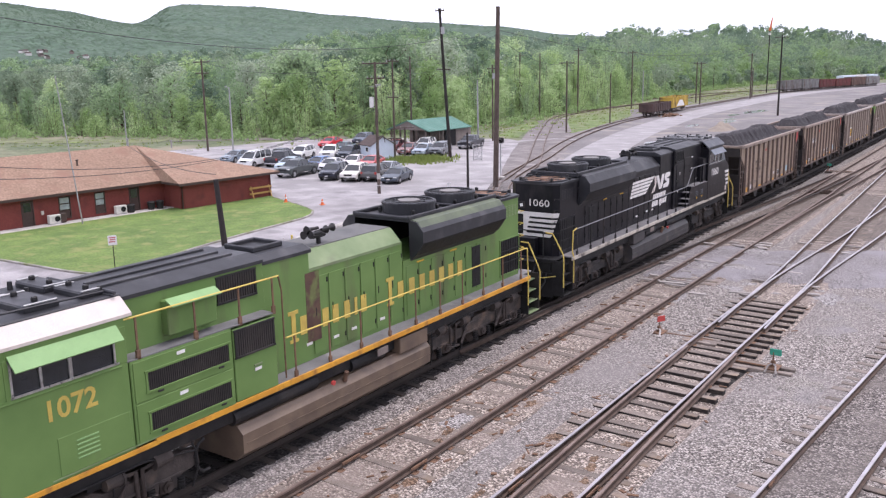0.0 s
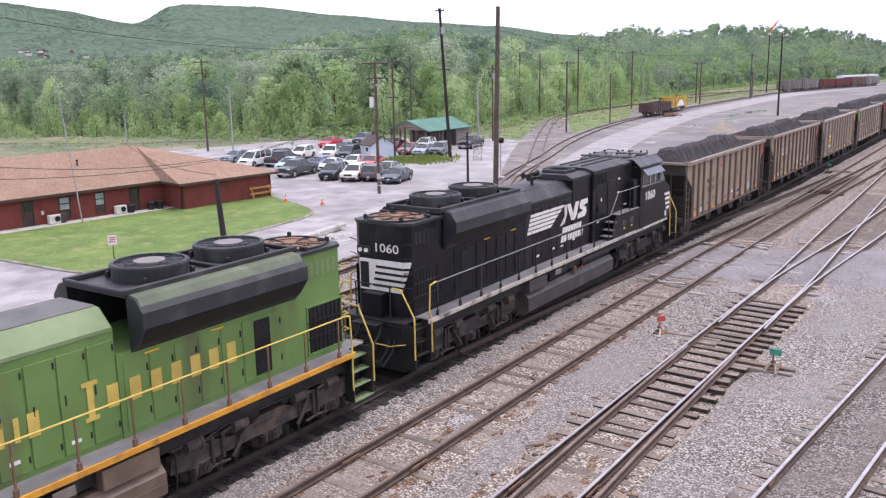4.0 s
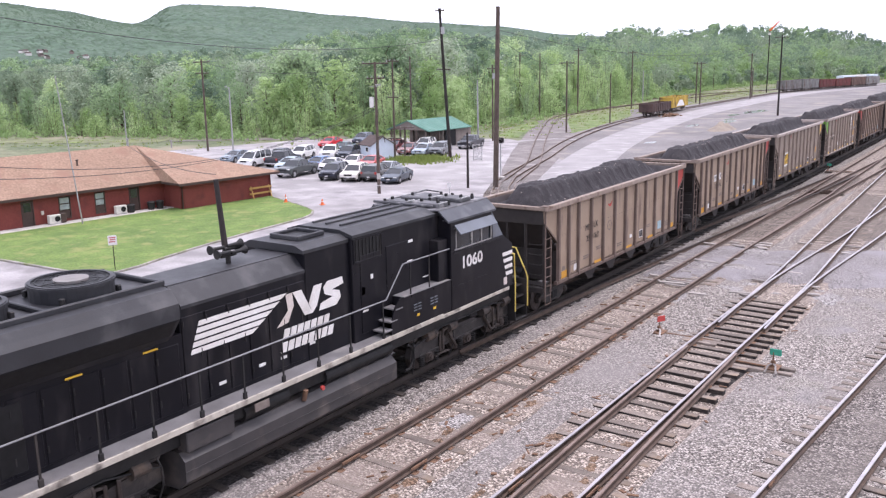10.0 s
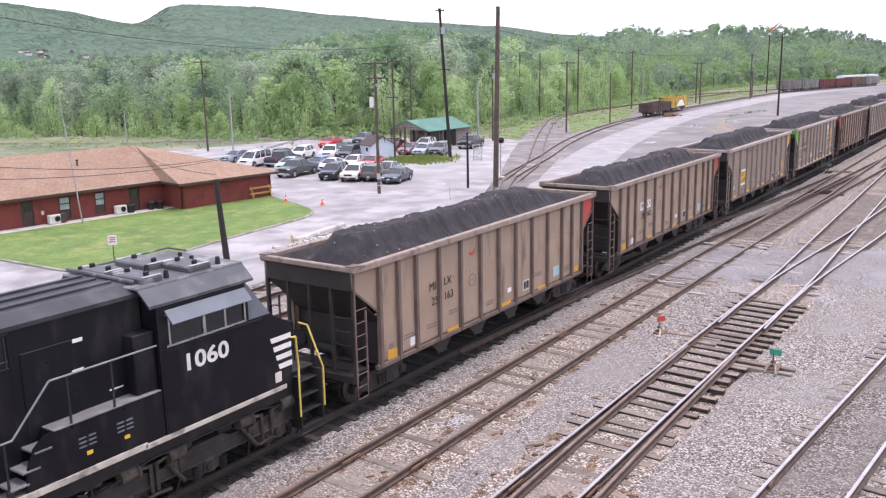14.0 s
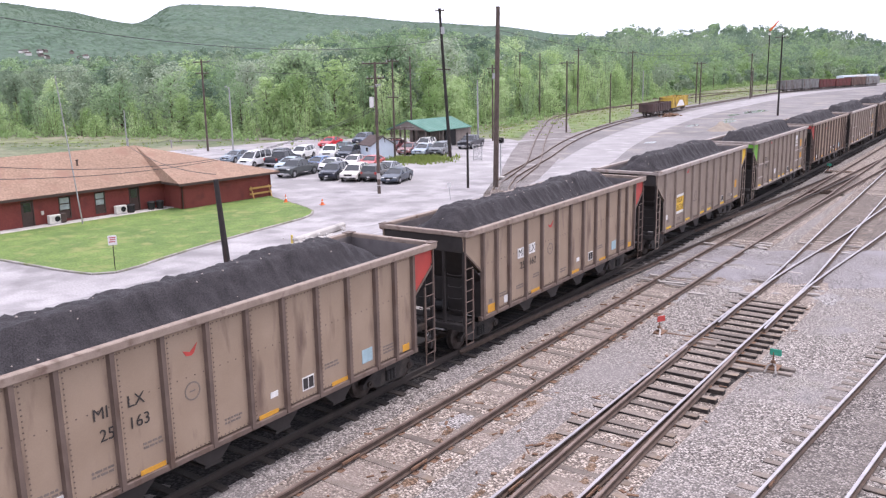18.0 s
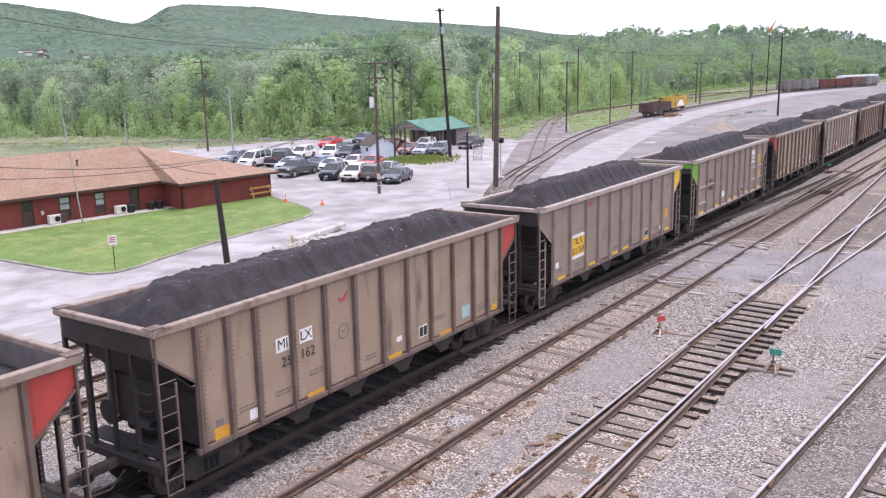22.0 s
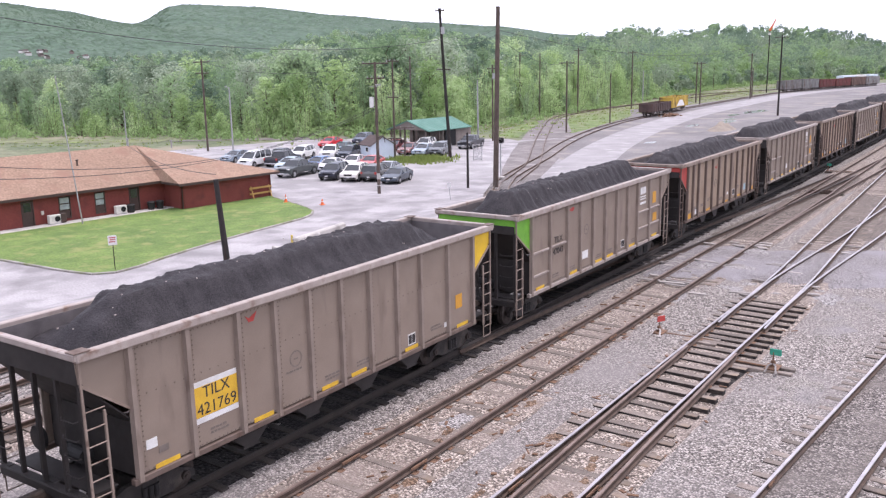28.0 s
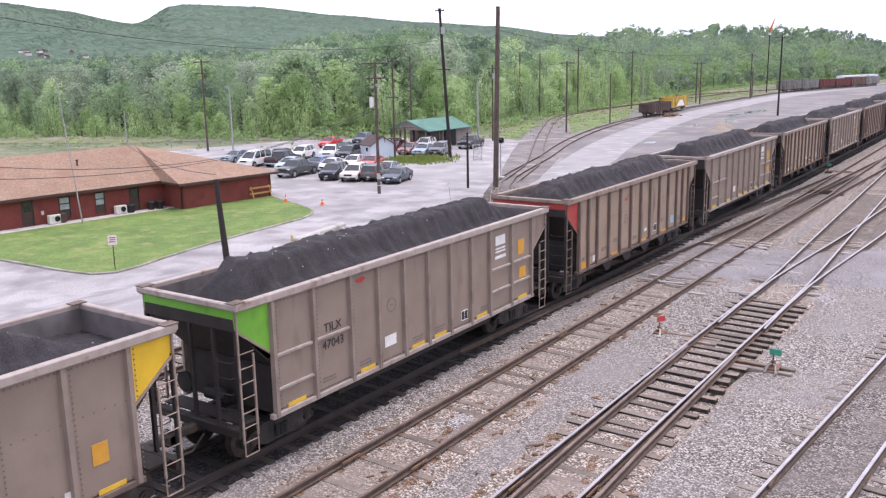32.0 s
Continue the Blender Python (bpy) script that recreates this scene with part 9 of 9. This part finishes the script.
def far_details():
    """Puddles and a dirt mound in the far yard, pale containers behind the wagons."""
    rnd = random.Random(21)
    for x, y, a, c in ((-51.3, 198, 1.8, 7.0), (-47.8, 165, 1.2, 4.5), (-50.5, 153, 0.8, 3.0), (-52.5, 185, 0.8, 3.5), (-49.5, 172, 0.7, 3.0), (-45.5, 120, 0.7, 1.6)):
        b = Build()
        n = 26
        for i in range(n):
            t = 2 * math.pi * i / n
            r = 1 + 0.35 * noise.noise((math.cos(t) * 1.4 + x, math.sin(t) * 1.4 + y, 1))
            b.v.append((x + a * r * math.cos(t), y + c * r * math.sin(t), -2.765))
        b.f = [tuple(range(n))]
        tagged(new("puddle", b.mesh("puddle", M["water"])), "shallow puddle reflecting the white sky", "puddle", kind="structure")
    b = Build()
    for i in range(15):
        for j in range(15):
            u, v = i / 7 - 1, j / 7 - 1
            r = max(0.0, 1 - math.hypot(u, v))
            b.v.append((-43.2 + u * 2.2, 146.3 + v * 5, -2.9 + 1.5 * r * (1 + 0.4 * noise.noise((u * 3, v * 3, 2)))))
    b.f = [(i * 15 + j, (i + 1) * 15 + j, (i + 1) * 15 + j + 1, i * 15 + j + 1) for i in range(14) for j in range(14)]
    solid("dirt_mound", b, M["sand"], "low mound of tan dirt beside the yard road", "mound", smooth=True)
    for x, y, L, col, lab in ((-69.1, 409, 12, "shed_blue", "pale blue freight container beyond the wagons"), (-66.4, 420.5, 10, "white_paint", "white freight container beyond the wagons"), (-63, 431, 9, "shed_blue", "pale blue freight container beyond the wagons")):
        C = thing("freight_container", lab, "container", "far containers", m=Matrix.Translation((x, y, -2.8)) @ Matrix.Rotation(-0.25, 4, "Z"))
        part("box", Build().box((0, 0, 1.7), (3.0, L, 3.4), 0.05), M[col], C)
        for k in range(6):
            part("rib", Build().box((1.52, -L / 2 + 0.6 + k * (L - 1.2) / 5, 1.7), (0.06, 0.16, 3.2)), M[col], C)
    # dark ground round the fork of the sidings, grass in the fork, and a pale path over the rails
    sheet("fork_ground", [(-41.1, 69.7), (-48.6, 83.1), (-56.9, 99.7), (-69.2, 126.0), (-81.7, 153.3), (-87.9, 174.2), (-85.8, 177.0), (-75.0, 162.4), (-63.6, 135.6), (-57.8, 121.4), (-51.1, 103.8), (-44.9, 87.8), (-41.5, 78.6), (-38.0, 69.2)], 0.02, M["fork_dirt"], "dark cinder dirt round the fork of the sidings")
    sheet("verge", [(-63.1, 130.8), (-77.4, 158.1), (-84.2, 175.3), (-85.2, 190.7), (-85.3, 208.7), (-71.4, 176.9), (-67.0, 153.1), (-64.3, 139.4)], 0.026, M["weedy_verge"], "weedy grass in the fork of the sidings")
    sheet("verge", [(-69.2, 116.9), (-73.3, 124.5), (-78.5, 138.6), (-84.6, 157.6), (-79.6, 150.6), (-72.2, 132.5), (-67.8, 120.7)], 0.026, M["weedy_verge"], "weedy grass at the wood's foot")
    ribbon("path", [(-65.0, 110.4), (-63.7, 115.9), (-61.0, 120.1), (-57.3, 120.5)], lambda s: 1.6, 0.05, M["pale_road"], "pale path crossing the sidings")
    # dry grass strips and bare patches before the far wood
    for k, (pts, mt, lab) in enumerate((
            ([(-84, 150), (-80, 190), (-80, 250), (-84, 320), (-92, 330), (-93, 240), (-88, 170)], "dry_grass", "strip of pale dry grass along the siding"),
            ([(-98, 250), (-103, 330), (-104, 420), (-112, 420), (-108, 320), (-101, 250)], "dry_grass", "strip of pale dry grass along the wood"),
            ([(-79, 200), (-77, 260), (-77, 330), (-74.5, 330), (-74, 250), (-75, 200)], "dry_grass", "strip of pale dry grass between the sidings"),
            ([(-118, 90), (-150, 76), (-186, 66), (-186, 71), (-150, 84), (-120, 96)], "dry_grass", "strip of pale dry grass behind the building"),
            ([(-93, 108), (-100, 103), (-112, 96), (-118, 92), (-117, 95), (-104, 106), (-94, 112)], "bare_soil", "bare dark soil at the car park's edge"))):
        sheet("verge", pts, 0.03 + 0.004 * k, M[mt], lab)


far_details()


CRUST_PALE = ((-9.0, 35.6, 0.5, 0.5), (-6.4, 35.8, 0.45, 0.35), (-11.3, 34.7, 0.45, 1.3), (-10.1, 38.0, 0.6, 0.5), (-10.4, 41.5, 0.8, 0.6), (-11.5, 37.5, 0.35, 0.6), (-12.3, 34.8, 0.3, 0.7), (-9.3, 31.3, 0.5, 0.8), (-10.4, 32.5, 0.4, 0.9), (-8.3, 39.3, 0.4, 0.4), (-7.8, 34.6, 0.4, 0.3))


def yard_litter():
    """Pale dust on the stone, joint bars on the rails, and rusty scraps lying between the tracks."""
    rnd = random.Random(33)
    def spill(x, y, a, c, mt, name, label, high, low):
        b, n = Build(), 26
        b.v.append((x, y, high))
        for f in (0.55, 1.0):
            for i in range(n):
                t = 2 * math.pi * i / n
                r = f * (1 + 0.55 * noise.noise((math.cos(t) * 1.7 + x, math.sin(t) * 1.7 + y, f)))
                b.v.append((x + a * r * math.cos(t), y + c * r * math.sin(t), high + (low - high) * (0.25 if f < 1 else 1)))
        b.f = [(0, i + 1, (i + 1) % n + 1) for i in range(n)] + [(i + 1, i + 1 + n, (i + 1) % n + 1 + n, (i + 1) % n + 1) for i in range(n)]
        tagged(new(name, b.mesh(name, M[mt], True)), label, "spill", kind="structure")
    for x, y, a, c in ((-4.75, 24.6, 1.0, 1.6), (-5.0, 31.0, 1.0, 2.6), (-4.2, 35.0, 1.4, 1.6)):
        spill(x, y, a, c, "fine_grit", "grit_patch", "fine grey grit trodden into the stone", -0.19, -0.33)
    for k in range(26):
        x = rnd.choice((X2 + 1.05, X2 + 1.15, X2 + 0.4, -9.05, -7.7, -7.5)) + rnd.uniform(-0.15, 0.15)
        y = rnd.uniform(12, 24) if x < -10 else rnd.uniform(14, 19)
        spill(x, y, rnd.uniform(0.12, 0.3), rnd.uniform(0.2, 0.5), "rust_dirt", "rust_stain", "stone stained brown by rust", -0.19, -0.27)
    for x, y, a, c in CRUST_PALE:
        inside = abs(y - 39.3 - 0.28 * (x + 10.5)) < 3.2
        spill(x, y, a, c, "pale_dust", "dust_patch", "pale powder worn into the crossing", *((-0.106, -0.122) if inside else (-0.195, -0.285)))
    for x, y, a, c in ((-11.7, 17.6, 0.55, 0.9), (-10.6, 32.0, 0.9, 1.4), (-9.4, 34.2, 0.8, 0.7), (-6.0, 34.8, 0.7, 0.8), (-12.4, 36.4, 0.6, 1.6)):
        b, n = Build(), 22
        b.v.append((x, y, -0.185))
        for i in range(n):
            t = 2 * math.pi * i / n
            r = 1 + 0.5 * noise.noise((math.cos(t) * 1.7 + x, math.sin(t) * 1.7 + y, 1))
            b.v.append((x + a * r * math.cos(t), y + c * r * math.sin(t), -0.235))
        b.f = [(0, i + 1, (i + 1) % n + 1) for i in range(n)]
        tagged(new("dust_patch", b.mesh("dust_patch", M["pale_dust"])), "pale powder spilt on the track stone", "spill", kind="structure")
    bar = Build().box((0, 0, 0), (0.035, 0.62, 0.07), 0.008)
    for k in (-0.2, 0.0, 0.2):
        bar.cyl((0.015, k, 0), (0.04, k, 0), 0.018, n=6)
    bar = bar.mesh("joint_bar", M["rust"])
    for tx, ys in ((X2 + 0.09, (14.5, 25.5, 37.0)), (-7.8, (15.4, 26.4)), (-3.2, (18.5, 29.0))):
        for y in ys:
            for s in (-1, 1):
                ob = tagged(new("joint_bar", bar), "rusty bolted joint bar on the rail", "joint bar", "rail joint bars")
                ob.matrix_basis = pose(tx + s * GAUGE / 2 + 0.035 + (0.0 if tx != -3.2 else (y - 18.5) * 0.09), y + 0.3 * s, -0.085)
    scrap = Build()
    for _ in range(150):
        x, y = rnd.choice((X2 + 1.1, X2 - 1.1, X2 + 0.3, -9.2, -6.4)) + rnd.gauss(0, 0.25), rnd.uniform(11, 34)
        q = Matrix.Rotation(rnd.uniform(0, 3), 3, "Z")
        scrap.box((x, y, -0.2 + rnd.uniform(-0.01, 0.02)), (rnd.uniform(0.06, 0.3), rnd.uniform(0.03, 0.09), 0.03), 0.006, q)
    tagged(new("rusty_scrap", scrap.mesh("rusty_scrap", M["rust"])), "rusty spikes and scraps strewn on the stone", "scrap", kind="stuff")


yard_litter()
def motions():
    """All that moves: the train rolls past and its wheels turn."""
    times = list(range(0, 33))
    for ob, u, turn in TRAIN:
        walk(ob, [(t, pose(TRACK_X, train_at(t) + u, 0, 0, 0, turn)) for t in times])
    start = train_at(0)
    for w, v, z in ROLLING:
        way = -1 if w.parent == GREEN_LOCO else 1
        walk(w, [(k * 0.2, pose(0, v, z, way * math.degrees((start - train_at(k * 0.2)) / 0.46), 0, 0)) for k in range(161)])
    # the windsock drifts: tilt from upright, by time
    tilt = ((0, 8), (2.0, 2), (3.5, 28), (6.0, 62), (8.0, 50), (10.0, 44), (12.0, 42), (14.0, 50), (17.0, 46), (19.0, 34), (21.0, 24), (23.0, 32), (25.0, 30), (28.0, 26), (30.0, 22), (32.0, 20))
    walk(SOCK, [(t, pose(0, 0, 20.2, 0, a, 0)) for t, a in tilt])


TRAIN = [(car, u, 0) for car, u in CARS] + [(BLACK_LOCO, -11.75, 0), (GREEN_LOCO, -34.8, 180)]
motions()
